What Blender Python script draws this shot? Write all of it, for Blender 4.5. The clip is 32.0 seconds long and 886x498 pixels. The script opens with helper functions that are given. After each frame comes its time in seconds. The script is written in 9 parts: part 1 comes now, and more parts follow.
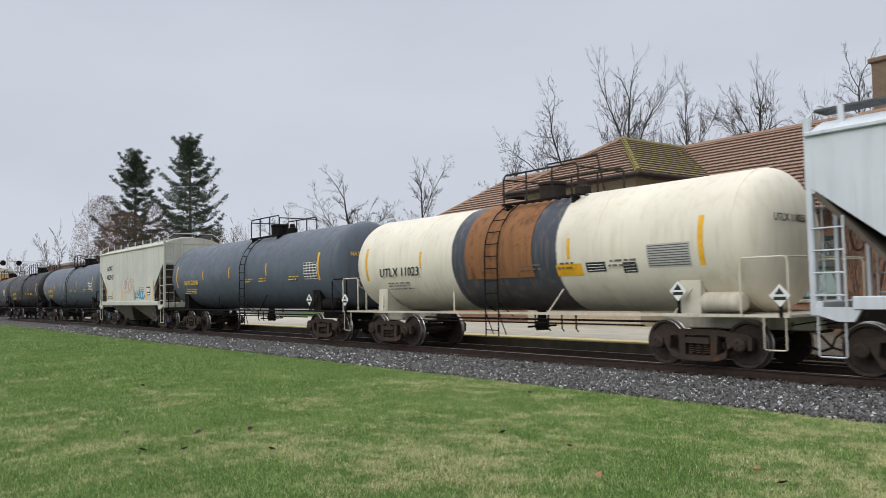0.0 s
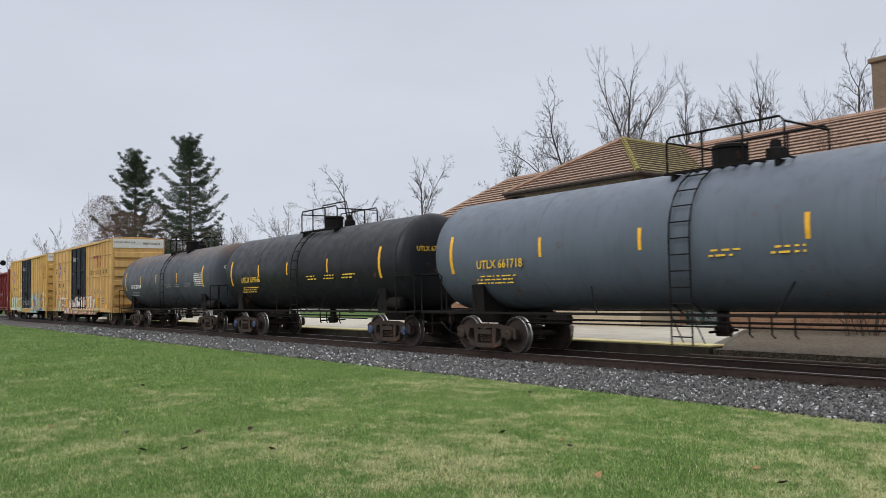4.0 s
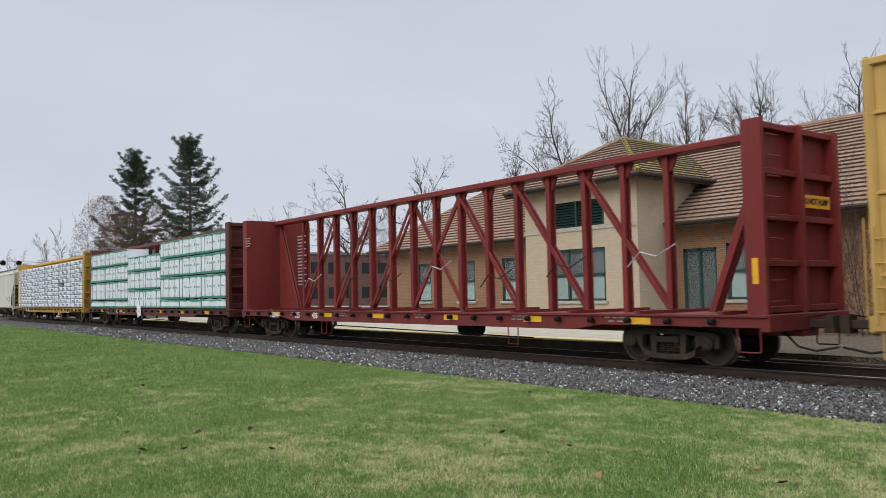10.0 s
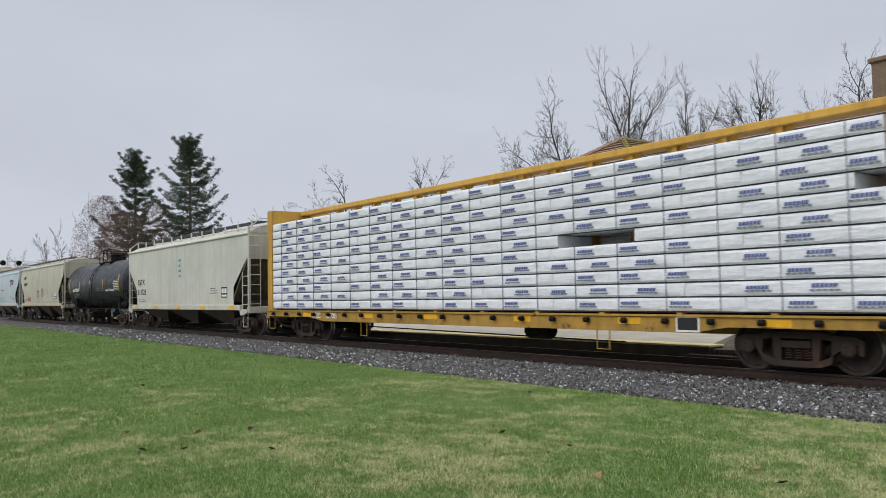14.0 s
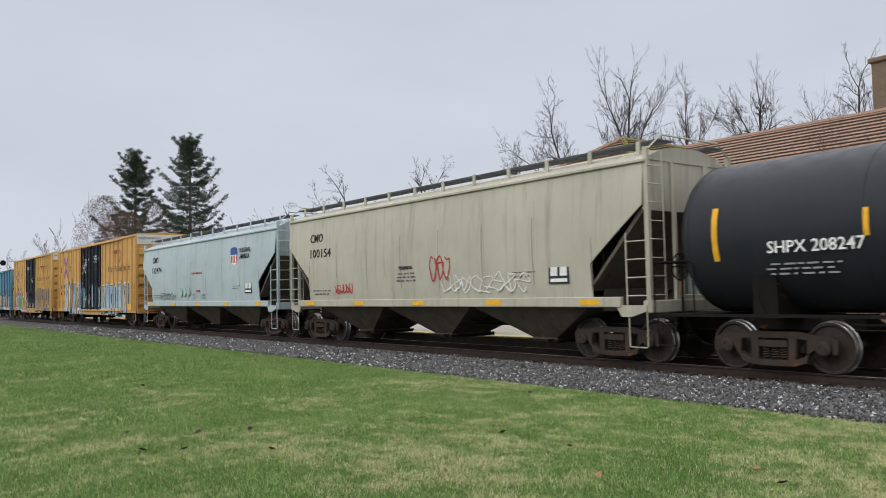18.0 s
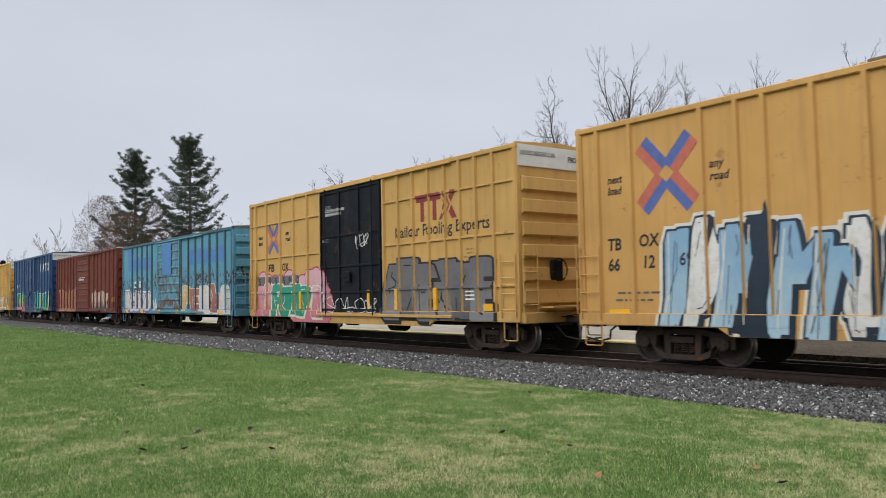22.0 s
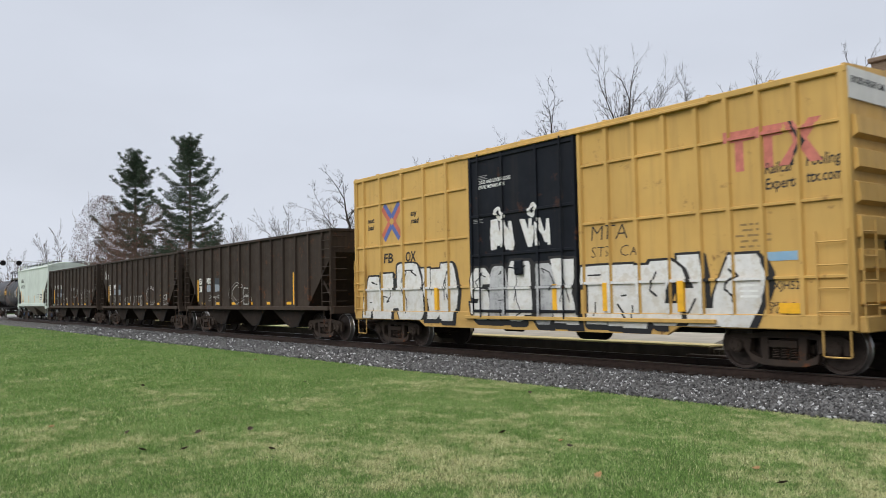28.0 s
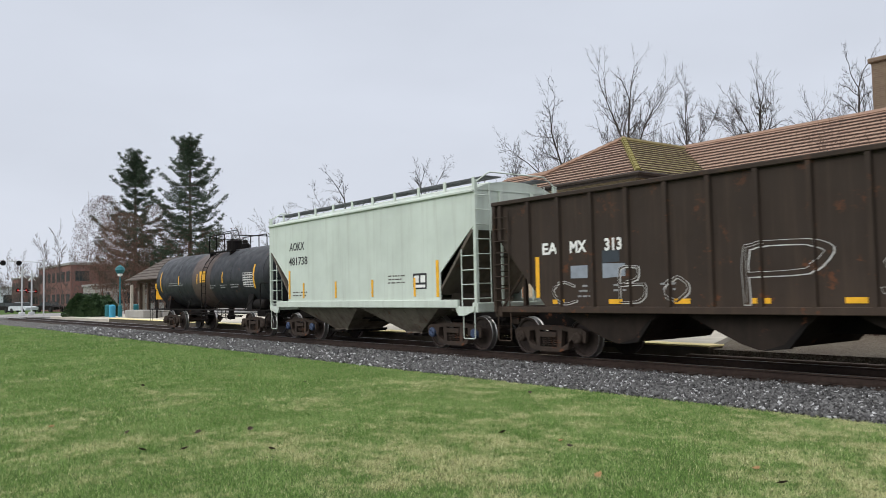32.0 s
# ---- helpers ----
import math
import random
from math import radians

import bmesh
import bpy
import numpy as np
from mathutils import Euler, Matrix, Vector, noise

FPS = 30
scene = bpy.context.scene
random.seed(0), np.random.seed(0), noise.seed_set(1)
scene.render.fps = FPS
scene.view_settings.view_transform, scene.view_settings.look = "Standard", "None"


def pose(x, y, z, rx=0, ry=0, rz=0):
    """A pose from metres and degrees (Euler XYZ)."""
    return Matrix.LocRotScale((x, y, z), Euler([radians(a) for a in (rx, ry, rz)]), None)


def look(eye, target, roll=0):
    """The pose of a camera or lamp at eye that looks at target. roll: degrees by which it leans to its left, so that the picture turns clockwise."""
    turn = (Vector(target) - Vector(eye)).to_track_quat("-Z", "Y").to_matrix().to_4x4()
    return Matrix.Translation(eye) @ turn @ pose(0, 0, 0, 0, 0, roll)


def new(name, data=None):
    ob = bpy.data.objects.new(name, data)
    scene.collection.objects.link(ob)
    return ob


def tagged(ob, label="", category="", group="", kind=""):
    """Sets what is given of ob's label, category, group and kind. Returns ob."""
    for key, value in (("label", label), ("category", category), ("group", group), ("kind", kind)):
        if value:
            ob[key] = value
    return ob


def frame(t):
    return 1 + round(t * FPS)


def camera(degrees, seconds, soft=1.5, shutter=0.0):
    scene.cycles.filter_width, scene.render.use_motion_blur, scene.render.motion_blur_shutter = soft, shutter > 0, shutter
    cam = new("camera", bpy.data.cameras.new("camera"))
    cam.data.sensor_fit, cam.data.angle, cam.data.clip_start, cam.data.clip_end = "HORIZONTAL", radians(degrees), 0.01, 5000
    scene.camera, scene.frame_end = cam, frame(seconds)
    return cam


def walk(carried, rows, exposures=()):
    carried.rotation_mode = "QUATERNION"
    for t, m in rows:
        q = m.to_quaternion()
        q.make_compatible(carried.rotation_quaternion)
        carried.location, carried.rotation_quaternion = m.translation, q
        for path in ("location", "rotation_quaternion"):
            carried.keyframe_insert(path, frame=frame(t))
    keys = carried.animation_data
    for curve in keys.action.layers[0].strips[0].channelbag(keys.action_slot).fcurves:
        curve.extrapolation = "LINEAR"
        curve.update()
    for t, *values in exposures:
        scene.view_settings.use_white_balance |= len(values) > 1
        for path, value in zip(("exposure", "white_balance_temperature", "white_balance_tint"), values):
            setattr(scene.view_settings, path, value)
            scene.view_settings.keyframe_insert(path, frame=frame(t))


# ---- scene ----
TRACK_Y, SPEED, GROUND_Z = 14.66, 12.75, -0.30
FWD = Vector((-math.sin(radians(52.512)) * math.cos(radians(3.147)), math.cos(radians(52.512)) * math.cos(radians(3.147)), math.sin(radians(3.147))))
EYE = Vector((0, 0, 1.554))
cam = camera(57.98, 32.0, soft=0.5, shutter=0.12)
HOLD = look(EYE, EYE + FWD, -1.164)
walk(cam, [(0, HOLD), (32.0, HOLD)], exposures=[(0, 0.0), (3.0, 0.0), (5.0, 0.12), (8.5, 0.1), (11.0, -0.04), (14.5, -0.08), (17.0, 0.0), (22.0, 0.04), (26.5, 0.08), (29.0, 0.16), (32.0, 0.16)])

# ---- light: an overcast spring sky, brighter towards the zenith ----
world = bpy.data.worlds.new("overcast_sky")
scene.world = world
world.use_nodes = True
wn, wl = world.node_tree.nodes, world.node_tree.links
wn.clear()
w_out, w_bg = wn.new("ShaderNodeOutputWorld"), wn.new("ShaderNodeBackground")
w_geo, w_sep = wn.new("ShaderNodeTexCoord"), wn.new("ShaderNodeSeparateXYZ")
w_sky, w_mix = wn.new("ShaderNodeTexSky"), wn.new("ShaderNodeMix")
w_ramp, w_cl, w_cr, w_mul = wn.new("ShaderNodeValToRGB"), wn.new("ShaderNodeTexNoise"), wn.new("ShaderNodeMapRange"), wn.new("ShaderNodeVectorMath")
w_map = wn.new("ShaderNodeMapping")
w_sky.sky_type, w_sky.sun_disc = "NISHITA", False
w_sky.sun_elevation, w_sky.sun_rotation = radians(42), radians(200)
w_ramp.color_ramp.elements[0].position, w_ramp.color_ramp.elements[0].color = 0.0, (0.62, 0.655, 0.735, 1)
w_ramp.color_ramp.elements[1].position, w_ramp.color_ramp.elements[1].color = 1.0, (1.75, 1.78, 1.85, 1)
e = w_ramp.color_ramp.elements.new(0.35)
e.color = (0.60, 0.64, 0.725, 1)
w_map.inputs["Scale"].default_value = (1.2, 1.2, 3.2)
w_cl.inputs["Scale"].default_value, w_cl.inputs["Detail"].default_value, w_cl.inputs["Roughness"].default_value = 1.6, 5, 0.5
w_cr.inputs["From Min"].default_value, w_cr.inputs["From Max"].default_value = 0.3, 0.7
w_cr.inputs["To Min"].default_value, w_cr.inputs["To Max"].default_value = 0.925, 1.05
w_mul.operation = "SCALE"
w_mix.data_type = "RGBA"
w_mix.inputs[0].default_value = 0.97
wl.new(w_geo.outputs["Generated"], w_sep.inputs[0])
wl.new(w_geo.outputs["Generated"], w_map.inputs[0])
wl.new(w_map.outputs[0], w_cl.inputs["Vector"])
wl.new(w_cl.outputs[0], w_cr.inputs[0])
wl.new(w_sep.outputs[2], w_ramp.inputs[0])
wl.new(w_ramp.outputs[0], w_mul.inputs[0])
wl.new(w_cr.outputs[0], w_mul.inputs["Scale"])
w_dim = wn.new("ShaderNodeVectorMath")
w_dim.operation = "SCALE"
w_dim.inputs["Scale"].default_value = 0.1
wl.new(w_sky.outputs[0], w_dim.inputs[0])
wl.new(w_dim.outputs[0], w_mix.inputs[6])
wl.new(w_mul.outputs[0], w_mix.inputs[7])
wl.new(w_mix.outputs[2], w_bg.inputs[0])
w_bg.inputs[1].default_value = 1.0
wl.new(w_bg.outputs[0], w_out.inputs[0])

sun_data = bpy.data.lights.new("sun", "SUN")
sun_data.energy, sun_data.angle, sun_data.color = 1.3, radians(40), (1.0, 0.98, 0.95)
sun = new("sun", sun_data)
sun.matrix_world = look((-8, -30, 32), (-14, 14, 0))


# ---- materials ----
class Nodes:
    """Short-hand for building a node material on object coordinates, in metres."""

    def __init__(self, name):
        self.m = bpy.data.materials.new(name)
        self.m.use_nodes = True
        self.t = self.m.node_tree
        self.b = self.t.nodes["Principled BSDF"]
        self.co = self.t.nodes.new("ShaderNodeTexCoord").outputs["Object"]

    def put(self, socket, v):
        if hasattr(v, "is_output"):
            self.t.links.new(v, socket)
        elif isinstance(v, tuple) and len(v) == 3 and socket.type == "RGBA":
            socket.default_value = (*v, 1)
        else:
            socket.default_value = v

    def scaled(self, sx, sy, sz, off=(0, 0, 0)):
        n = self.t.nodes.new("ShaderNodeMapping")
        self.put(n.inputs[0], self.co)
        n.inputs["Scale"].default_value = (sx, sy, sz)
        n.inputs["Location"].default_value = off
        return n.outputs[0]

    def noise(self, scale, detail=4, rough=0.55, co=None, out=0):
        n = self.t.nodes.new("ShaderNodeTexNoise")
        self.put(n.inputs["Vector"], co or self.co)
        n.inputs["Scale"].default_value, n.inputs["Detail"].default_value, n.inputs["Roughness"].default_value = scale, detail, rough
        return n.outputs[out]

    def voronoi(self, scale, feature="F1", co=None, out=0):
        n = self.t.nodes.new("ShaderNodeTexVoronoi")
        n.feature = feature
        self.put(n.inputs["Vector"], co or self.co)
        n.inputs["Scale"].default_value = scale
        return n.outputs[out]

    def ramp(self, v, lo, hi, a=0.0, b=1.0, smooth=False):
        n = self.t.nodes.new("ShaderNodeMapRange")
        n.interpolation_type = "SMOOTHSTEP" if smooth else "LINEAR"
        for i, x in enumerate((v, lo, hi, a, b)):
            self.put(n.inputs[i], x)
        return n.outputs[0]

    def math(self, op, a, b=0.0, c=0.0):
        n = self.t.nodes.new("ShaderNodeMath")
        n.operation = op
        for i, x in enumerate((a, b, c)):
            self.put(n.inputs[i], x)
        return n.outputs[0]

    def mix(self, f, a, b, blend="MIX"):
        n = self.t.nodes.new("ShaderNodeMix")
        n.data_type, n.blend_type = "RGBA", blend
        self.put(n.inputs[0], f), self.put(n.inputs[6], a), self.put(n.inputs[7], b)
        return n.outputs[2]

    def axis(self, i):
        n = self.t.nodes.new("ShaderNodeSeparateXYZ")
        self.put(n.inputs[0], self.co)
        return n.outputs[i]

    def random(self):
        return self.t.nodes.new("ShaderNodeObjectInfo").outputs["Random"]

    def island(self):
        return self.t.nodes.new("ShaderNodeNewGeometry").outputs["Random Per Island"]

    def bump(self, h, strength=0.3, dist=0.01):
        n = self.t.nodes.new("ShaderNodeBump")
        self.put(n.inputs["Height"], h)
        n.inputs["Strength"].default_value, n.inputs["Distance"].default_value = strength, dist
        self.t.links.new(n.outputs[0], self.b.inputs["Normal"])

    def done(self, color, rough=0.6, metal=0.0, spec=0.25):
        self.put(self.b.inputs["Base Color"], color)
        self.put(self.b.inputs["Roughness"], rough)
        self.put(self.b.inputs["Metallic"], metal)
        self.b.inputs["Specular IOR Level"].default_value = spec
        return self.m

    def window(self, x0, x1, z0, z1, soft=0.15, wobble=None):
        """1 inside a stretch of x and z, 0 outside, with an uneven border."""
        x, z = self.axis(0), self.axis(2)
        if wobble is not None:
            x, z = self.math("ADD", x, wobble), self.math("ADD", z, wobble)
        a = self.math("MULTIPLY", self.ramp(x, x0, x0 + soft), self.ramp(x, x1 - soft, x1, 1, 0))
        b = self.math("MULTIPLY", self.ramp(z, z0, z0 + soft), self.ramp(z, z1 - soft, z1, 1, 0))
        return self.math("MULTIPLY", a, b)


def paint(name, color, dirt=(0.10, 0.085, 0.07), dirty=0.35, rust=0.0, rough=0.55, grime_z=1.2, bands=(), wash=None, peel=None, spec=0.22):
    """Weathered enamel on steel: mottled colour, vertical run marks, grime low down and rust spots.
    bands: (x0, x1, colour)."""
    n = Nodes(name)
    big = n.noise(0.45, 4, 0.6)
    fine = n.noise(14, 5, 0.65)
    runs = n.noise(1.0, 5, 0.6, n.scaled(5.5, 5.5, 0.35))
    c = n.mix(n.ramp(big, 0.3, 0.7), tuple(v * 0.86 for v in color), tuple(min(1, v * 1.08) for v in color))
    for x0, x1, col in bands:
        w = n.ramp(n.noise(2.2, 4), 0.3, 0.7, -0.025, 0.025)
        x = n.math("ADD", n.axis(0), w)
        f = n.math("MULTIPLY", n.ramp(x, x0 - 0.03, x0 + 0.03), n.ramp(x, x1 - 0.03, x1 + 0.03, 1, 0))
        c = n.mix(f, c, col)
    streak = n.math("MULTIPLY", n.ramp(runs, 0.5, 0.78), dirty)
    c = n.mix(streak, c, dirt)
    low = n.math("MULTIPLY", n.ramp(n.axis(2), 0.7, grime_z + 0.6, 1, 0), n.ramp(n.noise(2.0, 5, 0.65), 0.25, 0.8))
    c = n.mix(n.math("MULTIPLY", low, min(1, dirty * 1.4)), c, dirt)
    if rust:
        spots = n.math("MULTIPLY", n.ramp(n.noise(2.4, 7, 0.72), 0.62 - 0.14 * rust, 0.68 - 0.14 * rust), n.ramp(n.axis(2), 0.8, 3.9, 1, 0.35))
        c = n.mix(spots, c, n.mix(fine, (0.06, 0.03, 0.02), (0.19, 0.075, 0.035)))
    if peel:
        zone = n.math("MULTIPLY", n.ramp(n.axis(2), peel[0], peel[0] + 0.5), n.ramp(n.axis(2), peel[1] - 0.5, peel[1], 1, 0))
        chips = n.math("ADD", n.math("MULTIPLY", n.noise(6.0, 7, 0.75, n.scaled(1.2, 1, 0.75)), 0.8), n.math("ADD", n.math("MULTIPLY", n.noise(0.9, 3), 0.3), n.math("MULTIPLY", zone, 0.10)))
        c = n.mix(n.ramp(chips, 0.66, 0.68), c, n.mix(fine, (0.035, 0.018, 0.015), (0.13, 0.055, 0.035)))
    if wash:
        f = n.math("MULTIPLY", n.ramp(n.math("ADD", n.axis(2), n.ramp(big, 0.3, 0.7, -0.3, 0.3)), wash[0], wash[1]), n.ramp(n.noise(0.9, 5, 0.65), 0.3, 0.65))
        c = n.mix(f, c, n.mix(fine, tuple(v * 0.7 for v in wash[2]), wash[2]))
    n.bump(n.math("ADD", fine, n.math("MULTIPLY", big, 2)), 0.12, 0.01)
    return n.done(c, n.ramp(n.noise(3, 4), 0.3, 0.7, rough - 0.08, rough + 0.12), 0.0, spec)


def plain(name, color, rough=0.6, metal=0.0, vary=0.25, scale=6.0, bump=0.1):
    n = Nodes(name)
    c = n.mix(n.ramp(n.noise(scale, 5, 0.6), 0.3, 0.7), tuple(v * (1 - vary) for v in color), tuple(min(1, v * (1 + vary)) for v in color))
    c = n.mix(n.ramp(n.random(), 0, 1, 0, 0.25), c, tuple(v * 0.75 for v in color))
    if bump:
        n.bump(n.noise(scale * 5, 4), bump, 0.01)
    return n.done(c, rough, metal)


MAT = {
    "black": paint("black_tank_paint", (0.014, 0.015, 0.018), (0.05, 0.042, 0.036), 0.3, 0.08, 0.42),
    "slate_black": paint("slate_black_tank_paint", (0.062, 0.070, 0.084), (0.07, 0.06, 0.052), 0.3, 0.03, 0.48, 1.2, ((-2.6, -1.3, (0.047, 0.052, 0.061)), (1.6, 2.5, (0.046, 0.05, 0.058))), (3.1, 4.0, (0.15, 0.10, 0.075))),
    "gloss_black": paint("gloss_black_tank_paint", (0.024, 0.026, 0.031), (0.045, 0.04, 0.036), 0.22, 0.0, 0.36),
    "grey_tank": paint("slate_grey_tank_paint", (0.105, 0.125, 0.155), (0.05, 0.05, 0.05), 0.4, 0.05, 0.45),
    "cream": paint("cream_tank_paint", (0.74, 0.69, 0.57), (0.42, 0.30, 0.17), 0.32, 0.0, 0.42, 1.5, ((-1.85, 2.05, (0.055, 0.062, 0.08)),)),
    "rusty": paint("rust_stained_jacket", (0.27, 0.125, 0.055), (0.045, 0.035, 0.03), 0.95, 0.5, 0.8),
    "hopper_grey": paint("pale_grey_hopper_paint", (0.55, 0.545, 0.48), (0.16, 0.12, 0.08), 0.28, 0.0, 0.5),
    "hopper_tan": paint("dusty_tan_hopper_paint", (0.47, 0.445, 0.36), (0.15, 0.10, 0.06), 0.38, 0.0, 0.5),
    "hopper_blue": paint("pale_blue_grey_hopper_paint", (0.43, 0.50, 0.52), (0.14, 0.11, 0.09), 0.28, 0.0, 0.45),
    "hopper_white": paint("light_grey_hopper_paint", (0.62, 0.66, 0.70), (0.2, 0.17, 0.13), 0.25, 0.0, 0.45),
    "hopper_mint": paint("pale_mint_grey_hopper_paint", (0.56, 0.62, 0.55), (0.17, 0.14, 0.1), 0.22, 0.0, 0.45),
    "coal": paint("brown_black_hopper_paint", (0.045, 0.034, 0.0275), (0.085, 0.058, 0.041), 0.55, 0.22, 0.62, spec=0.1),
    "frame": paint("dark_underframe", (0.011, 0.010, 0.010), (0.03, 0.024, 0.02), 0.4, 0.06, 0.75, spec=0.08),
    # grime on the bays; painted shade on the end slopes and bulkheads
    "bay": paint("grimy_shaded_hopper_brown", (0.12, 0.10, 0.08), (0.045, 0.034, 0.027), 0.7, 0.05, 0.7),
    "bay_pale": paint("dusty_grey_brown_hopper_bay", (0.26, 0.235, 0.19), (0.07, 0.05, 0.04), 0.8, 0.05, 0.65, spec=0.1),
    "bay_dark": paint("dark_brown_hopper_bay", (0.020, 0.016, 0.014), (0.045, 0.034, 0.027), 0.5, 0.1, 0.75, spec=0.06),
    "truck": paint("rusty_brown_cast_steel", (0.038, 0.031, 0.027), (0.068, 0.048, 0.037), 0.6, 0.25, 0.75, spec=0.1),
    "beam_red": paint("oxide_red_beam_paint", (0.20, 0.030, 0.028), (0.06, 0.035, 0.03), 0.42, 0.12, 0.5),
    "beam_brown": paint("brown_red_beam_paint", (0.115, 0.032, 0.028), (0.06, 0.035, 0.03), 0.42, 0.12, 0.55),
    "beam_yellow": paint("ochre_beam_paint", (0.50, 0.29, 0.055), (0.09, 0.06, 0.035), 0.45, 0.12, 0.55),
    "print_grey": plain("faded_white_print", (0.26, 0.26, 0.26), 0.65, 0, 0.2, 9, 0),
    "print_faint": plain("faded_brown_print", (0.30, 0.19, 0.075), 0.65, 0, 0.2, 9, 0),
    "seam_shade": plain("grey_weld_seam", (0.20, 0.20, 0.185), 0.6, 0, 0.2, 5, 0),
    "print_dark": plain("faded_black_print", (0.12, 0.11, 0.10), 0.65, 0, 0.2, 9, 0),
    "white": plain("white_lettering", (0.78, 0.78, 0.75), 0.6, 0, 0.12, 9, 0),
    "ink": plain("black_lettering", (0.03, 0.03, 0.032), 0.6, 0, 0.12, 9, 0),
    "reflector": plain("yellow_reflective_strip", (0.80, 0.42, 0.03), 0.4, 0, 0.15, 5, 0),
    "yellow_letter": plain("yellow_lettering", (0.72, 0.45, 0.05), 0.55, 0, 0.15, 9, 0),
    "wheel": plain("brown_wheel_steel", (0.045, 0.033, 0.028), 0.6, 0.2, 0.35, 9),
    "tread": plain("polished_wheel_rim", (0.42, 0.41, 0.40), 0.32, 0.9, 0.15, 12, 0),
    "cap_blue": plain("blue_bearing_cap", (0.06, 0.085, 0.15), 0.6, 0.1, 0.25),
    "grate": plain("galvanised_running_board", (0.11, 0.115, 0.12), 0.6, 0.3, 0.25, 10),
    "hose": plain("black_rubber_hose", (0.02, 0.02, 0.02), 0.7, 0, 0.2),
    "galv": plain("silver_painted_steel", (0.5, 0.5, 0.5), 0.45, 0.5, 0.2),
}


# ---- mesh tools ----
class G:
    """Collects vertices and faces for one mesh."""

    def __init__(self):
        self.v, self.f = [], []

    def add(self, vs, fs):
        k = len(self.v)
        self.v += [tuple(p) for p in vs]
        self.f += [tuple(i + k for i in q) for q in fs]
        return self

    def box(self, x0, x1, y0, y1, z0, z1, c=0.0):
        x0, x1, y0, y1, z0, z1 = min(x0, x1), max(x0, x1), min(y0, y1), max(y0, y1), min(z0, z1), max(z0, z1)
        if c <= 0:
            return self.add([(x, y, z) for z in (z0, z1) for x, y in ((x0, y0), (x1, y0), (x1, y1), (x0, y1))],
                            [(3, 2, 1, 0), (4, 5, 6, 7), (0, 1, 5, 4), (1, 2, 6, 5), (2, 3, 7, 6), (3, 0, 4, 7)])
        ring = lambda z, d: [(x0 + d, y0, z), (x1 - d, y0, z), (x1, y0 + d, z), (x1, y1 - d, z), (x1 - d, y1, z), (x0 + d, y1, z), (x0, y1 - d, z), (x0, y0 + d, z)]
        inner = lambda z: [(x0 + c, y0 + c, z), (x1 - c, y0 + c, z), (x1 - c, y0 + c, z), (x1 - c, y1 - c, z), (x1 - c, y1 - c, z), (x0 + c, y1 - c, z), (x0 + c, y1 - c, z), (x0 + c, y0 + c, z)]
        vs = inner(z0) + ring(z0 + c, c) + ring(z1 - c, c) + inner(z1)
        fs = [(k * 8 + i, k * 8 + (i + 1) % 8, k * 8 + 8 + (i + 1) % 8, k * 8 + 8 + i) for k in range(3) for i in range(8)]
        return self.add(vs, fs + [tuple(range(7, -1, -1)), tuple(range(24, 32))])

    def prism(self, poly, a, b, axis="y"):
        """A polygon swept from a to b. axis y: points are (x, z); axis x: (y, z); axis z: (x, y)."""
        n = len(poly)
        place = {"y": lambda p, t: (p[0], t, p[1]), "x": lambda p, t: (t, p[0], p[1]), "z": lambda p, t: (p[0], p[1], t)}[axis]
        vs = [place(p, a) for p in poly] + [place(p, b) for p in poly]
        return self.add(vs, [tuple(range(n)), tuple(range(2 * n - 1, n - 1, -1))] + [(i, i + n, (i + 1) % n + n, (i + 1) % n) for i in range(n)])

    def loft(self, rings, closed=True, caps=True):
        n, m = len(rings[0]), len(rings)
        fs = [(k * n + i, k * n + (i + 1) % n, k * n + n + (i + 1) % n, k * n + n + i) for k in range(m - 1) for i in range(n if closed else n - 1)]
        if caps:
            fs += [tuple(range(n - 1, -1, -1)), tuple(range((m - 1) * n, m * n))]
        return self.add([p for r in rings for p in r], fs)

    def tube(self, pts, r, n=6, r1=None):
        pts = [Vector(p) for p in pts]
        rings = []
        for i, p in enumerate(pts):
            d = (pts[min(i + 1, len(pts) - 1)] - pts[max(i - 1, 0)]).normalized()
            u = d.cross(Vector((0, 0, 1)) if abs(d.z) < 0.9 else Vector((0, 1, 0))).normalized()
            w = d.cross(u)
            rr = r if r1 is None else r + (r1 - r) * i / max(1, len(pts) - 1)
            rings.append([p + rr * (math.cos(2 * math.pi * k / n) * u + math.sin(2 * math.pi * k / n) * w) for k in range(n)])
        return self.loft(rings)

    def lathe(self, prof, center, axis="x", n=32):
        """prof: (along, radius) pairs, turned round a line through center."""
        cx, cy, cz = center
        rings = []
        for a, r in prof:
            ring = []
            for k in range(n):
                s, c = math.sin(2 * math.pi * k / n) * r, math.cos(2 * math.pi * k / n) * r
                ring.append((cx + a, cy + s, cz + c) if axis == "x" else (cx + s, cy + a, cz + c) if axis == "y" else (cx + s, cy + c, cz + a))
            rings.append(ring)
        return self.loft(rings)

    def mesh(self, name, smooth=False):
        me = bpy.data.meshes.new(name)
        me.from_pydata(self.v, [], self.f)
        me.validate()
        bm = bmesh.new()
        bm.from_mesh(me)
        bmesh.ops.remove_doubles(bm, verts=bm.verts, dist=1e-5)
        bmesh.ops.recalc_face_normals(bm, faces=bm.faces)
        bm.to_mesh(me)
        bm.free()
        if smooth:
            me.polygons.foreach_set("use_smooth", [True] * len(me.polygons))
            me.set_sharp_from_angle(angle=radians(35))
        return me


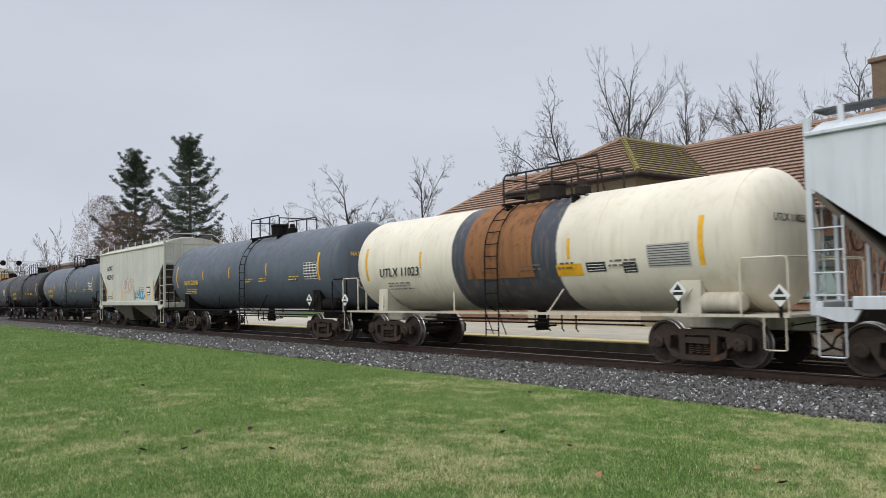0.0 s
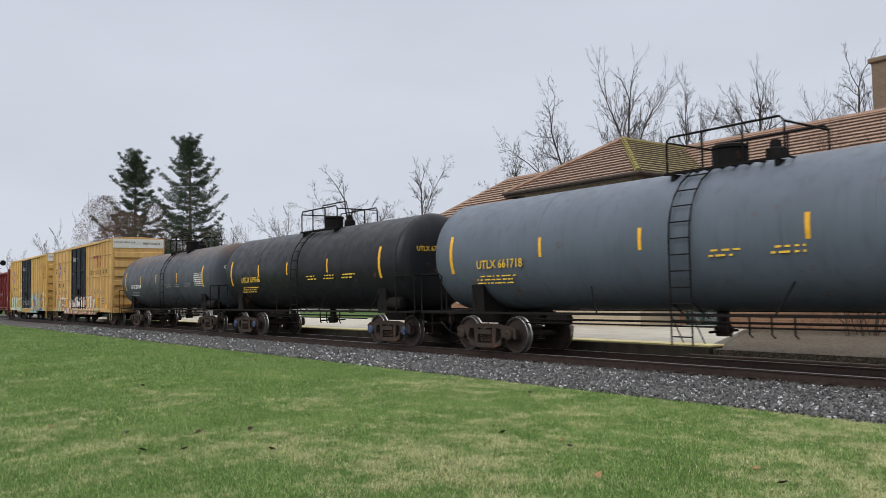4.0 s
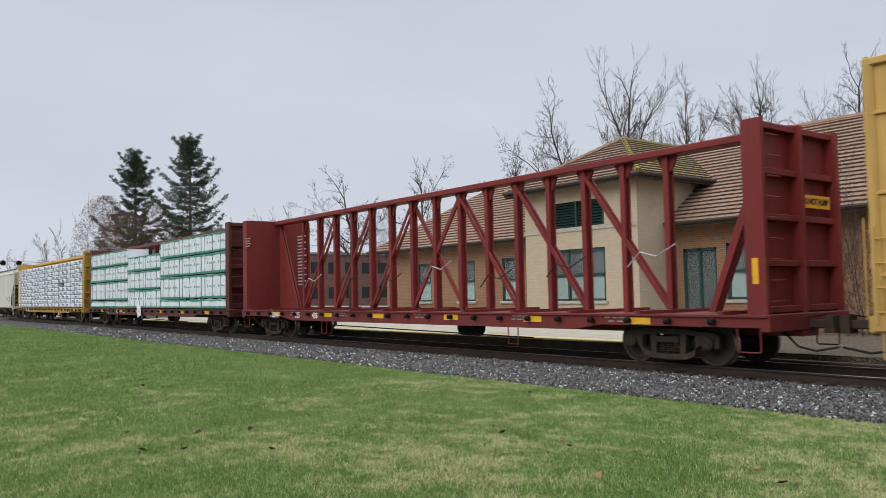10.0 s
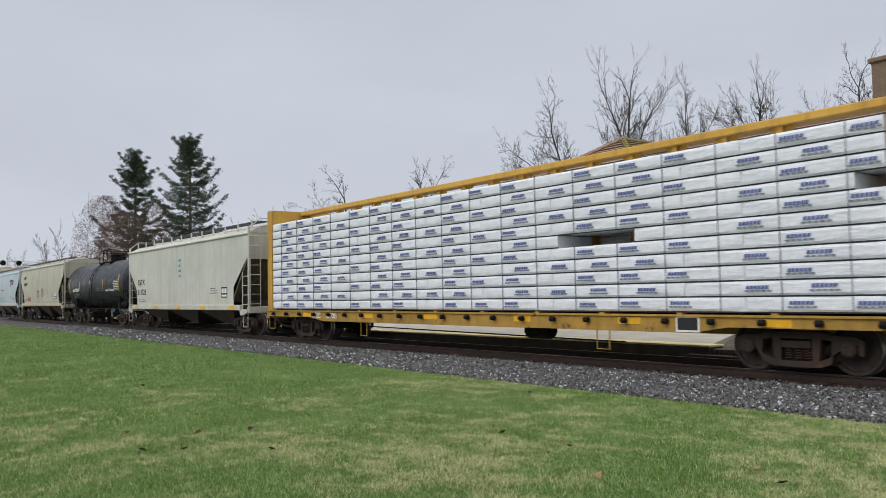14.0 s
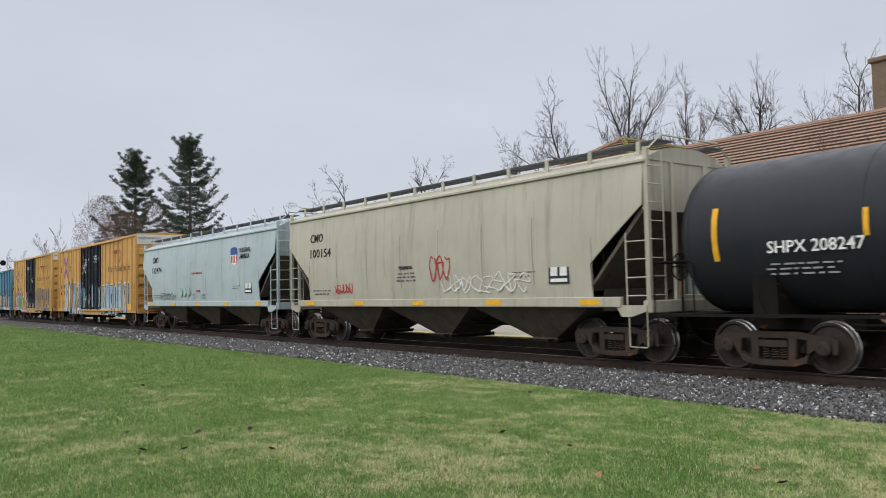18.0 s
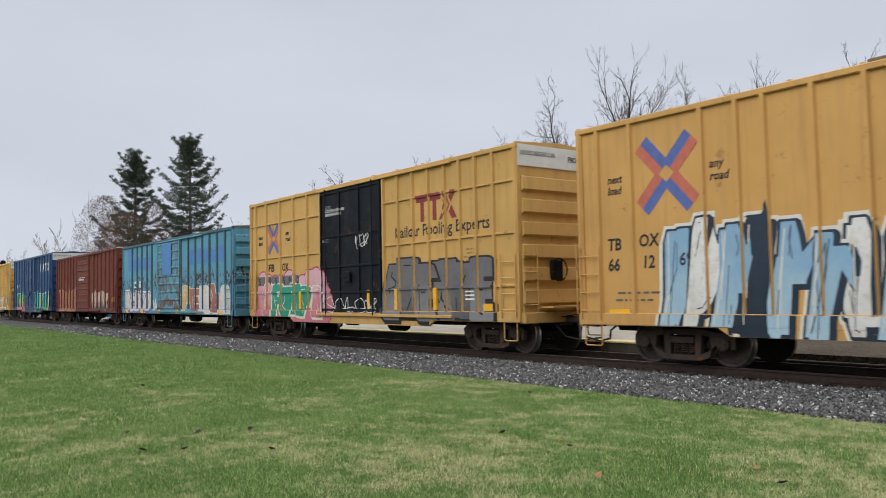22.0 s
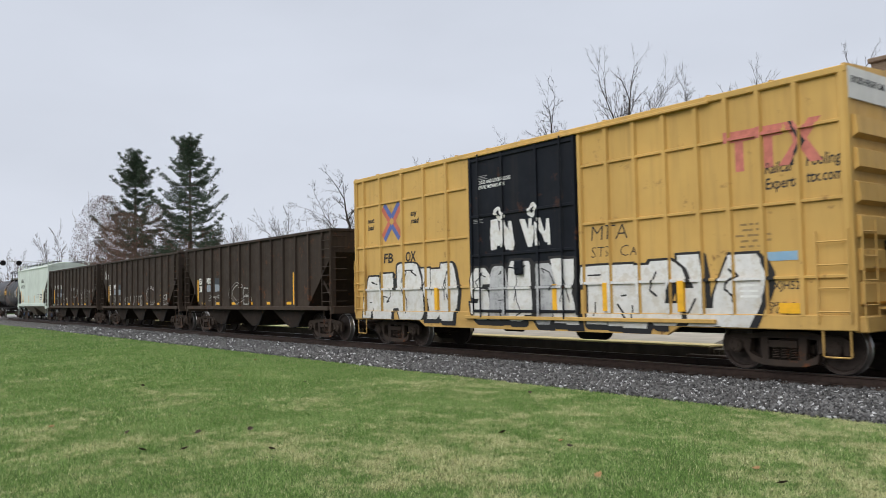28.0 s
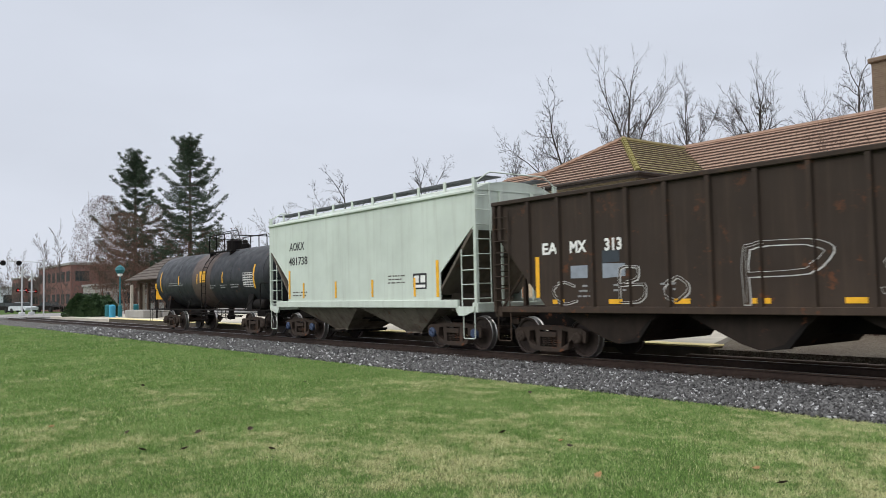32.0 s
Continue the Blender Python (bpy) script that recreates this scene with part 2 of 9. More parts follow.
def part(name, g, material, parent, label="", smooth=False):
    me = g.mesh(name, smooth) if isinstance(g, G) else g
    if isinstance(g, G) or not me.materials:
        me.materials.append(material)
    ob = new(name, me)
    ob.parent = parent
    return tagged(ob, label=label) if label else ob


LETTERS = {}


def letters(text, size, material, parent, x, y, z, name="lettering", face=-1, slant=0.0, bold=0.0, width=1.0, fit=0.0):
    """Writing painted on a side that faces -y (face -1) or on an end that faces +x (face 1)."""
    key = (text, size, material.name, slant, bold, width, fit, face)
    if key not in LETTERS:
        cu = bpy.data.curves.new("lettering", "FONT")
        cu.body, cu.size, cu.shear, cu.offset, cu.extrude = text, size, slant, bold, 0.002
        cu.resolution_u = 2
        tmp = bpy.data.objects.new("tmp", cu)
        me = bpy.data.meshes.new_from_object(tmp)
        bpy.data.objects.remove(tmp)
        me.name = "lettering"
        if fit:
            span = [v.co.x for v in me.vertices]
            width = fit / (max(span) - min(span))
        for v in me.vertices:
            v.co = Vector((v.co.x * width, -v.co.z, v.co.y)) if face < 0 else Vector((v.co.z, v.co.x * width, v.co.y))
        me.materials.clear()
        me.materials.append(material)
        LETTERS[key] = me
    ob = new(name, LETTERS[key])
    ob.parent, ob.location = parent, (x, y, z)
    return ob


def bars(parent, material, x, y, z, w, h, rows=3, name="small_print"):
    """Lines of print too small to read, as plain bars on a side."""
    g = G()
    rng = random.Random(int(abs(x * 71 + z * 13 + w * 7) * 10))
    soft = MAT["print_grey"] if material.name.startswith("white") else MAT["print_dark"] if material.name.startswith("black") else material
    for i in range(rows):
        zz = z - i * h / rows
        a = rng.uniform(0, 0.15)
        while a < w * rng.uniform(0.7, 1):
            b = min(w, a + rng.uniform(0.05, 0.22))
            g.box(x + a, x + b, y - 0.002, y, zz - min(0.042, h / rows * 0.38), zz)
            a = b + rng.uniform(0.03, 0.1)
    return part(name, g, soft, parent)


def thing(name, label, category, m, group=""):
    ob = new(name)
    ob.matrix_basis = m
    return tagged(ob, label, category, group)


# ---- ground, track and platform ----
def thatch(n):
    """How dry the lawn is, 0 to about 1: ragged straw patches inside broad worn areas, drier towards the walk."""
    broad = n.ramp(n.noise(0.33, 3, 0.5, n.scaled(1, 1, 0)), 0.34, 0.66)
    patch = n.ramp(n.noise(1.5, 5, 0.6, n.scaled(1.0, 1.2, 0, (3.1, 1.7, 0))), 0.36, 0.66)
    fine = n.ramp(n.noise(6.5, 4, 0.7, n.scaled(1, 1, 0)), 0.3, 0.7)
    near = n.ramp(n.axis(0), -26, -9, -0.16, 0.03)
    s_ = n.math("ADD", n.math("MULTIPLY", broad, 0.28), n.math("ADD", n.math("MULTIPLY", patch, 0.34), n.math("MULTIPLY", fine, 0.36)))
    return n.math("ADD", s_, near)


def ground_mat():
    n = Nodes("lawn_soil_and_grass")
    a, c3 = n.noise(0.35, 5, 0.6), n.noise(40, 4, 0.7)
    c = n.mix(n.ramp(a, 0.35, 0.65), (0.072, 0.128, 0.034), (0.10, 0.158, 0.05))
    c = n.mix(n.ramp(thatch(n), 0.5, 0.78), c, (0.20, 0.19, 0.09))
    c = n.mix(n.ramp(c3, 0.3, 0.75, 0, 0.75), c, (0.045, 0.068, 0.022))
    n.bump(n.noise(60, 4, 0.8), 0.8, 0.03)
    return n.done(c, 0.9, 0.0, 0.06)


def gravel_mat(name, lo, hi, brown=0.3):
    n = Nodes(name)
    cell = n.voronoi(19, "F1", None, 1)
    c = n.mix(n.ramp(cell, 0.1, 0.9), lo, hi)
    c = n.mix(n.ramp(n.noise(0.6, 5), 0.4, 0.75, 0, brown), c, (0.09, 0.06, 0.045))
    n.bump(n.voronoi(19), 1.0, 0.04)
    return n.done(c, 0.85)


MAT["lawn"] = ground_mat()
MAT["ballast"] = gravel_mat("grey_ballast_bed", (0.05, 0.048, 0.045), (0.15, 0.146, 0.138))
n_ = Nodes("ballast_stones")
MAT["stone"] = n_.done(n_.mix(n_.ramp(n_.island(), 0.93, 0.94), n_.mix(n_.ramp(n_.math("FRACT", n_.math("MULTIPLY", n_.island(), 13.7)), 0, 1), (0.035, 0.034, 0.034), (0.175, 0.172, 0.168)), n_.mix(n_.noise(0.8), (0.36, 0.36, 0.36), (0.52, 0.52, 0.52))), 0.75)
MAT["rail"] = plain("brown_rail_steel", (0.045, 0.03, 0.024), 0.6, 0.3, 0.3, 8)
MAT["rail_top"] = plain("worn_bright_rail_head", (0.34, 0.33, 0.33), 0.3, 0.9, 0.15, 20, 0)
MAT["tie"] = plain("weathered_timber_sleeper", (0.05, 0.036, 0.029), 0.85, 0, 0.4, 5, 0.4)
MAT["plat"] = plain("pale_concrete", (0.50, 0.46, 0.385), 0.85, 0, 0.15, 1.5, 0.15)
MAT["tactile"] = plain("yellow_platform_edge", (0.80, 0.68, 0.34), 0.75, 0, 0.15, 3, 0.1)
MAT["dirt"] = gravel_mat("brown_gravel_and_dirt", (0.085, 0.07, 0.05), (0.20, 0.17, 0.125), 0.5)
MAT["asphalt"] = plain("worn_asphalt", (0.11, 0.11, 0.11), 0.9, 0, 0.2, 3, 0.3)

g = G()
xs = [-2500, -600, -200, -120, -80, -60] + [x for x in range(-50, 21, 2)] + [40, 120, 600, 2500]
ys = [-800, -60, -20] + [i * 1.0 for i in range(-10, 12)] + [11.15]
verts = []
for y in ys:
    for x in xs:
        h = 0.004 * noise.noise((x * 0.3, y * 0.3, 0)) if -60 < x < 20 and -10 < y < 11.2 else 0
        verts.append((x, y, GROUND_Z + h))
nx = len(xs)
g.add(verts, [(j * nx + i, j * nx + i + 1, j * nx + nx + i + 1, j * nx + nx + i) for j in range(len(ys) - 1) for i in range(nx - 1)])
g.add([(-2500, 11.15, GROUND_Z), (2500, 11.15, GROUND_Z), (2500, 11.15, GROUND_Z - 0.02), (-2500, 11.15, GROUND_Z - 0.02)], [(0, 1, 2, 3)])
g.add([(x, y, GROUND_Z - 0.02) for y in (11.15, 3000) for x in (-2500, 2500)], [(0, 1, 3, 2)])
ground = part("ground", g, MAT["lawn"], None, "", True)
tagged(ground, "mown green lawn with straw-coloured patches beside the railway", "lawn", kind="structure")

# trackbed: shoulders and crown
g = G()
prof = [(10.9, -0.36), (11.15, -0.285), (12.6, -0.20), (13.3, -0.165), (13.3, -0.5), (10.9, -0.5)]
g.prism(prof, -900, 300, "x")
tagged(part("trackbed", g, MAT["ballast"], None), "grey crushed-stone ballast under the railway track", "ballast", kind="structure")
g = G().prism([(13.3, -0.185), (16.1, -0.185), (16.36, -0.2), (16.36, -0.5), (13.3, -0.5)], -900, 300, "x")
MAT["crown"] = gravel_mat("dark_brown_ballast", (0.010, 0.008, 0.007), (0.034, 0.027, 0.023), 0.5)
tagged(part("track_crown", g, MAT["crown"], None), "dark brown ballast between the sleepers", "ballast", kind="structure")


def rail(y):
    ob = new("rail")
    ob.location = (0, TRACK_Y + y, 0)
    tagged(ob, "brown weathered steel rail with a worn bright head", "rail", "rails of the track", "structure")
    g = G()
    g.prism([(-0.07, -0.17), (0.07, -0.17), (0.07, -0.155), (0.012, -0.14), (0.012, -0.045), (0.036, -0.032), (0.036, -0.006), (-0.036, -0.006), (-0.036, -0.032), (-0.012, -0.045), (-0.012, -0.14), (-0.07, -0.155)], -900, 300, "x")
    part("rail_web", g, MAT["rail"], ob)
    g = G()
    g.prism([(-0.033, -0.006), (0.033, -0.006), (0.028, 0.0), (-0.028, 0.0)], -900, 300, "x")
    part("rail_head", g, MAT["rail_top"], ob)


rail(-0.7535)
rail(0.7535)
g = G()
g.box(-0.115, 0.115, -1.32, 1.32, -0.34, -0.165, 0.012)
tie_me = g.mesh("sleeper")
tie_me.materials.append(MAT["tie"])
ties = tagged(new("sleepers"), "dark weathered timber sleepers bedded in ballast", "sleepers", kind="structure")
rng = random.Random(4)
for i in range(230):
    ob = new("sleeper", tie_me)
    ob.parent = ties
    ob.matrix_basis = pose(4 - i * 0.53, TRACK_Y + rng.uniform(-0.09, 0.09), rng.uniform(0.0, 0.02), 0, 0, rng.uniform(-1.5, 1.5))
g = G()
for i in range(230, 700):
    x = 4 - i * 0.53
    g.box(x - 0.115, x + 0.115, TRACK_Y - 1.32, TRACK_Y + 1.32, -0.34, -0.165)
tagged(part("far_sleepers", g, MAT["tie"], None), "dark timber sleepers far down the line", "sleepers", kind="stuff")

# platform with its yellow edge
g = G().prism([(-62, 16.95), (-11.45, 16.95), (-15.2, 24.6), (-62, 24.6)], -0.3, 0.2, "z")
tagged(part("platform", g, MAT["plat"], None), "pale concrete station platform beside the track", "platform", kind="structure")
g = G().box(-62, -11.15, 16.34, 16.95, 0.155, 0.203, 0.01)
tagged(part("platform_edge", g, MAT["tactile"], None), "yellow tactile warning strip along the platform edge", "platform edge", kind="structure")
g = G().box(-62, -11.2, 16.38, 16.95, -0.3, 0.154)
# the face's shadow is painted in as a dark concrete colour
MAT["plat_face"] = plain("shadowed_platform_face", (0.10, 0.085, 0.065), 0.9, 0, 0.3, 3, 0.2)
tagged(part("platform_face", g, MAT["plat_face"], None), "concrete platform face painted dark with its shadow", "platform edge", kind="structure")
g = G().prism([(-11.1, 16.4), (40, 16.4), (40, 25.5), (-15.6, 25.5)], -0.4, 0.11, "z")
tagged(part("service_ground", g, MAT["dirt"], None), "brown gravel and dirt strip beyond the platform's end", "gravel", kind="structure")


# ---- rolling stock: trucks, couplers and shared fittings ----
WB, WR = 1.86, 0.457


def wheelset_mesh():
    g = G()
    g.tube([(0, -1.05, 0), (0, 1.05, 0)], 0.085, 10)
    for s in (-1, 1):
        prof = [(s * 0.655, 0.02), (s * 0.655, 0.475), (s * 0.685, 0.480), (s * 0.70, 0.462), (s * 0.815, 0.452), (s * 0.82, 0.445), (s * 0.815, 0.395), (s * 0.775, 0.375), (s * 0.765, 0.20), (s * 0.80, 0.13), (s * 0.80, 0.02)]
        g.lathe(prof, (0, 0, 0), "y", 28)
    me = g.mesh("wheelset", True)
    me.materials.append(MAT["wheel"])
    me.materials.append(MAT["tread"])
    for p in me.polygons:
        r = max(math.hypot(me.vertices[i].co.x, me.vertices[i].co.z) for i in p.vertices)
        rmin = min(math.hypot(me.vertices[i].co.x, me.vertices[i].co.z) for i in p.vertices)
        if rmin > 0.44 and abs(p.center.y) > 0.69:
            p.material_index = 1
    return me


def cap_mesh(s):
    g = G()
    if True:
        g.lathe([(s * 0.98, 0.01), (s * 0.98, 0.135), (s * 1.10, 0.135), (s * 1.13, 0.10), (s * 1.13, 0.01)], (0, 0, 0), "y", 16)
        for k in range(3):
            a = 2 * math.pi * k / 3
            g.tube([(0.065 * math.cos(a), s * 1.12, 0.065 * math.sin(a)), (0.065 * math.cos(a), s * 1.155, 0.065 * math.sin(a))], 0.022, 6)
    return g.mesh("bearing_cap", True)


def side_frame_mesh(s):
    """One cast side frame: arched top member, dipped bottom member, columns round the springs, open jaws over the bearings."""
    y0, y1 = s * 0.945, s * 1.045
    h = WB / 2
    g = G()

    def band(upper, lower, a, b):
        for (p0, p1), (q0, q1) in zip(zip(upper, upper[1:]), zip(lower, lower[1:])):
            g.prism([p0, p1, q1, q0], a, b)

    top = [(-h - 0.25, 0.60), (-h - 0.12, 0.675), (-h + 0.2, 0.685), (-0.46, 0.735), (0.46, 0.735), (h - 0.2, 0.685), (h + 0.12, 0.675), (h + 0.25, 0.60)]
    under = [(-h - 0.25, 0.555), (-h - 0.12, 0.585), (-h + 0.2, 0.585), (-0.42, 0.62), (0.42, 0.62), (h - 0.2, 0.585), (h + 0.12, 0.585), (h + 0.25, 0.555)]
    band(top, under, y0, y1)
    for t in (-1, 1):
        up = [(t * (h - 0.13), 0.59), (t * (h - 0.15), 0.44), (t * 0.60, 0.31), (t * 0.40, 0.235), (0, 0.225)]
        lo = [(t * (h - 0.30), 0.59), (t * (h - 0.27), 0.37), (t * 0.62, 0.19), (t * 0.40, 0.125), (0, 0.115)]
        if t > 0:
            up, lo = lo, up
        band(up, lo, y0 - s * 0.02, y1 + s * 0.02)
        g.prism([(t * (h + 0.14), 0.60), (t * (h + 0.25), 0.60), (t * (h + 0.23), 0.36), (t * (h + 0.15), 0.36)], y0, y1)
        g.prism([(t * 0.29, 0.22), (t * 0.41, 0.22), (t * 0.45, 0.64), (t * 0.29, 0.64)], y0, y1 + s * 0.015)
        g.prism([(t * (h - 0.15), 0.53), (t * (h + 0.15), 0.53), (t * (h + 0.13), 0.60), (t * (h - 0.13), 0.60)], y0, y1 + s * 0.02)
    return g.mesh("side_frame")


def spring_mesh(s):
    g = G()
    for k in range(3):
        x = -0.17 + 0.17 * k
        pts = [(x + 0.06 * math.cos(a), s * 0.99 + 0.06 * math.sin(a), 0.24 + 0.22 * a / (2 * math.pi * 5)) for a in [i * math.pi / 4 for i in range(41)]]
        g.tube(pts, 0.016, 4)
    g.box(-0.27, 0.27, s * 0.90, s * 1.08, 0.46, 0.58)
    return g.mesh("spring_pack", True)


def bolster_mesh():
    g = G()
    g.box(-0.2, 0.2, -0.9, 0.9, 0.40, 0.62, 0.03)
    g.lathe([(0.60, 0.02), (0.60, 0.22), (0.70, 0.22), (0.70, 0.02)], (0, 0, 0), "z", 16)
    for x in (-0.42, 0.42):
        g.box(x - 0.05, x + 0.05, -0.85, 0.85, 0.36, 0.48)
    for x in (-WB / 2 + 0.52, WB / 2 - 0.52):
        for y in (-0.74, 0.74):
            g.box(x - 0.05, x + 0.05, y - 0.06, y + 0.06, 0.32, 0.52, 0.015)
    return g.mesh("truck")


SHARED = {"wheelset": wheelset_mesh(), "cap-1": cap_mesh(-1), "cap1": cap_mesh(1), "cap_blue-1": cap_mesh(-1), "cap_blue1": cap_mesh(1), "near": side_frame_mesh(-1), "far": side_frame_mesh(1), "sn": spring_mesh(-1), "sf": spring_mesh(1), "bolster": bolster_mesh()}
for s in ("-1", "1"):
    SHARED["cap" + s].materials.append(MAT["truck"])
    SHARED["cap_blue" + s].materials.append(MAT["cap_blue"])
for k in ("near", "far", "sn", "sf", "bolster"):
    SHARED[k].materials.append(MAT["truck"])
ROLLING = []


def trucks(car, tc, rel, blue=False):
    for x in (-tc / 2, tc / 2):
        t = part("truck", SHARED["bolster"], None, car, "rust-brown cast steel two-axle freight truck")
        t.location = (x, 0, 0)
        part("side_frame", SHARED["near"], None, t)
        part("side_frame", SHARED["far"], None, t)
        part("spring_pack", SHARED["sn"], None, t)
        part("spring_pack", SHARED["sf"], None, t)
        for dx in (-WB / 2, WB / 2):
            w = part("wheelset", SHARED["wheelset"], None, t, "brown steel wheels with polished rims on one axle")
            w.location = (dx, 0, WR)
            ROLLING.append((w, dx, rel + x + dx))
        for dx in (-WB / 2, WB / 2):
            for s in ("-1", "1"):
                c = part("bearing_cap", SHARED[("cap_blue" if blue else "cap") + s], None, t)
                c.location = (dx, 0, WR)


def coupler(car, x, s, tip):
    """Draft gear box, knuckle coupler, brake hose and uncoupling lever at one end. s: +1 front, -1 rear; tip: the pulling face."""
    g = G()
    g.box(x - s * 0.5, x + s * 0.1, -0.2, 0.2, 0.68, 1.0, 0.02)
    g.box(x, tip - s * 0.12, -0.09, 0.09, 0.76, 0.92, 0.02)
    g.prism([(tip - s * 0.16, -0.16), (tip + s * 0.02, -0.16), (tip + s * 0.05, -0.02), (tip - s * 0.06, 0.02), (tip + s * 0.02, 0.17), (tip - s * 0.16, 0.15)], 0.68, 1.0, "z")
    part("coupler", g, MAT["truck"], car)
    g = G()
    g.tube([(x, -0.35, 0.72), (x + s * 0.15, -0.36, 0.62), (x + s * 0.28, -0.25, 0.42), ((x + tip) / 2 + s * 0.1, -0.12, 0.34), (tip + s * 0.04, -0.02, 0.42)], 0.024, 6)
    part("brake_hose", g, MAT["hose"], car)
    g = G()
    g.tube([(x + s * 0.06, -1.25, 0.72), (x + s * 0.06, -1.2, 0.86), (x + s * 0.06, -0.25, 0.9), (tip - s * 0.12, -0.1, 1.02)], 0.013, 5)
    part("uncoupling_lever", g, MAT["frame"], car)


def ladder(car, mat, x0, x1, y, z0, z1, n, name="ladder", r=0.014, curve=None):
    """Two stiles and rungs in the plane y; curve(z) may bend it inwards."""
    c = curve or (lambda z: y)
    g = G()
    zs = [z0 + (z1 - z0) * i / 12 for i in range(13)] if curve else [z0, z1]
    for x in (x0, x1):
        g.tube([(x, c(z), z) for z in zs], r * 1.3, 5)
    for i in range(n):
        z = z0 + (z1 - z0) * (i + 0.5) / n
        g.tube([(x0, c(z), z), (x1, c(z), z)], r, 5)
    return part(name, g, mat, car)


def stirrup(car, mat, x, y, w=0.4, z0=0.38, z1=0.85):
    g = G().tube([(x - w / 2, y, z1), (x - w / 2, y, z0 + 0.02), (x - w / 2 + 0.03, y, z0), (x + w / 2 - 0.03, y, z0), (x + w / 2, y, z0 + 0.02), (x + w / 2, y, z1)], 0.016, 5)
    return part("step", g, mat, car)


def reflectors(car, xs, y, z, w, h, name="reflective_strip"):
    for x in xs:
        part(name, G().box(x - w / 2, x + w / 2, y - 0.005, y, z - h / 2, z + h / 2), MAT["reflector"], car, "yellow reflective strip")


CARS = []


def car_base(name, label, category, rel, tc, half, tip, blue=False):
    car = thing(name, label, category, pose(rel, TRACK_Y, 0), "cars of the freight train")
    trucks(car, tc, rel, blue)
    coupler(car, half, 1, tip)
    coupler(car, -half, -1, -tip)
    CARS.append((car, rel))
    return car


def tank_car(name, label, rel, tc, half, tip, R, zc, body, frame, crown, marks=None, marks_mat=None, rail_mat=None, blue=False, panel=None, dome_label="", style=0, ladder_x=None):
    """A tank on a stub sill: shell with rounded heads, belt seams, walkway, ladder, top fittings under a safety rail, saddles, end platforms."""
    car = car_base(name, label, "tank car", rel, tc, half + 0.35, tip, blue)
    rail_mat = rail_mat or frame
    hd, flat = (0.62, 0.8) if style == 3 else (0.40, 0.55)
    prof = [(-half, 0.02)] + [(-half + hd * (1 - math.cos(a)), R * math.sin(a) ** flat) for a in [math.pi / 2 * i / 12 for i in range(1, 13)]]
    prof = prof + [(-a, r) for a, r in reversed(prof)]
    part("tank", G().lathe(prof, (0, 0, zc), "x", 56), body, car, "", True)
    for x in [-half + hd + (2 * half - 2 * hd) * i / 4 for i in range(5)]:
        part("weld_seam", G().lathe([(-0.02, R - 0.02), (-0.02, R + 0.006), (0.02, R + 0.006), (0.02, R - 0.02)], (x, 0, zc), "x", 56), body, car, "", True)
    # sills and platforms
    for s in (-1, 1):
        g = G()
        g.box(s * (tc / 2 - 1.3), s * (half + 0.45), -0.3, 0.3, 0.72, 1.02, 0.02)
        part("stub_sill", g, frame, car)
        g = G()
        g.box(s * (half - 0.55), s * (half + 0.5), -1.42, 1.42, 1.0, 1.045)
        part("end_platform", g, frame, car)
        g = G()
        a = math.radians(58)
        poly = [(R * 1.01 * math.sin(t), zc - R * 1.01 * math.cos(t)) for t in [-a + 2 * a * i / 10 for i in range(11)]]
        poly += [(1.25, 0.98), (-1.25, 0.98)]
        g.prism(poly, s * tc / 2 - 0.24, s * tc / 2 + 0.24, "x")
        part("saddle", g, frame, car)
        # end handrail loop
        for y in (-1.4, 1.4):
            g = G().tube([(s * (half - 0.45), y, 1.02), (s * (half - 0.45), y, 2.0), (s * (half - 0.38), y, 2.08), (s * (half + 0.42), y, 2.08), (s * (half + 0.48), y, 2.0), (s * (half + 0.48), y, 1.02)], 0.021, 6)
            part("end_handrail", g, rail_mat, car)
            stirrup(car, rail_mat, s * (half + 0.2), y, 0.42, 0.42, 1.02)
        g = G().tube([(s * (half + 0.48), -1.4, 2.08), (s * (half + 0.48), 1.4, 2.08)], 0.02, 6)
        part("end_handrail", g, rail_mat, car)
    # hand brake wheel and stand at the rear end
    g = G().tube([(-half - 0.42, -0.55, 1.0), (-half - 0.42, -0.55, 2.2)], 0.03, 6)
    part("brake_stand", g, frame, car)
    g = G()
    g.tube([(-half - 0.46, -0.55 + 0.28 * math.cos(a), 2.0 + 0.28 * math.sin(a)) for a in [2 * math.pi * i / 16 for i in range(17)]], 0.016, 5)
    for k in range(3):
        a = math.pi * k / 3
        g.tube([(-half - 0.46, -0.55 + 0.27 * math.cos(a), 2.0 + 0.27 * math.sin(a)), (-half - 0.46, -0.55 - 0.27 * math.cos(a), 2.0 - 0.27 * math.sin(a))], 0.012, 4)
    part("brake_wheel", g, frame, car)
    # air reservoir on the front platform, and side sill rail
    part("air_reservoir", G().lathe([(-0.5, 0.02), (-0.47, 0.15), (-0.4, 0.2), (0.4, 0.2), (0.47, 0.15), (0.5, 0.02)], (half - 1.05, -1.05, 1.27), "x", 18), frame, car, "", True)
    for y in (-1.43, 1.43):
        g = G()
        g.box(-half + 0.4, half - 0.4, y - 0.025, y + 0.025, 1.0, 1.06)
        part("side_rail", g, rail_mat, car)
        for x in [-half + 1.9 + (2 * half - 3.8) * i / 3 for i in range(4)]:
            s = -1 if x < 0 else 1
            ys = math.copysign(R * 0.72, y)
            part("rail_brace", G().tube([(x, y, 1.04), (x + s * 0.3, ys * 1.17, zc - R * 0.62)], 0.02, 5), rail_mat, car)
    # piping and outlet under the belly
    g = G()
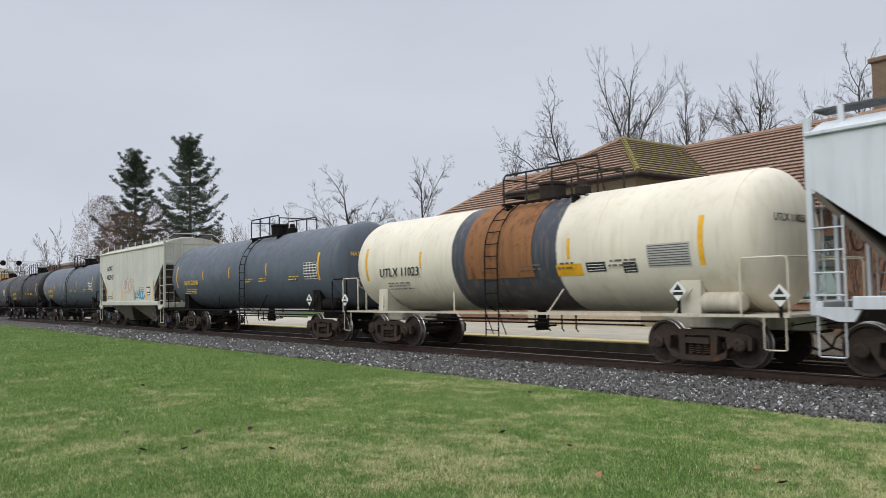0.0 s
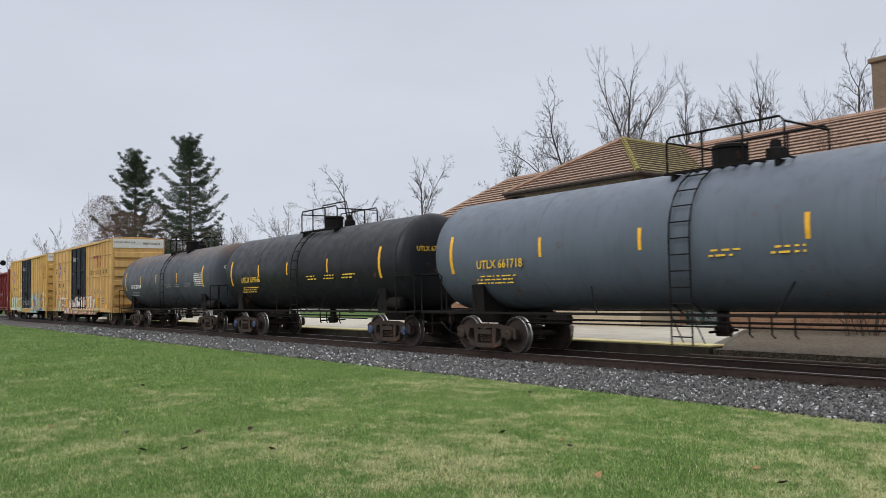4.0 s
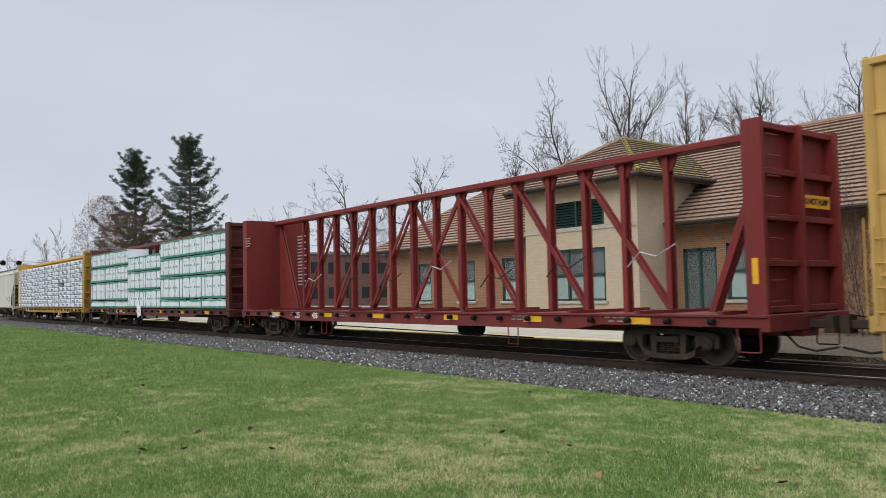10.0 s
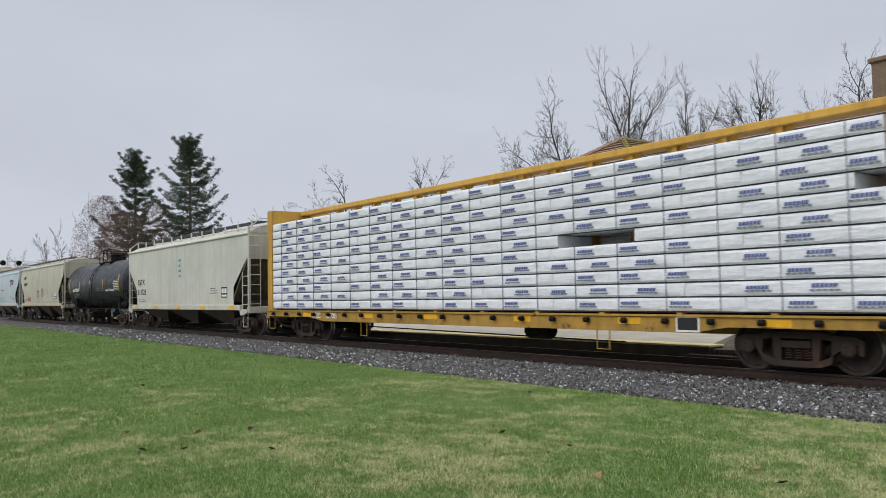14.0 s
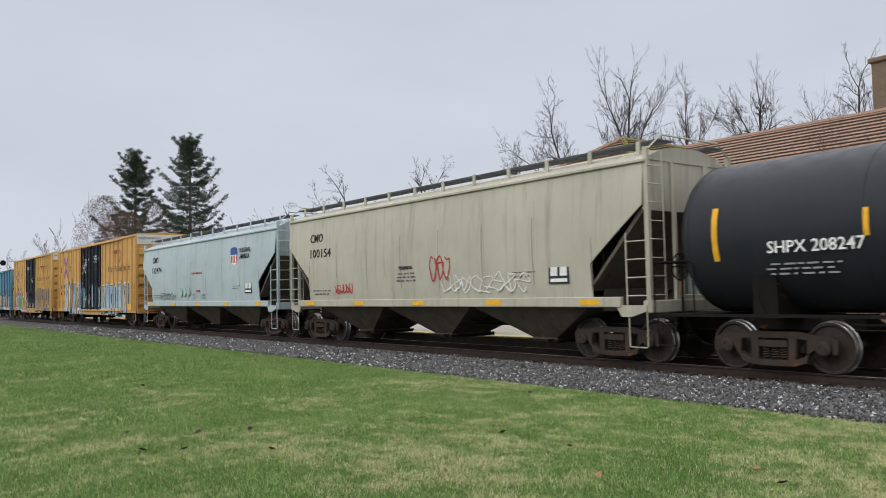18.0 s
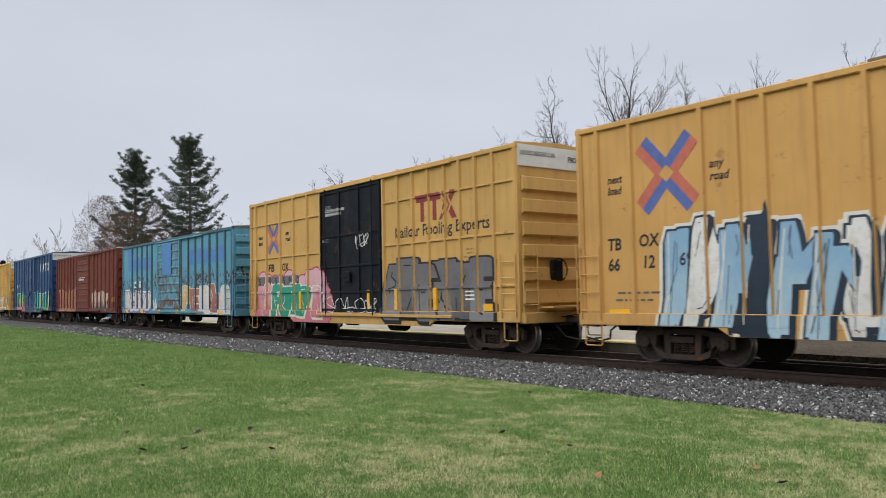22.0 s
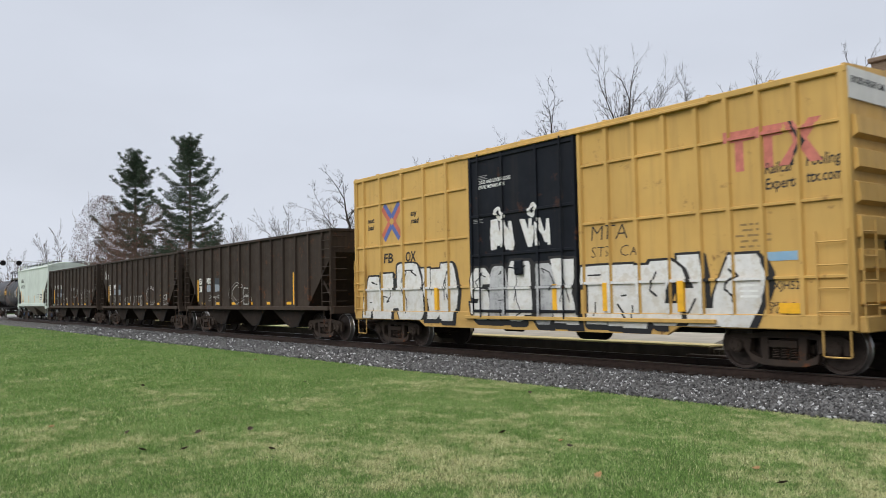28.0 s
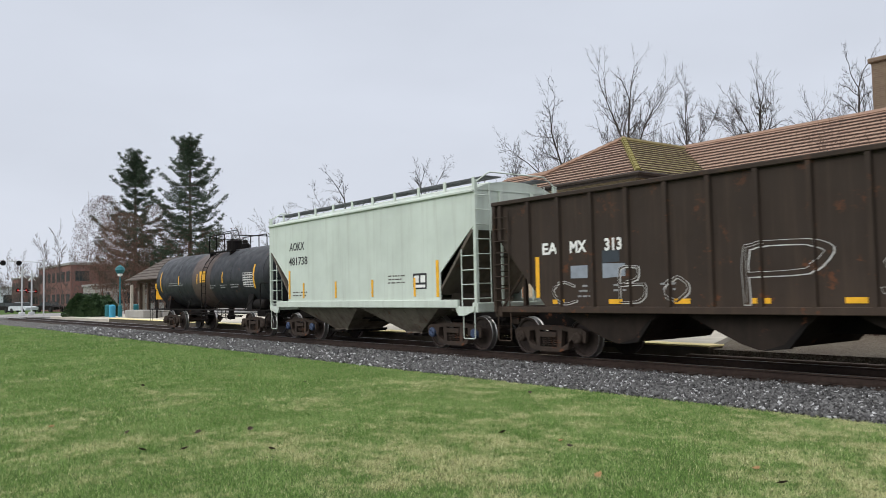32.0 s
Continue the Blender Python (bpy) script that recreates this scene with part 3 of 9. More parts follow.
    g.tube([(-tc / 2 + 1.2, -0.55, 0.85), (tc / 2 - 1.2, -0.55, 0.85)], 0.025, 5)
    g.tube([(-tc / 2 + 1.4, -0.9, 0.78), (tc / 2 - 1.4, -0.9, 0.78)], 0.018, 5)
    part("brake_pipe", g, MAT["frame"], car)
    g = G().lathe([(0.55, 0.02), (0.55, 0.16), (0.72, 0.2), (0.8, 0.12), (zc - R + 0.05, 0.12), (zc - R + 0.05, 0.02)], (0.1, 0, 0), "z", 14)
    g.tube([(0.1, -0.5, 0.65), (0.1, 0.5, 0.65)], 0.03, 6)
    part("bottom_outlet", g, MAT["frame"], car)
    for k in range(4):
        x = 0.8 + 0.45 * k
        part("pipe_hanger", G().tube([(x, -0.92, 1.04), (x, -0.92, 0.66), (x + 0.06, -0.92, 0.6)], 0.022, 5), MAT["frame"], car)
    part("brake_cylinder", G().lathe([(-0.35, 0.02), (-0.35, 0.14), (0.3, 0.14), (0.38, 0.05), (0.38, 0.02)], (-tc / 2 + 2.1, -0.4, 0.85), "x", 14), MAT["frame"], car)
    # top platform, dome and rail
    top = zc + R
    px = crown
    g = G()
    for y in (-0.84, -0.42, 0.42, 0.84):
        g.box(px - 1.35, px + 1.35, y - 0.03, y + 0.03, top - 0.13, top - 0.08)
    for x in [px - 1.33 + 2.66 * i / 9 for i in range(10)]:
        for y in (-0.63, 0.63):
            g.box(x - 0.02, x + 0.02, y - 0.19, y + 0.19, top - 0.12, top - 0.09)
    part("top_platform", g, MAT["frame"] if style != 2 else rail_mat, car)
    part("platform_bracket", G().box(px - 1.2, px - 1.1, -0.85, 0.85, top - 0.35, top - 0.13), MAT["frame"], car)
    part("platform_bracket", G().box(px + 1.1, px + 1.2, -0.85, 0.85, top - 0.35, top - 0.13), MAT["frame"], car)
    part("manway_dome", G().lathe([(-0.05, 0.02), (-0.1, 0.34), (0.34, 0.34), (0.36, 0.37), (0.42, 0.37), (0.45, 0.3), (0.48, 0.02)], (px - 0.35, 0, top), "z", 22), MAT["truck"] if style == 3 else frame, car, dome_label, True)
    part("valve_housing", G().lathe([(-0.05, 0.02), (-0.05, 0.2), (0.22, 0.2), (0.26, 0.12), (0.4, 0.1), (0.4, 0.02)], (px + 0.6, 0.1, top), "z", 14), MAT["truck"] if style == 3 else frame, car)
    top_mat = MAT["truck"] if style == 3 else rail_mat
    zr = top + 0.66
    for x in (px - 1.3, px - 0.45, px + 0.45, px + 1.3):
        for y in (-0.82, 0.82):
            part("rail_post", G().tube([(x, y, top - 0.1), (x, y, zr - (0.1 if abs(x - px) > 1 else 0))], 0.024, 6), top_mat, car)
    for y in (-0.82, 0.82):
        part("safety_rail", G().tube([(px - 1.3, y, zr - 0.1), (px - 1.22, y, zr), (px + 1.22, y, zr), (px + 1.3, y, zr - 0.1)], 0.024, 6), top_mat, car)
    for x in (px - 1.3, px + 1.3):
        part("safety_rail", G().tube([(x, -0.82, zr - 0.1), (x, 0.82, zr - 0.1)], 0.022, 6), top_mat, car)
    rail2 = G().tube([(px + 0.3, -0.82, zr), (px + 0.3, -0.82, zr + 0.08), (px + 1.9, -0.82, zr + 0.08), (px + 1.9, -0.6, top - 0.05)], 0.022, 6) if style in (1, 3) else None
    if rail2:
        part("grab_rail", rail2, top_mat, car)
    # side ladder, bent round the shell
    bend = lambda z: -math.sqrt(max(0.02, (R + 0.08) ** 2 - (z - zc) ** 2)) if z > zc else -(R + 0.08)
    lx = px - 0.55 if ladder_x is None else ladder_x
    ladder(car, MAT["frame"], lx - 0.24, lx + 0.24, 0, 0.45, top - 0.06, 11, "ladder", 0.014, bend)
    g = G()
    for x in (lx - 0.24, lx + 0.24):
        g.tube([(x, -R - 0.08, 1.05), (x + 0.25, -R - 0.05, 0.5)], 0.014, 5)
        g.tube([(x, -R - 0.08, 1.3), (x, -1.0, 0.95)], 0.016, 5)
    part("ladder_bracket", g, MAT["frame"], car)
    # reflective strips bent to the shell, and print
    def strip(x, z0, z1, w=0.12):
        g = G()
        vs = []
        for i in range(6):
            z = z0 + (z1 - z0) * i / 5
            y = -math.sqrt((R + 0.006) ** 2 - (z - zc) ** 2)
            vs += [(x - w / 2, y, z), (x + w / 2, y, z)]
        g.add(vs, [(2 * i, 2 * i + 1, 2 * i + 3, 2 * i + 2) for i in range(5)])
        part("reflective_strip", g, MAT["reflector"], car, "yellow reflective strip")
    strip(-half + 1.0, zc - 0.5, zc + 0.5)
    strip(half - 1.25, zc - 0.48, zc + 0.48, 0.12)
    for x in (-half * 0.46, -half * 0.1, half * 0.34):
        strip(x, zc - 0.2, zc + 0.26, 0.09)
    mk = marks_mat or MAT["white"]
    ys = -R - 0.012
    if marks:
        letters(marks, 0.36 if style == 3 else 0.3, mk, car, -half + (1.75 if style == 3 else 2.05), -R - 0.004, zc - 0.4, "reporting_mark", -1, 0, 0.003, 0.85, 2.0 if style == 3 else 1.7)
        bars(car, mk, -half + 1.95, -R * 0.93, zc - 0.58, 1.5, 0.26, 3)
        e = letters(marks, 0.22, mk, car, half - 0.2, -0.75, zc + 0.52, "end_reporting_mark", 1, 0, 0.004, 0.85, 1.35)
        e.rotation_euler = (0, radians(-22), radians(4))
    if panel and style != 3:
        data_table(car, R, zc, half - 2.3, half - 1.36, zc - 0.42, zc + 0.16)
    for x, w in ((0.75, 0.8), (2.0, 0.7), (half - 3.6, 0.9)):
        bars(car, mk, x, -R * 0.985, zc - 0.28, w, 0.2, 2)
    if marks:
        letters(marks, 0.2, mk, car, half + 0.004, -0.95, zc + 0.3, "end_mark", 1, 0, 0.004, 0.85, 1.1)
    return car


def tank_plate(name, car, R, zc, x0, x1, z0, z1, mat, lift=0.004, label=""):
    """A thin painted or riveted plate bent to the shell."""
    rows = [[(x, -math.sqrt((R + lift) ** 2 - (z0 + (z1 - z0) * i / 5 - zc) ** 2), z0 + (z1 - z0) * i / 5) for x in (x0, x1)] for i in range(6)]
    return part(name, G().loft(rows, False, False), mat, car, label)


def data_table(car, R, zc, x0, x1, z0, z1):
    """A white stencilled table on a dark shell: ruled columns of dark figures."""
    p = tank_plate("data_table", car, R, zc, x0, x1, z0, z1, MAT["white"], 0.004, "white stencilled table of fine print")
    for i in range(6):
        z = z0 + (z1 - z0) * (i + 0.5) / 6
        for j in range(4):
            a, b = x0 + (x1 - x0) * (j + 0.08) / 4, x0 + (x1 - x0) * (j + 0.92) / 4
            tank_plate("table_entry", p, R, zc, a, b, z - (z1 - z0) * 0.055, z + (z1 - z0) * 0.055, MAT["ink"], 0.007)


def covered_hopper(name, label, rel, tc, L, tip, body, z_sill, z_eave, z_roof, bays=2, hw=1.55, curved=False, marks="", number="", ink=None, mark_z=0.0, strips="tall"):
    """A covered hopper: side sheets with sloped end notches, side sill, roof with running board on posts, end cages with ladders, hopper bays."""
    car = car_base(name, label, "covered hopper", rel, tc, L / 2, tip, strips == "tall")
    h = L / 2
    ink = ink or MAT["ink"]
    cl, ch, z_sl = 1.55, 0.12, z_eave - 0.95
    # side sheets; a curved side bulges between sill and eave
    bulge = lambda z: hw - 0.05 + (0.10 * math.sin(math.pi * min(1, max(0, (z - z_sill) / (z_eave - z_sill)))) if curved else 0.0)
    for s in (-1, 1):
        g = G()
        zs = [z_sill + 0.2, z_sill + 0.5, z_sill + 0.95] + [z_sill + 0.95 + (z_sl - z_sill - 0.95) * i / 6 for i in range(1, 7)] + [z_sl + (z_eave - z_sl) * i / 4 for i in range(1, 5)]
        xs_at = lambda z: h - cl if z < z_sill + 0.951 else h - cl + (cl - ch) * min(1, (z - z_sill - 0.95) / (z_sl - z_sill - 0.95))
        cols = 17
        vs, rows = [], len(zs)
        for t in (0, 0.03):
            for z in zs:
                e = xs_at(z)
                vs += [(-e + 2 * e * i / (cols - 1), s * (bulge(z) - t), z) for i in range(cols)]
        N = rows * cols
        fs = []
        for o in (0, N):
            fs += [(o + j * cols + i, o + j * cols + i + 1, o + j * cols + cols + i + 1, o + j * cols + cols + i) for j in range(rows - 1) for i in range(cols - 1)]
        rim = [i for i in range(cols)] + [j * cols + cols - 1 for j in range(1, rows)] + [(rows - 1) * cols + i for i in range(cols - 2, -1, -1)] + [j * cols for j in range(rows - 2, 0, -1)]
        fs += [(rim[i], rim[(i + 1) % len(rim)], rim[(i + 1) % len(rim)] + N, rim[i] + N) for i in range(len(rim))]
        g.add(vs, fs)
        part("side_sheet", g, body, car, "", True)
        # side sill and eave moulding
        part("side_sill", G().box(-h + 0.75, h - 0.75, s * (hw - 0.09), s * (hw + 0.02), z_sill, z_sill + 0.22, 0.015), body, car)
        part("eave_moulding", G().box(-h + 0.05, h - 0.05, s * (hw - 0.1), s * (hw + 0.015), z_eave - 0.07, z_eave, 0.012), body, car)
        if curved:
            for i in range(1, 9):
                x = -6.33 + 1.83 * (i - 1)
                top = z_eave - 0.9 if abs(x) < 5 else z_sl - 0.5
                g = G().loft([[(x + dx, s * (bulge(z) + 0.004), z) for dx in (-0.01, 0.01)] for z in zs[1:] if z < top], False, False)
                part("weld_line", g, MAT["seam_shade"], car)
    # roof, slightly crowned, with long hatch and running boards
    g = G()
    sec = [(-hw + 0.05, z_eave), (-hw * 0.62, z_eave + (z_roof - z_eave) * 0.7), (-0.4, z_roof), (0.4, z_roof), (hw * 0.62, z_eave + (z_roof - z_eave) * 0.7), (hw - 0.05, z_eave)]
    g.prism(sec, -h + 0.1, h - 0.1, "x")
    part("roof", g, body, car, "", True)
    part("roof_hatch", G().box(-h + 0.9, h - 0.9, -0.3, 0.3, z_roof, z_roof + 0.09, 0.03), body, car)
    for s in (-1, 1):
        g = G()
        y0, y1 = s * 0.62, s * 1.12
        zb = z_roof + 0.10
        for i in range(9):
            y = y0 + (y1 - y0) * i / 8
            g.box(-h - 0.02, h + 0.02, y - 0.012, y + 0.012, zb - 0.03, zb)
        m = int(L / 0.35)
        for i in range(m + 1):
            x = -h + L * i / m
            g.box(x - 0.012, x + 0.012, y0, y1, zb - 0.035, zb - 0.012)
        part("running_board", g, MAT["grate"], car, "dark galvanised grating walkway")
        g = G()
        k = int(L / 1.35)
        for i in range(k + 1):
            x = -h + 0.5 + (L - 1.0) * i / k
            part("running_board_post", G().box(x - 0.05, x + 0.05, y1 - s * 0.0, y1 + s * 0.035, zb - 0.38, zb + 0.02), body, car)
    # end sheets, slope sheets, posts and ladders
    for s in (-1, 1):
        x = s * (h - ch)
        part("end_sheet", G().box(x, x - s * 0.05, -hw + 0.06, hw - 0.06, z_sl - 0.1, z_eave), body, car)
        # slope sheet and bulkhead: shade under the car's end painted in bay brown
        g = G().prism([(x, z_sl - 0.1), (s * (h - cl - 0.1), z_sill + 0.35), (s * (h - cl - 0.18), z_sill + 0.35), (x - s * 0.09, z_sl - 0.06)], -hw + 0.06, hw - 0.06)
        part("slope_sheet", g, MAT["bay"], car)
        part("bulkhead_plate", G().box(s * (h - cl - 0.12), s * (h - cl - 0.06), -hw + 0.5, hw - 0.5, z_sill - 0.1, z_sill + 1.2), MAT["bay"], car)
        part("end_sill", G().box(s * (h - 0.22), s * h, -1.5, 1.5, z_sill - 0.12, z_sill + 0.14, 0.02), body, car)
        part("end_deck", G().box(s * (h - cl - 0.1), s * (h - 0.2), -0.35, 0.35, 0.78, z_sill + 0.02), MAT["frame"], car)
        for y in (-1, 1):
            yo = y * (hw - 0.05)
            part("corner_post", G().box(s * (h - 0.12), s * (h - 0.02), yo - y * 0.09, yo, z_sill - 0.1, z_eave + 0.25), body, car)
            part("inner_post", G().box(s * (h - 0.10), s * (h - 0.03), y * 0.62, y * 0.54, z_sill, z_eave), body, car)
            part("jacking_pad", G().prism([(s * (h - 0.9), z_sill + 0.04), (s * (h - 0.1), z_sill + 0.04), (s * (h - 0.1), z_sill - 0.08), (s * (h - 0.5), z_sill - 0.2), (s * (h - 0.75), z_sill - 0.2)], y * (hw - 0.08), y * (hw - 0.01)), body, car)
            g = G()
            for i in range(8):
                z = z_sill + 0.25 + (z_eave - z_sill - 0.2) * i / 7.5
                g.tube([(s * (h - 0.02), yo, z), (s * (h - 0.02), yo - y * 0.5, z)], 0.014, 5)
            g.tube([(s * (h - 0.02), yo - y * 0.5, z_sill), (s * (h - 0.02), yo - y * 0.5, z_eave + 0.2)], 0.016, 5)
            part("end_ladder", g, body, car)
            xl = s * (h - 0.58)
            ladder(car, body, s * (h - 0.62), s * (h - 0.08), yo, z_sill + 0.05, z_sill + 1.55, 4, "side_ladder", 0.015)
            stirrup(car, body, s * (h - 0.36), y * (hw - 0.06), 0.46, 0.36, z_sill)
        # roof end hoop
        g = G().tube([(s * (h - 0.02), -hw + 0.1, z_eave + 0.2), (s * (h - 0.02), -hw + 0.55, z_roof + 0.2), (s * (h - 0.02), hw - 0.55, z_roof + 0.2), (s * (h - 0.02), hw - 0.1, z_eave + 0.2)], 0.02, 5)
        part("roof_end_rail", g, body, car)
    # hopper bays with outlet gates
    span = 2 * (h - cl) - 0.5
    for i in range(bays):
        x0 = -span / 2 + span * i / bays
        x1 = x0 + span / bays
        xm = (x0 + x1) / 2
        g = G()
        rings = []
        for z, w, d in ((z_sill + 0.25, (x1 - x0) / 2, hw - 0.12), (z_sill - 0.05, (x1 - x0) / 2 - 0.15, hw - 0.25), (0.42, 0.42, 0.72), (0.36, 0.42, 0.72)):
            rings.append([(xm - w, -d, z), (xm + w, -d, z), (xm + w, d, z), (xm - w, d, z)])
        g.loft(rings)
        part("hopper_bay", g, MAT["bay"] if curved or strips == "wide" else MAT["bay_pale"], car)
        part("outlet_gate", G().box(xm - 0.5, xm + 0.5, -0.8, 0.8, 0.30, 0.37, 0.01), MAT["frame"], car)
        part("gate_shaft", G().tube([(xm + 0.3, -0.95, 0.36), (xm + 0.3, 0.95, 0.36)], 0.035, 6), MAT["frame"], car)
    part("centre_sill", G().box(-h + 0.2, h - 0.2, -0.25, 0.25, 0.66, 0.98), MAT["frame"], car)
    part("brake_pipe", G().tube([(-h + 1, -0.6, 0.78), (h - 1, -0.6, 0.78)], 0.022, 5), MAT["frame"], car)
    part("air_reservoir", G().lathe([(-0.4, 0.02), (-0.38, 0.14), (-0.3, 0.18), (0.3, 0.18), (0.38, 0.14), (0.4, 0.02)], (-h + 0.85, 0.6, z_sill + 0.35), "x", 14), body, car, "", True)
    part("brake_wheel", G().tube([(-h - 0.06, 0.45 + 0.27 * math.cos(a), z_sill + 1.3 + 0.27 * math.sin(a)) for a in [2 * math.pi * i / 14 for i in range(15)]], 0.016, 5), MAT["frame"], car)
    ys = lambda z: -bulge(z) - 0.006
    if marks:
        zz = mark_z or z_eave - 1.05
        letters(marks, 0.40, ink, car, -h + 1.68, ys(zz), zz, "reporting_mark", -1, 0.12, 0.006, 0.9, 0.29 * len(marks))
        letters(number, 0.40, ink, car, -h + 1.64, ys(zz - 0.52), zz - 0.52, "road_number", -1, 0.0, 0.006, 0.85, 1.4)
        bars(car, ink, -h + 1.8, ys(z_sill + 0.5), z_sill + 0.55, 1.2, 0.22, 2)
    if strips == "tall":
        for x in (-h + cl + 0.12, h - cl - 0.12):
            part("reflective_strip", G().box(x - 0.06, x + 0.06, -hw + 0.035, -hw + 0.045, z_sill + 0.3, z_sill + 1.3), MAT["reflector"], car)
        for i in range(4):
            x = -h + cl + 1.2 + (2 * h - 2 * cl - 2.4) * i / 3
            part("reflective_strip", G().box(x - 0.05, x + 0.05, -hw + 0.035, -hw + 0.045, z_sill + 0.32, z_sill + 0.85), MAT["reflector"], car)
    else:
        for i in range(5):
            x = -h + 1.6 + (L - 3.2) * i / 4
            part("reflective_strip", G().box(x - 0.28, x + 0.28, -hw - 0.03, -hw - 0.02, z_sill + 0.05, z_sill + 0.17), MAT["reflector"], car)
    # black data plate
    x = h - cl - 0.95
    z = z_sill + 0.75
    part("data_plate", G().box(x - 0.32, x + 0.32, ys(z) - 0.004, ys(z) + 0.01, z - 0.22, z + 0.22), MAT["ink"], car, "black stencilled data plate")
    for dx, dz, w, hh in ((-0.15, 0.06, 0.11, 0.1), (0.15, 0.06, 0.11, 0.1), (0, -0.14, 0.26, 0.04)):
        part("data_plate_print", G().box(x + dx - w, x + dx + w, ys(z) - 0.008, ys(z) - 0.004, z + dz - hh, z + dz + hh), MAT["white"], car)
    bars(car, ink, h - cl - 2.6, ys(z) + 0.003, z + 0.2, 0.9, 0.3, 3)
    return car


FACES = {}


def boxcar(name, label, rel, tc, L, tip, body, z0, z1, door, door_mat, ribs=None, rails_z=(), hw=1.55, end_mat=None, top_end=None, door_style="plug", roof_mat=None, sill_drop=True, posts=(), post_mat=None):
    """A boxcar: sheeted sides between exterior posts, horizontal stiffeners, plug door on tracks, corrugated ends, roof, ladders, deep side sill."""
    car = car_base(name, label, "boxcar", rel, tc, L / 2, tip)
    h = L / 2
    end_mat = end_mat or body
    yp = hw - 0.07
    d0, d1 = door
    for s in (-1, 1):
        for a, b in ((-h + 0.02, d0), (d1, h - 0.02)):
            part("side_sheet", G().box(a, b, s * (yp - 0.04), s * yp, z0 + 0.25, z1 - 0.05), body, car)
            for x in [a + 0.06, b - 0.06] + [x for x in posts if a < x < b]:
                g = G().prism([(x - 0.065, s * yp), (x - 0.04, s * hw), (x + 0.04, s * hw), (x + 0.065, s * yp)], z0 + 0.32, z1 - 0.1, "z")
                part("side_post", g, post_mat or body, car)
            for z in rails_z:
                part("side_stiffener", G().box(a + 0.1, b - 0.1, s * (yp - 0.01), s * (hw - 0.02), z - 0.03, z + 0.03, 0.01), body, car)
        # corner posts, top chord, side sill
        for x in (-h, h - 0.16):
            part("corner_post", G().box(x, x + 0.16, s * (yp - 0.1), s * (hw - 0.02), z0 + 0.1, z1, 0.015), body, car)
        part("top_chord", G().box(-h, h, s * (yp - 0.06), s * (hw - 0.0), z1 - 0.12, z1, 0.015), post_mat or body, car)
        part("side_sill", G().box(-h + 0.0, h - 0.0, s * (yp - 0.04), s * (hw - 0.015), z0 + 0.08, z0 + 0.34, 0.015), body, car)
        if sill_drop:
            g = G().prism([(-h + 3.4, z0 + 0.1), (-h + 3.7, z0 - 0.08), (h - 3.7, z0 - 0.08), (h - 3.4, z0 + 0.1)], s * (yp - 0.03), s * (hw - 0.02))
            part("deep_side_sill", g, body, car)
    # door: frame, panels, rods and gear
    y = -hw - 0.02
    dz0, dz1 = z0 + 0.28, z1 - 0.16
    w = d1 - d0
    if door_style == "plug":
        part("door", G().box(d0 + 0.03, d1 - 0.03, y + 0.10, y + 0.03, dz0, dz1), door_mat, car, "black plug door with rods and gearbox")
        part("door", G().box(d0 + 0.03, d1 - 0.03, hw - 0.05, hw, dz0, dz1), door_mat, car)
        cols = 3 if w < 4 else 6
        for i in range(cols + 1):
            x = d0 + 0.08 + (w - 0.16) * i / cols
            part("door_post", G().box(x - 0.04, x + 0.04, y - 0.02, y + 0.035, dz0, dz1, 0.008), door_mat, car)
        for z in [dz0 + (dz1 - dz0) * f for f in (0.02, 0.16, 0.37, 0.62, 0.98)]:
            part("door_rib", G().box(d0 + 0.08, d1 - 0.08, y - 0.01, y + 0.035, z - 0.035, z + 0.035, 0.008), door_mat, car)
        for x in ((d0 + 0.45, d1 - 0.45) if w < 4 else (d0 + 0.4, d0 + w / 2 - 0.4, d0 + w / 2 + 0.4, d1 - 0.4)):
            part("lock_rod", G().tube([(x, y - 0.05, dz0 - 0.08), (x, y - 0.05, dz1 + 0.05)], 0.022, 6), door_mat, car)
        g = G().box(d0 + w * 0.5 - 0.14, d0 + w * 0.5 + 0.14, y - 0.09, y, dz0 + 0.95, dz0 + 1.3, 0.03)
        part("door_gearbox", g, door_mat, car)
        part("door_handle", G().tube([(d0 + w * 0.5, y - 0.1, dz0 + 1.1), (d0 + w * 0.5 - 0.35, y - 0.1, dz0 + 1.15)], 0.018, 5), door_mat, car)
        for x, z in ((d0 + 0.35, dz1 - 0.5), (d0 + 0.15, dz1 - 1.6), (d0 + 0.15, dz0 + 0.95)):
            part("door_stencil", bar_block(0.4, 0.12, 3, x, y + 0.028, z), MAT["print_grey"], car, "small white stencilled print")
    else:
        part("door", G().box(d0 + 0.03, d1 - 0.03, y + 0.10, y + 0.03, dz0, dz1), door_mat, car, "sliding door with pressed horizontal ribs")
        part("door", G().box(d0 + 0.03, d1 - 0.03, hw - 0.05, hw, dz0, dz1), door_mat, car)
        for i in range(9):
            z = dz0 + 0.1 + (dz1 - dz0 - 0.2) * i / 8
            part("door_rib", G().prism([(y + 0.035, z - 0.06), (y - 0.005, z - 0.025), (y - 0.005, z + 0.025), (y + 0.035, z + 0.06)], d0 + 0.12, d1 - 0.12, "x"), door_mat, car)
        for x in (d0 + 0.06, d1 - 0.06):
            part("door_post", G().box(x - 0.05, x + 0.05, y - 0.015, y + 0.035, dz0, dz1, 0.008), door_mat, car)
        part("door_handle", G().tube([(d0 + 0.3, y - 0.05, dz0 + 0.8), (d0 + 0.3, y - 0.05, dz0 + 1.3)], 0.018, 5), door_mat, car)
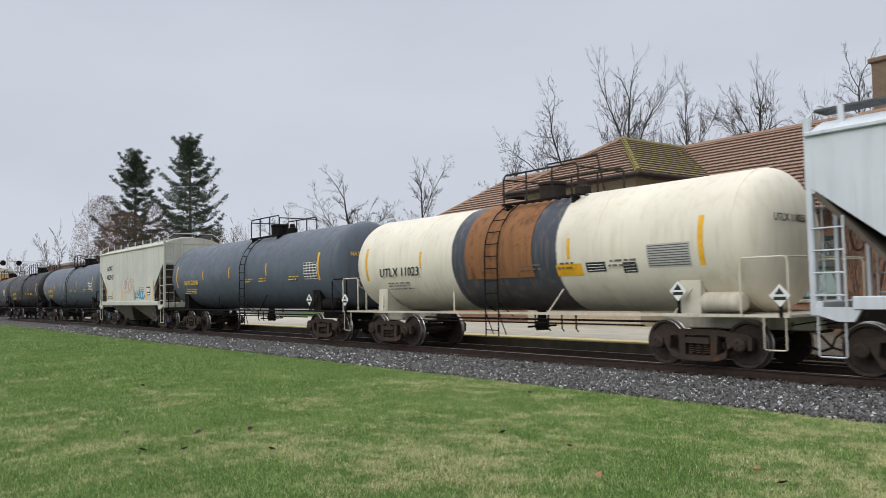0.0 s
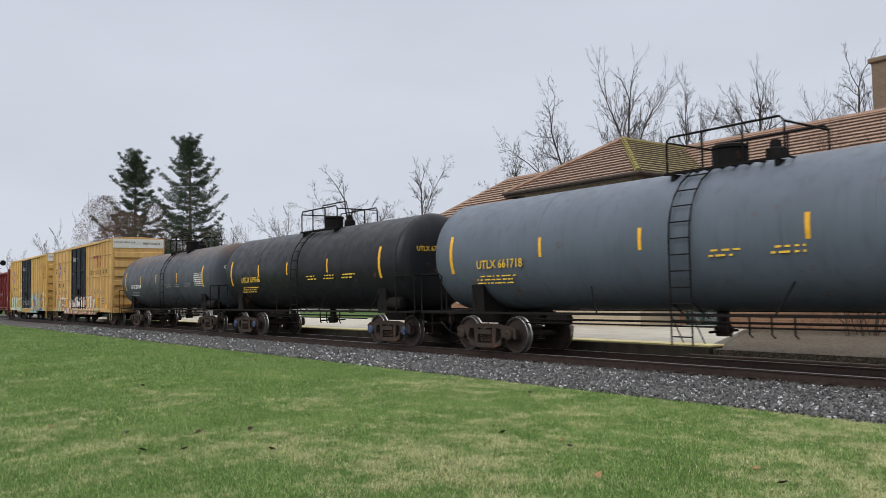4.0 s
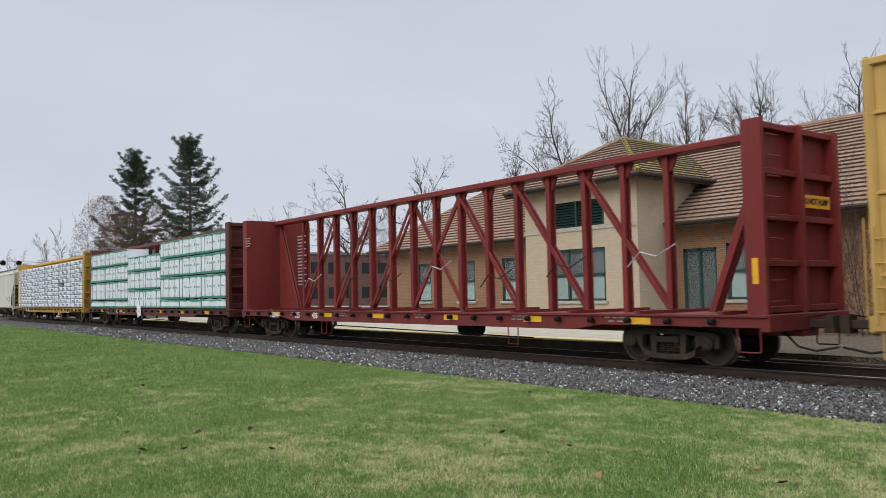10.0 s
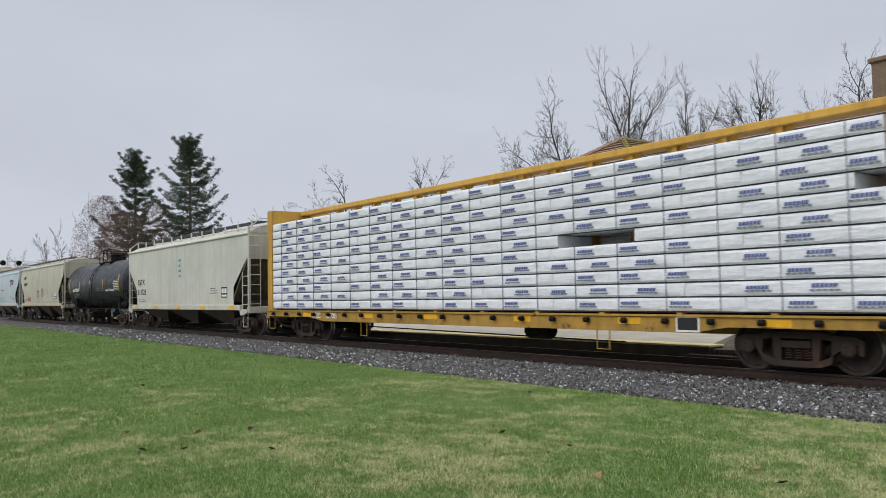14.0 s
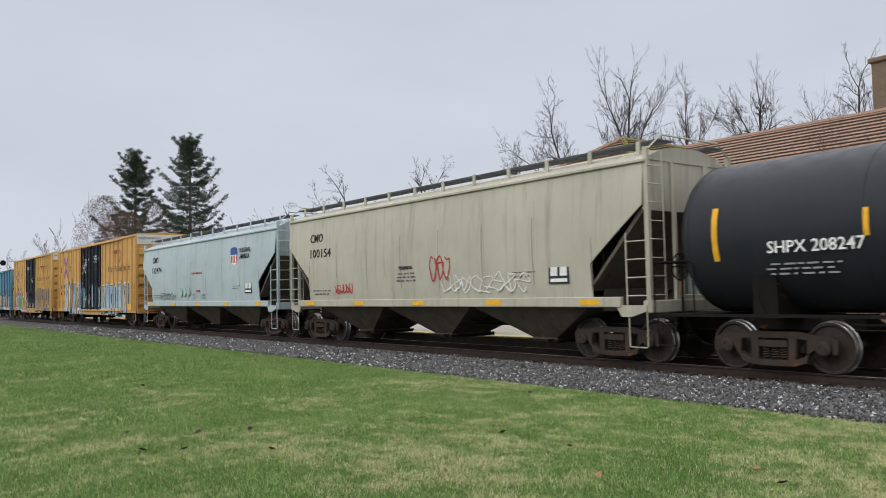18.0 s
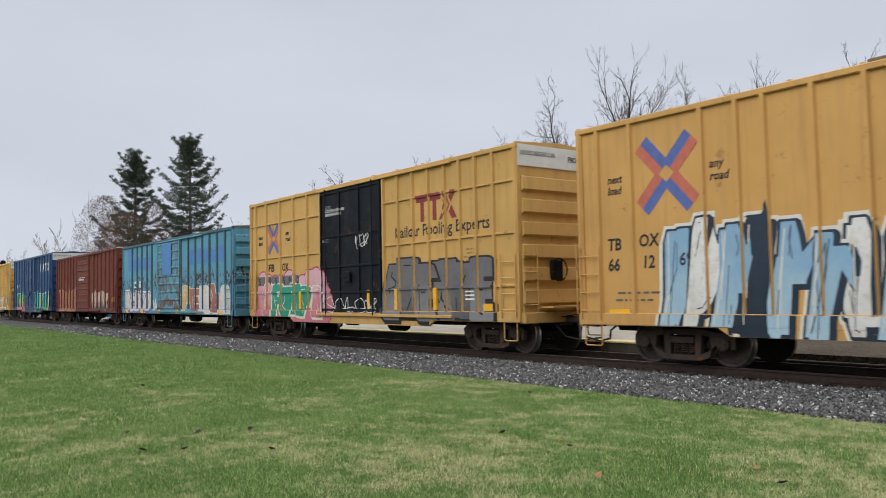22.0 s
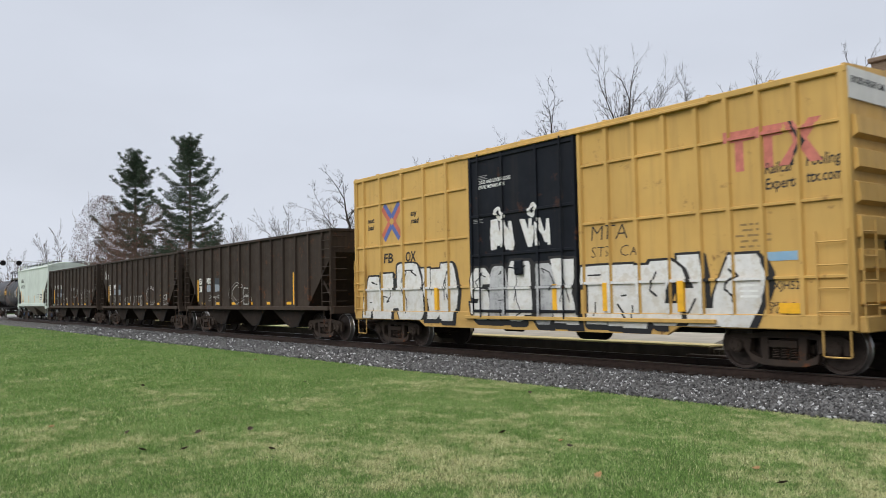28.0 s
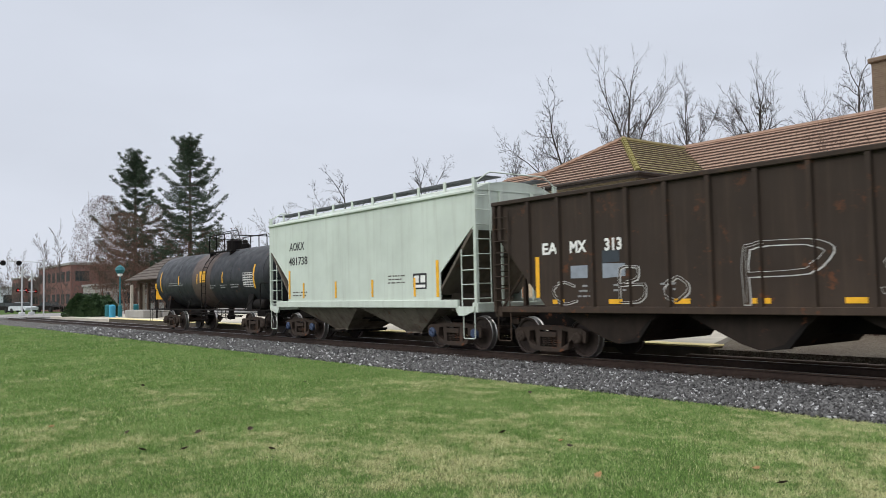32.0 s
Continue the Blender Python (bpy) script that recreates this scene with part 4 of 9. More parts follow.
    # faces of the near side that carry paint: (x0, x1, z0, z1, y)
    zl, zh = z0 + 0.34, z1 - 0.12
    faces = [(-h, d0, zl, zh, -yp), (d1, h, zl, zh, -yp), (d0 + 0.03, d1 - 0.03, dz0, dz1, -hw + 0.01), (-h, h, z0 + 0.1, z0 + 0.325, -hw + 0.015)]
    faces += [(x - 0.04, x + 0.04, zl, zh, -hw) for x in (*posts, -h + 0.08, d0 - 0.06, d1 + 0.06, h - 0.08)]
    faces += [(a + 0.1, b - 0.1, z - 0.03, z + 0.03, -hw + 0.02) for a, b in ((-h, d0), (d1, h)) for z in rails_z]
    if sill_drop:
        faces.append((-h + 3.65, h - 3.65, z0 - 0.075, z0 + 0.1, -hw + 0.02))
    if door_style == "plug":
        faces += [(d0 + 0.04 + (w - 0.16) * i / cols, d0 + 0.12 + (w - 0.16) * i / cols, dz0, dz1, -hw - 0.04) for i in range(cols + 1)]
        faces += [(d0 + 0.08, d1 - 0.08, dz0 + (dz1 - dz0) * f - 0.03, dz0 + (dz1 - dz0) * f + 0.03, -hw - 0.03) for f in (0.16, 0.37, 0.62)]
    else:
        faces += [(d0 + 0.12, d1 - 0.12, dz0 + 0.075 + (dz1 - dz0 - 0.2) * i / 8, dz0 + 0.125 + (dz1 - dz0 - 0.2) * i / 8, -hw - 0.025) for i in range(9)]
    FACES[car.name] = faces
    part("door_track", G().box(d0 - 0.2, d1 + w * 0.9, -hw - 0.07, -hw + 0.01, z0 + 0.16, z0 + 0.24, 0.01), body, car)
    part("door_header", G().box(d0 - 0.2, d1 + w * 0.9, -hw - 0.05, -hw + 0.02, z1 - 0.15, z1 - 0.09, 0.01), body, car)
    # ends with deep horizontal corrugations
    for s in (-1, 1):
        part("end_sheet", G().box(s * (h - 0.06), s * (h - 0.02), -yp, yp, z0 + 0.2, z1 - 0.02), end_mat, car)
        k = 6
        ztop = z1 - (0.62 if top_end else 0.15)
        for i in range(k):
            za = z0 + 0.45 + (ztop - z0 - 0.5) * i / k
            zb = za + (ztop - z0 - 0.5) / k
            g = G().prism([(s * (h - 0.03), za + 0.03), (s * (h + 0.085), za + 0.10), (s * (h + 0.06), zb - 0.16), (s * (h - 0.03), zb - 0.12)], -yp + 0.1, yp - 0.1)
            part("end_corrugation", g, end_mat, car)
        if top_end:
            part("excess_height_panel", G().box(s * (h - 0.02), s * (h + 0.015), -yp, yp, z1 - 0.55, z1 - 0.02), top_end, car, "white excess-height panel with small lettering")
            if s > 0:
                letters("EXCESS HEIGHT CAR", 0.16, MAT["ink"], car, h + 0.02, -yp + 0.08, z1 - 0.28, "end_lettering", 1, 0, 0, 0.8)
        part("end_sill", G().box(s * (h - 0.1), s * (h + 0.12), -1.45, 1.45, z0 + 0.05, z0 + 0.32, 0.02), body, car)
        for y in (-1, 1):
            ladder(car, body, s * (h - 0.62), s * (h - 0.08), y * (hw + 0.02), z0 + 0.2, z0 + 1.75, 4, "side_ladder", 0.015)
            stirrup(car, body, s * (h - 0.36), y * (hw - 0.05), 0.46, 0.36, z0 + 0.25)
            g = G()
            for i in range(4):
                z = z0 + 0.5 + 0.4 * i
                g.tube([(s * (h + 0.11), y * yp, z), (s * (h + 0.11), y * (yp - 0.48), z)], 0.015, 5)
            g.tube([(s * (h + 0.11), y * yp, z0 + 0.3), (s * (h + 0.11), y * yp, z0 + 1.9)], 0.015, 5)
            g.tube([(s * (h + 0.11), y * (yp - 0.48), z0 + 0.3), (s * (h + 0.11), y * (yp - 0.48), z0 + 1.9)], 0.015, 5)
            part("end_ladder", g, body, car)
    part("brake_platform", G().box(h + 0.05, h + 0.5, -0.9, 0.6, z0 + 0.42, z0 + 0.46), body, car)
    part("brake_wheel", G().tube([(h + 0.2, -0.35 + 0.28 * math.cos(a), z0 + 1.35 + 0.28 * math.sin(a)) for a in [2 * math.pi * i / 14 for i in range(15)]], 0.018, 5), MAT["frame"], car)
    part("brake_housing", G().box(h + 0.03, h + 0.17, -0.55, -0.15, z0 + 1.1, z0 + 1.6, 0.04), MAT["frame"], car)
    # roof with cross seams
    g = G().prism([(-hw + 0.02, z1 - 0.02), (-hw + 0.02, z1 + 0.0), (0, z1 + 0.09), (hw - 0.02, z1 + 0.0), (hw - 0.02, z1 - 0.02)], -h, h, "x")
    part("roof", g, roof_mat or body, car)
    k = int(L / 1.2)
    for i in range(k + 1):
        x = -h + 0.05 + (L - 0.1) * i / k
        part("roof_seam", G().prism([(-hw + 0.03, z1 + 0.0), (-hw + 0.03, z1 + 0.03), (0, z1 + 0.12), (hw - 0.03, z1 + 0.03), (hw - 0.03, z1 + 0.0), (0, z1 + 0.08)], x - 0.03, x + 0.03, "x"), roof_mat or body, car)
    # underframe
    part("floor", G().box(-h + 0.1, h - 0.1, -1.4, 1.4, z0 + 0.25, z0 + 0.33), MAT["frame"], car)
    part("centre_sill", G().box(-h, h, -0.25, 0.25, z0 - 0.1, z0 + 0.25), MAT["frame"], car)
    for i in range(7):
        x = -h + 2 + (L - 4) * i / 6
        part("cross_bearer", G().box(x - 0.06, x + 0.06, -1.4, 1.4, z0 + 0.0, z0 + 0.25), MAT["frame"], car)
    part("air_reservoir", G().lathe([(-0.45, 0.02), (-0.42, 0.16), (-0.35, 0.2), (0.35, 0.2), (0.42, 0.16), (0.45, 0.02)], (1.4, -0.7, z0 - 0.1), "x", 14), MAT["frame"], car, "", True)
    part("brake_cylinder", G().lathe([(-0.3, 0.02), (-0.3, 0.13), (0.3, 0.13), (0.36, 0.05), (0.36, 0.02)], (-1.2, -0.8, z0 - 0.05), "x", 12), MAT["frame"], car)
    part("brake_rod", G().tube([(-h + 2.5, -0.75, z0 - 0.02), (h - 2.5, -0.75, z0 - 0.02)], 0.02, 5), MAT["frame"], car)
    return car


def bar_block(w, h, rows, x, y, z):
    g = G()
    for i in range(rows):
        g.box(x, x + w * (1 - 0.2 * (i % 2)), y - 0.003, y + 0.001, z - h * (i + 0.4) / rows, z - h * i / rows)
    return g


def panel_text(car, text, size, x, z, hw, mat=None, slant=0.0, bold=0.004, width=0.9, name="lettering"):
    return letters(text, size, mat or MAT["ink"], car, x, -hw + 0.07 - 0.006, z, name, -1, slant, bold, width)


def open_hopper(name, label, rel, tc, L, tip, body, z0, z1, marks, number, hw=1.55):
    """An open-top coal hopper: ribbed sides, end slopes behind ladders, bays between the trucks."""
    car = car_base(name, label, "open hopper", rel, tc, L / 2, tip)
    h = L / 2
    yp = hw - 0.08
    e = 1.8
    for s in (-1, 1):
        poly = [(-h + e, z0 + 0.1), (h - e, z0 + 0.1), (h - 0.02, z1 - 0.8), (h - 0.02, z1 - 0.05), (-h + 0.02, z1 - 0.05), (-h + 0.02, z1 - 0.8)]
        part("side_sheet", G().prism(poly, s * (yp - 0.03), s * yp), body, car)
        for i in range(14):
            x = -6.585 + 0.985 * i
            lim = z0 + 0.12 if abs(x) < h - e else z0 + 0.12 + (abs(x) - (h - e)) / e * (z1 - 0.8 - z0)
            part("side_post", G().prism([(x - 0.06, s * yp), (x - 0.045, s * hw), (x + 0.045, s * hw), (x + 0.06, s * yp)], min(lim, z1 - 0.7), z1 - 0.06, "z"), body, car)
        part("top_chord", G().box(-h, h, s * (yp - 0.03), s * (hw + 0.015), z1 - 0.1, z1, 0.015), body, car)
        part("side_sill", G().box(-h + 0.3, h - 0.3, s * (yp - 0.05), s * (hw + 0.0), z0, z0 + 0.14, 0.012), body, car)
        for t in (-1, 1):
            part("corner_post", G().box(t * (h - 0.12), t * (h - 0.02), s * (yp - 0.1), s * hw, z0, z1 - 0.05), body, car)
            part("diagonal_brace", G().tube([(t * (h - 0.1), s * (yp - 0.15), z0 + 0.1), (t * (h - 1.4), s * (yp - 0.15), z0 + 1.5)], 0.035, 5), body, car)
            ladder(car, body, t * (h - 0.62), t * (h - 0.08), s * (hw + 0.01), z0 + 0.15, z1 - 0.25, 8, "side_ladder", 0.014)
            stirrup(car, body, t * (h - 0.36), s * (hw - 0.04), 0.46, 0.36, z0 + 0.05)
    for t in (-1, 1):
        part("end_sheet", G().box(t * (h - 0.02), t * (h - 0.06), -yp, yp, z1 - 0.8, z1 - 0.05), body, car)
        part("slope_sheet", G().prism([(t * (h - 0.04), z1 - 0.78), (t * (h - e), z0 + 0.1), (t * (h - e - 0.08), z0 + 0.1), (t * (h - 0.14), z1 - 0.74)], -yp, yp), body, car)
        part("end_sill", G().box(t * (h - 0.25), t * h, -1.5, 1.5, z0 - 0.12, z0 + 0.14, 0.02), body, car)
        part("end_chord", G().box(t * (h - 0.08), t * (h + 0.01), -yp, yp, z1 - 0.1, z1, 0.012), body, car)
        for y in (-0.5, 0.5):
            part("end_post", G().box(t * (h - 0.12), t * (h - 0.02), y - 0.05, y + 0.05, z0, z1 - 0.75), body, car)
        g = G()
        for i in range(7):
            z = z0 + 0.3 + 0.36 * i
            g.tube([(t * (h + 0.02), -yp, z), (t * (h + 0.02), -yp + 0.48, z)], 0.014, 5)
        part("end_ladder", g, body, car)
    k = 3
    span = 2 * (h - e) - 0.2
    for i in range(k):
        x0 = -span / 2 + span * i / k
        x1 = x0 + span / k
        g = G()
        xm = (x0 + x1) / 2
        g.prism([(x0 + 0.2, z0 + 0.15), (x1 - 0.25, z0 + 0.15), (x1 - 0.55, z0 - 0.12), (xm + 0.68, 0.47), (xm + 0.1, 0.40), (xm - 0.25, 0.5), (x0 + 0.3, z0 - 0.05)], -1.28, 1.28)
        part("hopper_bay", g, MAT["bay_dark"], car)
        part("bay_door", G().prism([(xm + 0.12, 0.38), (xm + 0.7, 0.45), (x1 - 0.58, z0 - 0.14), (x1 - 0.66, z0 - 0.14), (xm + 0.6, 0.52)], -1.2, -1.31), MAT["frame"], car)
    part("floor_sheet", G().box(-h + e, h - e, -yp, yp, z0 + 0.1, z0 + 0.2), body, car)
    part("centre_sill", G().box(-h, h, -0.22, 0.22, 0.68, 1.0), MAT["frame"], car)
    FACES[car.name] = [(-h + 0.5, h - 0.5, z0 + 0.15, z1 - 0.12, -yp)] + [(-6.63 + 0.985 * i, -6.54 + 0.985 * i, z0 + 0.15, z1 - 0.12, -hw) for i in range(14)]
    zm = number[3]
    letters(marks[0], 0.36, MAT["white"], car, -5.2, -yp - 0.006, zm, "reporting_mark", -1, 0, 0.012, 0.9, 0.5)
    letters(marks[1], 0.36, MAT["white"], car, -4.32, -yp - 0.006, zm, "reporting_mark", -1, 0, 0.012, 0.9, 0.5)
    letters(number[0], 0.36, MAT["white"], car, number[1], -yp - 0.006, number[2], "road_number", -1, 0, 0.012, 0.9, 0.47)
    part("reflective_strip", G().box(-5.42, -5.3, -yp - 0.008, -yp, z0 + 0.35, z0 + 1.3), MAT["reflector"], car)
    part("reflective_strip", G().box(h - 2.9, h - 2.78, -yp - 0.008, -yp, z0 + 0.2, z0 + 1.35), MAT["reflector"], car)
    for i, (x, w) in enumerate(((-4.15, 0.55), (-3.2, 0.5), (-1.95, 0.45), (-4.1, 0.42))):
        bars(car, MAT["white"], x, -yp - 0.006, z0 + (0.62 if i else 0.5), w, 0.22, 2)
    for i in range(6):
        x = -h + 2.15 + (L - 5.4) * i / 5
        part("reflective_strip", G().box(x - 0.16, x + 0.2, -yp - 0.008, -yp, z0 + 0.2, z0 + 0.3), MAT["reflector"], car)
    return car


def centerbeam(name, label, rel, tc, L, tip, body, z0, zt, diag=True, ahead=0.0):
    """A centre-beam flat: deck with stake pockets, bulkhead ends, and a truss of posts and diagonals down the middle."""
    car = car_base(name, label, "centerbeam flat car", rel, tc, L / 2, tip)
    h = L / 2
    for s in (-1, 1):
        part("side_sill", G().prism([(-h, z0), (h + ahead, z0), (h + ahead, z0 - 0.22), (h - 3.5, z0 - 0.22), (h - 4.3, z0 - 0.34), (-h + 4.3, z0 - 0.34), (-h + 3.5, z0 - 0.22), (-h, z0 - 0.22)], s * 1.38, s * 1.45), body, car)
        part("sill_flange", G().box(-h, h + ahead, s * 1.36, s * 1.50, z0 - 0.03, z0 + 0.01), body, car)
        for i in range(22):
            x = -h + 0.7 + (L - 1.4) * i / 21
            part("tie_down_winch", G().lathe([(-0.06, 0.02), (-0.06, 0.06), (0.06, 0.06), (0.06, 0.02)], (x, s * 1.53, z0 - 0.12), "x", 8), MAT["frame"], car)
    part("deck", G().box(-h, h + ahead, -1.38, 1.38, z0 - 0.06, z0), body, car)
    part("centre_sill", G().box(-h, h + ahead, -0.3, 0.3, z0 - 0.42, z0 - 0.06), body, car)
    for i in range(12):
        x = -h + 0.6 + (L - 1.2) * i / 11
        part("deck_riser", G().box(x - 0.06, x + 0.06, -1.4, 1.4, z0, z0 + 0.07), body, car)
    part("top_chord", G().box(-h + 0.1, h + ahead - 0.1, -0.22, 0.22, zt - 0.16, zt, 0.02), body, car)
    bay = 1.216
    for i in range(15):
        x = -8.51 + bay * i
        for s in (-1, 1):
            part("beam_post", G().box(x - 0.065, x + 0.065, s * 0.07, s * 0.11, z0, zt - 0.12), body, car)
        part("post_web", G().box(x - 0.012, x + 0.012, -0.07, 0.07, z0, zt - 0.12), body, car)
        part("gusset", G().prism([(x - 0.28, zt - 0.14), (x + 0.28, zt - 0.14), (x + 0.1, zt - 0.5), (x - 0.1, zt - 0.5)], -0.03, 0.03), body, car)
    if diag:
        for i in (0, 2, 4):
            for s in (1, -1):
                xa, xb = s * (-8.51 + bay * i), s * (-8.51 + bay * (i + 2))
                for y in (-0.1, 0.06):
                    part("diagonal_brace", G().prism([(xa - 0.06, z0 + 0.05), (xa + 0.06, z0 + 0.05), (xb + 0.06, zt - 0.25), (xb - 0.06, zt - 0.25)], y, y + 0.04), body, car)
        xa, xb = -8.51 + bay * 6, -8.51 + bay * 8
        part("diagonal_brace", G().prism([(xa - 0.08, z0 + 0.05), (xa + 0.08, z0 + 0.05), (xb + 0.08, zt - 0.25), (xb - 0.08, zt - 0.25)], -0.08, -0.02), body, car)
        part("diagonal_brace", G().prism([(xb - 0.08, z0 + 0.05), (xb + 0.08, z0 + 0.05), (xa + 0.08, zt - 0.25), (xa - 0.08, zt - 0.25)], 0.02, 0.08), body, car)
    for s in (-1, 1):
        e = h + (ahead if s > 0 else 0.0)
        part("bulkhead_lining", G().box(s * (e - 0.44), s * (e - 0.41), -1.38, 1.38, z0, zt), body, car)
        part("bulkhead_sheet", G().box(s * (e - 0.30), s * (e - 0.26), -1.38, 1.38, z0, zt), body, car)
        for y in (-1.36, 0.0, 1.36):
            part("bulkhead_post", G().box(s * (e - 0.40), s * (e - 0.02), y - 0.06, y + 0.06, z0, zt, 0.01), body, car)
        for i in range(5):
            z = z0 + 0.1 + (zt - z0 - 0.2) * i / 4
            part("bulkhead_rib", G().box(s * (e - 0.40), s * (e - 0.1), -1.36, 1.36, z - 0.06, z + 0.06, 0.01), body, car)
        for i in range(9):
            z = z0 + 0.25 + 0.38 * i
            if z < zt - 0.1:
                part("ladder_rung", G().tube([(s * e, -1.28, z), (s * e, -0.85, z)], 0.014, 5), body, car)
        for y in (-1, 1):
            if s < 0 or not diag:
                part("web_plate", G().prism([(s * (e - 0.6), z0), (s * (e - 2.2), z0), (s * (e - 2.2), z0 + 0.01), (s * (e - 0.62), zt - 0.1)], y * 0.02, y * 0.08), body, car)
            else:
                part("diagonal_brace", G().prism([(e - 0.75, zt - 0.2), (e - 0.6, zt - 0.3), (e - 1.95, z0 + 0.02), (e - 2.1, z0 + 0.02)], y * 0.06, y * 0.13), body, car)
            stirrup(car, body, s * (e - 0.4), y * 1.42, 0.46, 0.36, z0 - 0.15)
        part("end_sill", G().box(s * (e - 0.15), s * (e + 0.03), -1.45, 1.45, z0 - 0.3, z0 + 0.02, 0.015), body, car)
    g = G()
    for x in (-h * 0.42, h * 0.42):
        g.tube([(x, -1.42, z0 - 0.3), (x, -1.42, z0 - 0.75), (x + 0.35, -1.42, z0 - 0.75), (x + 0.35, -1.42, z0 - 0.3)], 0.018, 5)
    part("side_step", g, body, car)
    part("brake_rod", G().tube([(-h * 0.5, -0.8, z0 - 0.5), (h * 0.45, -0.9, z0 - 0.62)], 0.018, 5), MAT["frame"], car)
    part("air_reservoir", G().lathe([(-0.45, 0.02), (-0.42, 0.16), (-0.35, 0.2), (0.35, 0.2), (0.42, 0.16), (0.45, 0.02)], (2.4, -0.7, z0 - 0.45), "x", 14), MAT["frame"], car, "", True)
    for x in (-h * 0.72, -h * 0.38, -h * 0.1, h * 0.22, h * 0.5, h * 0.78):
        part("reflective_strip", G().box(x - 0.3, x + 0.3, -1.458, -1.45, z0 - 0.2, z0 - 0.06), MAT["reflector"], car)
    return car


# ---- the train, from its head to its tail ----
MAT["cream_frame"] = paint("cream_frame_paint", (0.62, 0.58, 0.48), (0.15, 0.10, 0.06), 0.4, 0.1, 0.5)
MAT["panel_white"] = plain("white_end_panel_paint", (0.66, 0.65, 0.60), 0.55, 0, 0.1, 3)
MAT["door_black"] = paint("black_door_paint", (0.011, 0.013, 0.018), (0.04, 0.033, 0.027), 0.25, 0.08, 0.55, spec=0.12)
MAT["fbox_a"] = paint("faded_yellow_boxcar_paint_a", (0.54, 0.335, 0.125), (0.12, 0.075, 0.04), 0.34, 0.06, 0.55)
MAT["fbox_b"] = paint("faded_yellow_boxcar_paint_b", (0.56, 0.35, 0.11), (0.12, 0.075, 0.04), 0.28, 0.06, 0.55)
MAT["tbox"] = paint("orange_yellow_boxcar_paint", (0.58, 0.325, 0.105), (0.14, 0.085, 0.04), 0.26, 0.03, 0.5)
MAT["fbox_c"] = paint("yellow_boxcar_paint_c", (0.57, 0.34, 0.11), (0.12, 0.075, 0.04), 0.25, 0.04, 0.5)
MAT["fbox_d"] = paint("yellow_boxcar_paint_d", (0.58, 0.36, 0.11), (0.12, 0.075, 0.04), 0.25, 0.05, 0.5)
MAT["mqt_blue"] = paint("peeling_sky_blue_boxcar_paint", (0.115, 0.315, 0.43), (0.07, 0.045, 0.035), 0.35, 0.0, 0.6, 1.2, (), None, (1.6, 3.1))
MAT["mqt_door"] = paint("rust_eaten_blue_door_paint", (0.11, 0.32, 0.42), (0.07, 0.045, 0.035), 0.6, 1.05, 0.6)
MAT["mqt_post"] = paint("dark_weathered_blue_post_paint", (0.06, 0.14, 0.18), (0.045, 0.03, 0.025), 0.9, 0.75, 0.6)
MAT["rusty_roof"] = plain("grey_brown_weathered_roof", (0.16, 0.14, 0.125), 0.7, 0.1, 0.35, 3)
MAT["mqt_red"] = paint("faded_oxide_red_boxcar_paint", (0.155, 0.040, 0.028), (0.06, 0.03, 0.025), 0.5, 0.2, 0.65)
MAT["bkty"] = paint("navy_blue_boxcar_paint", (0.022, 0.062, 0.15), (0.06, 0.05, 0.05), 0.25, 0.03, 0.42)


def mark_x(car, x, z, hw, s=0.62):
    """A painted emblem of four broad arms, blue towards top and bottom, red towards the sides."""
    y = -hw + 0.07 - 0.004
    w = s * 0.36
    for sx in (-1, 1):
        for sz in (-1, 1):
            for mat, o0, o1 in ((MAT["emblem_blue"], 0.0, 1.0), (MAT["emblem_red"], -1.0, 0.0)):
                p = []
                for r, o in ((0.14 * s, o0), (0.14 * s, o1), (s, o1), (s, o0)):
                    p.append((x + sx * (r * 0.92 - o * w * 0.62), z + sz * (r + o * w * 0.62)))
                part("emblem", G().prism(p, y - 0.003, y), mat, car)


MAT["emblem_red"] = plain("faded_red_emblem", (0.52, 0.15, 0.10), 0.6, 0, 0.15)
MAT["emblem_blue"] = plain("blue_emblem", (0.10, 0.14, 0.36), 0.6, 0, 0.15)
MAT["maroon"] = plain("maroon_emblem", (0.26, 0.05, 0.05), 0.6, 0, 0.15)
MAT["pink"] = plain("faded_red_logo", (0.55, 0.18, 0.14), 0.6, 0, 0.25)
MAT["spray_white"] = plain("white_spray_paint", (0.7, 0.7, 0.68), 0.6, 0, 0.2)
MAT["spray_red"] = plain("red_spray_paint", (0.42, 0.03, 0.04), 0.6, 0, 0.2)
MAT["spray_black"] = plain("black_spray_paint", (0.03, 0.03, 0.03), 0.6, 0, 0.2)
MAT["spray_blue"] = plain("blue_spray_paint", (0.05, 0.28, 0.42), 0.6, 0, 0.2)


def clipped(poly, x0, x1, z0, z1):
    """The part of a polygon of (x, z) that lies inside an upright rectangle."""
    for axis, lim, keep in ((0, x0, 1), (0, x1, -1), (1, z0, 1), (1, z1, -1)):
        out = []
        for i, p in enumerate(poly):
            q = poly[i - 1]
            a, b = (q[axis] - lim) * keep, (p[axis] - lim) * keep
            if (a >= 0) != (b >= 0):
                t = a / (a - b)
                out.append((q[0] + (p[0] - q[0]) * t, q[1] + (p[1] - q[1]) * t))
            if b >= 0:
                out.append(p)
        poly = out
        if len(poly) < 3:
            return []
    return poly


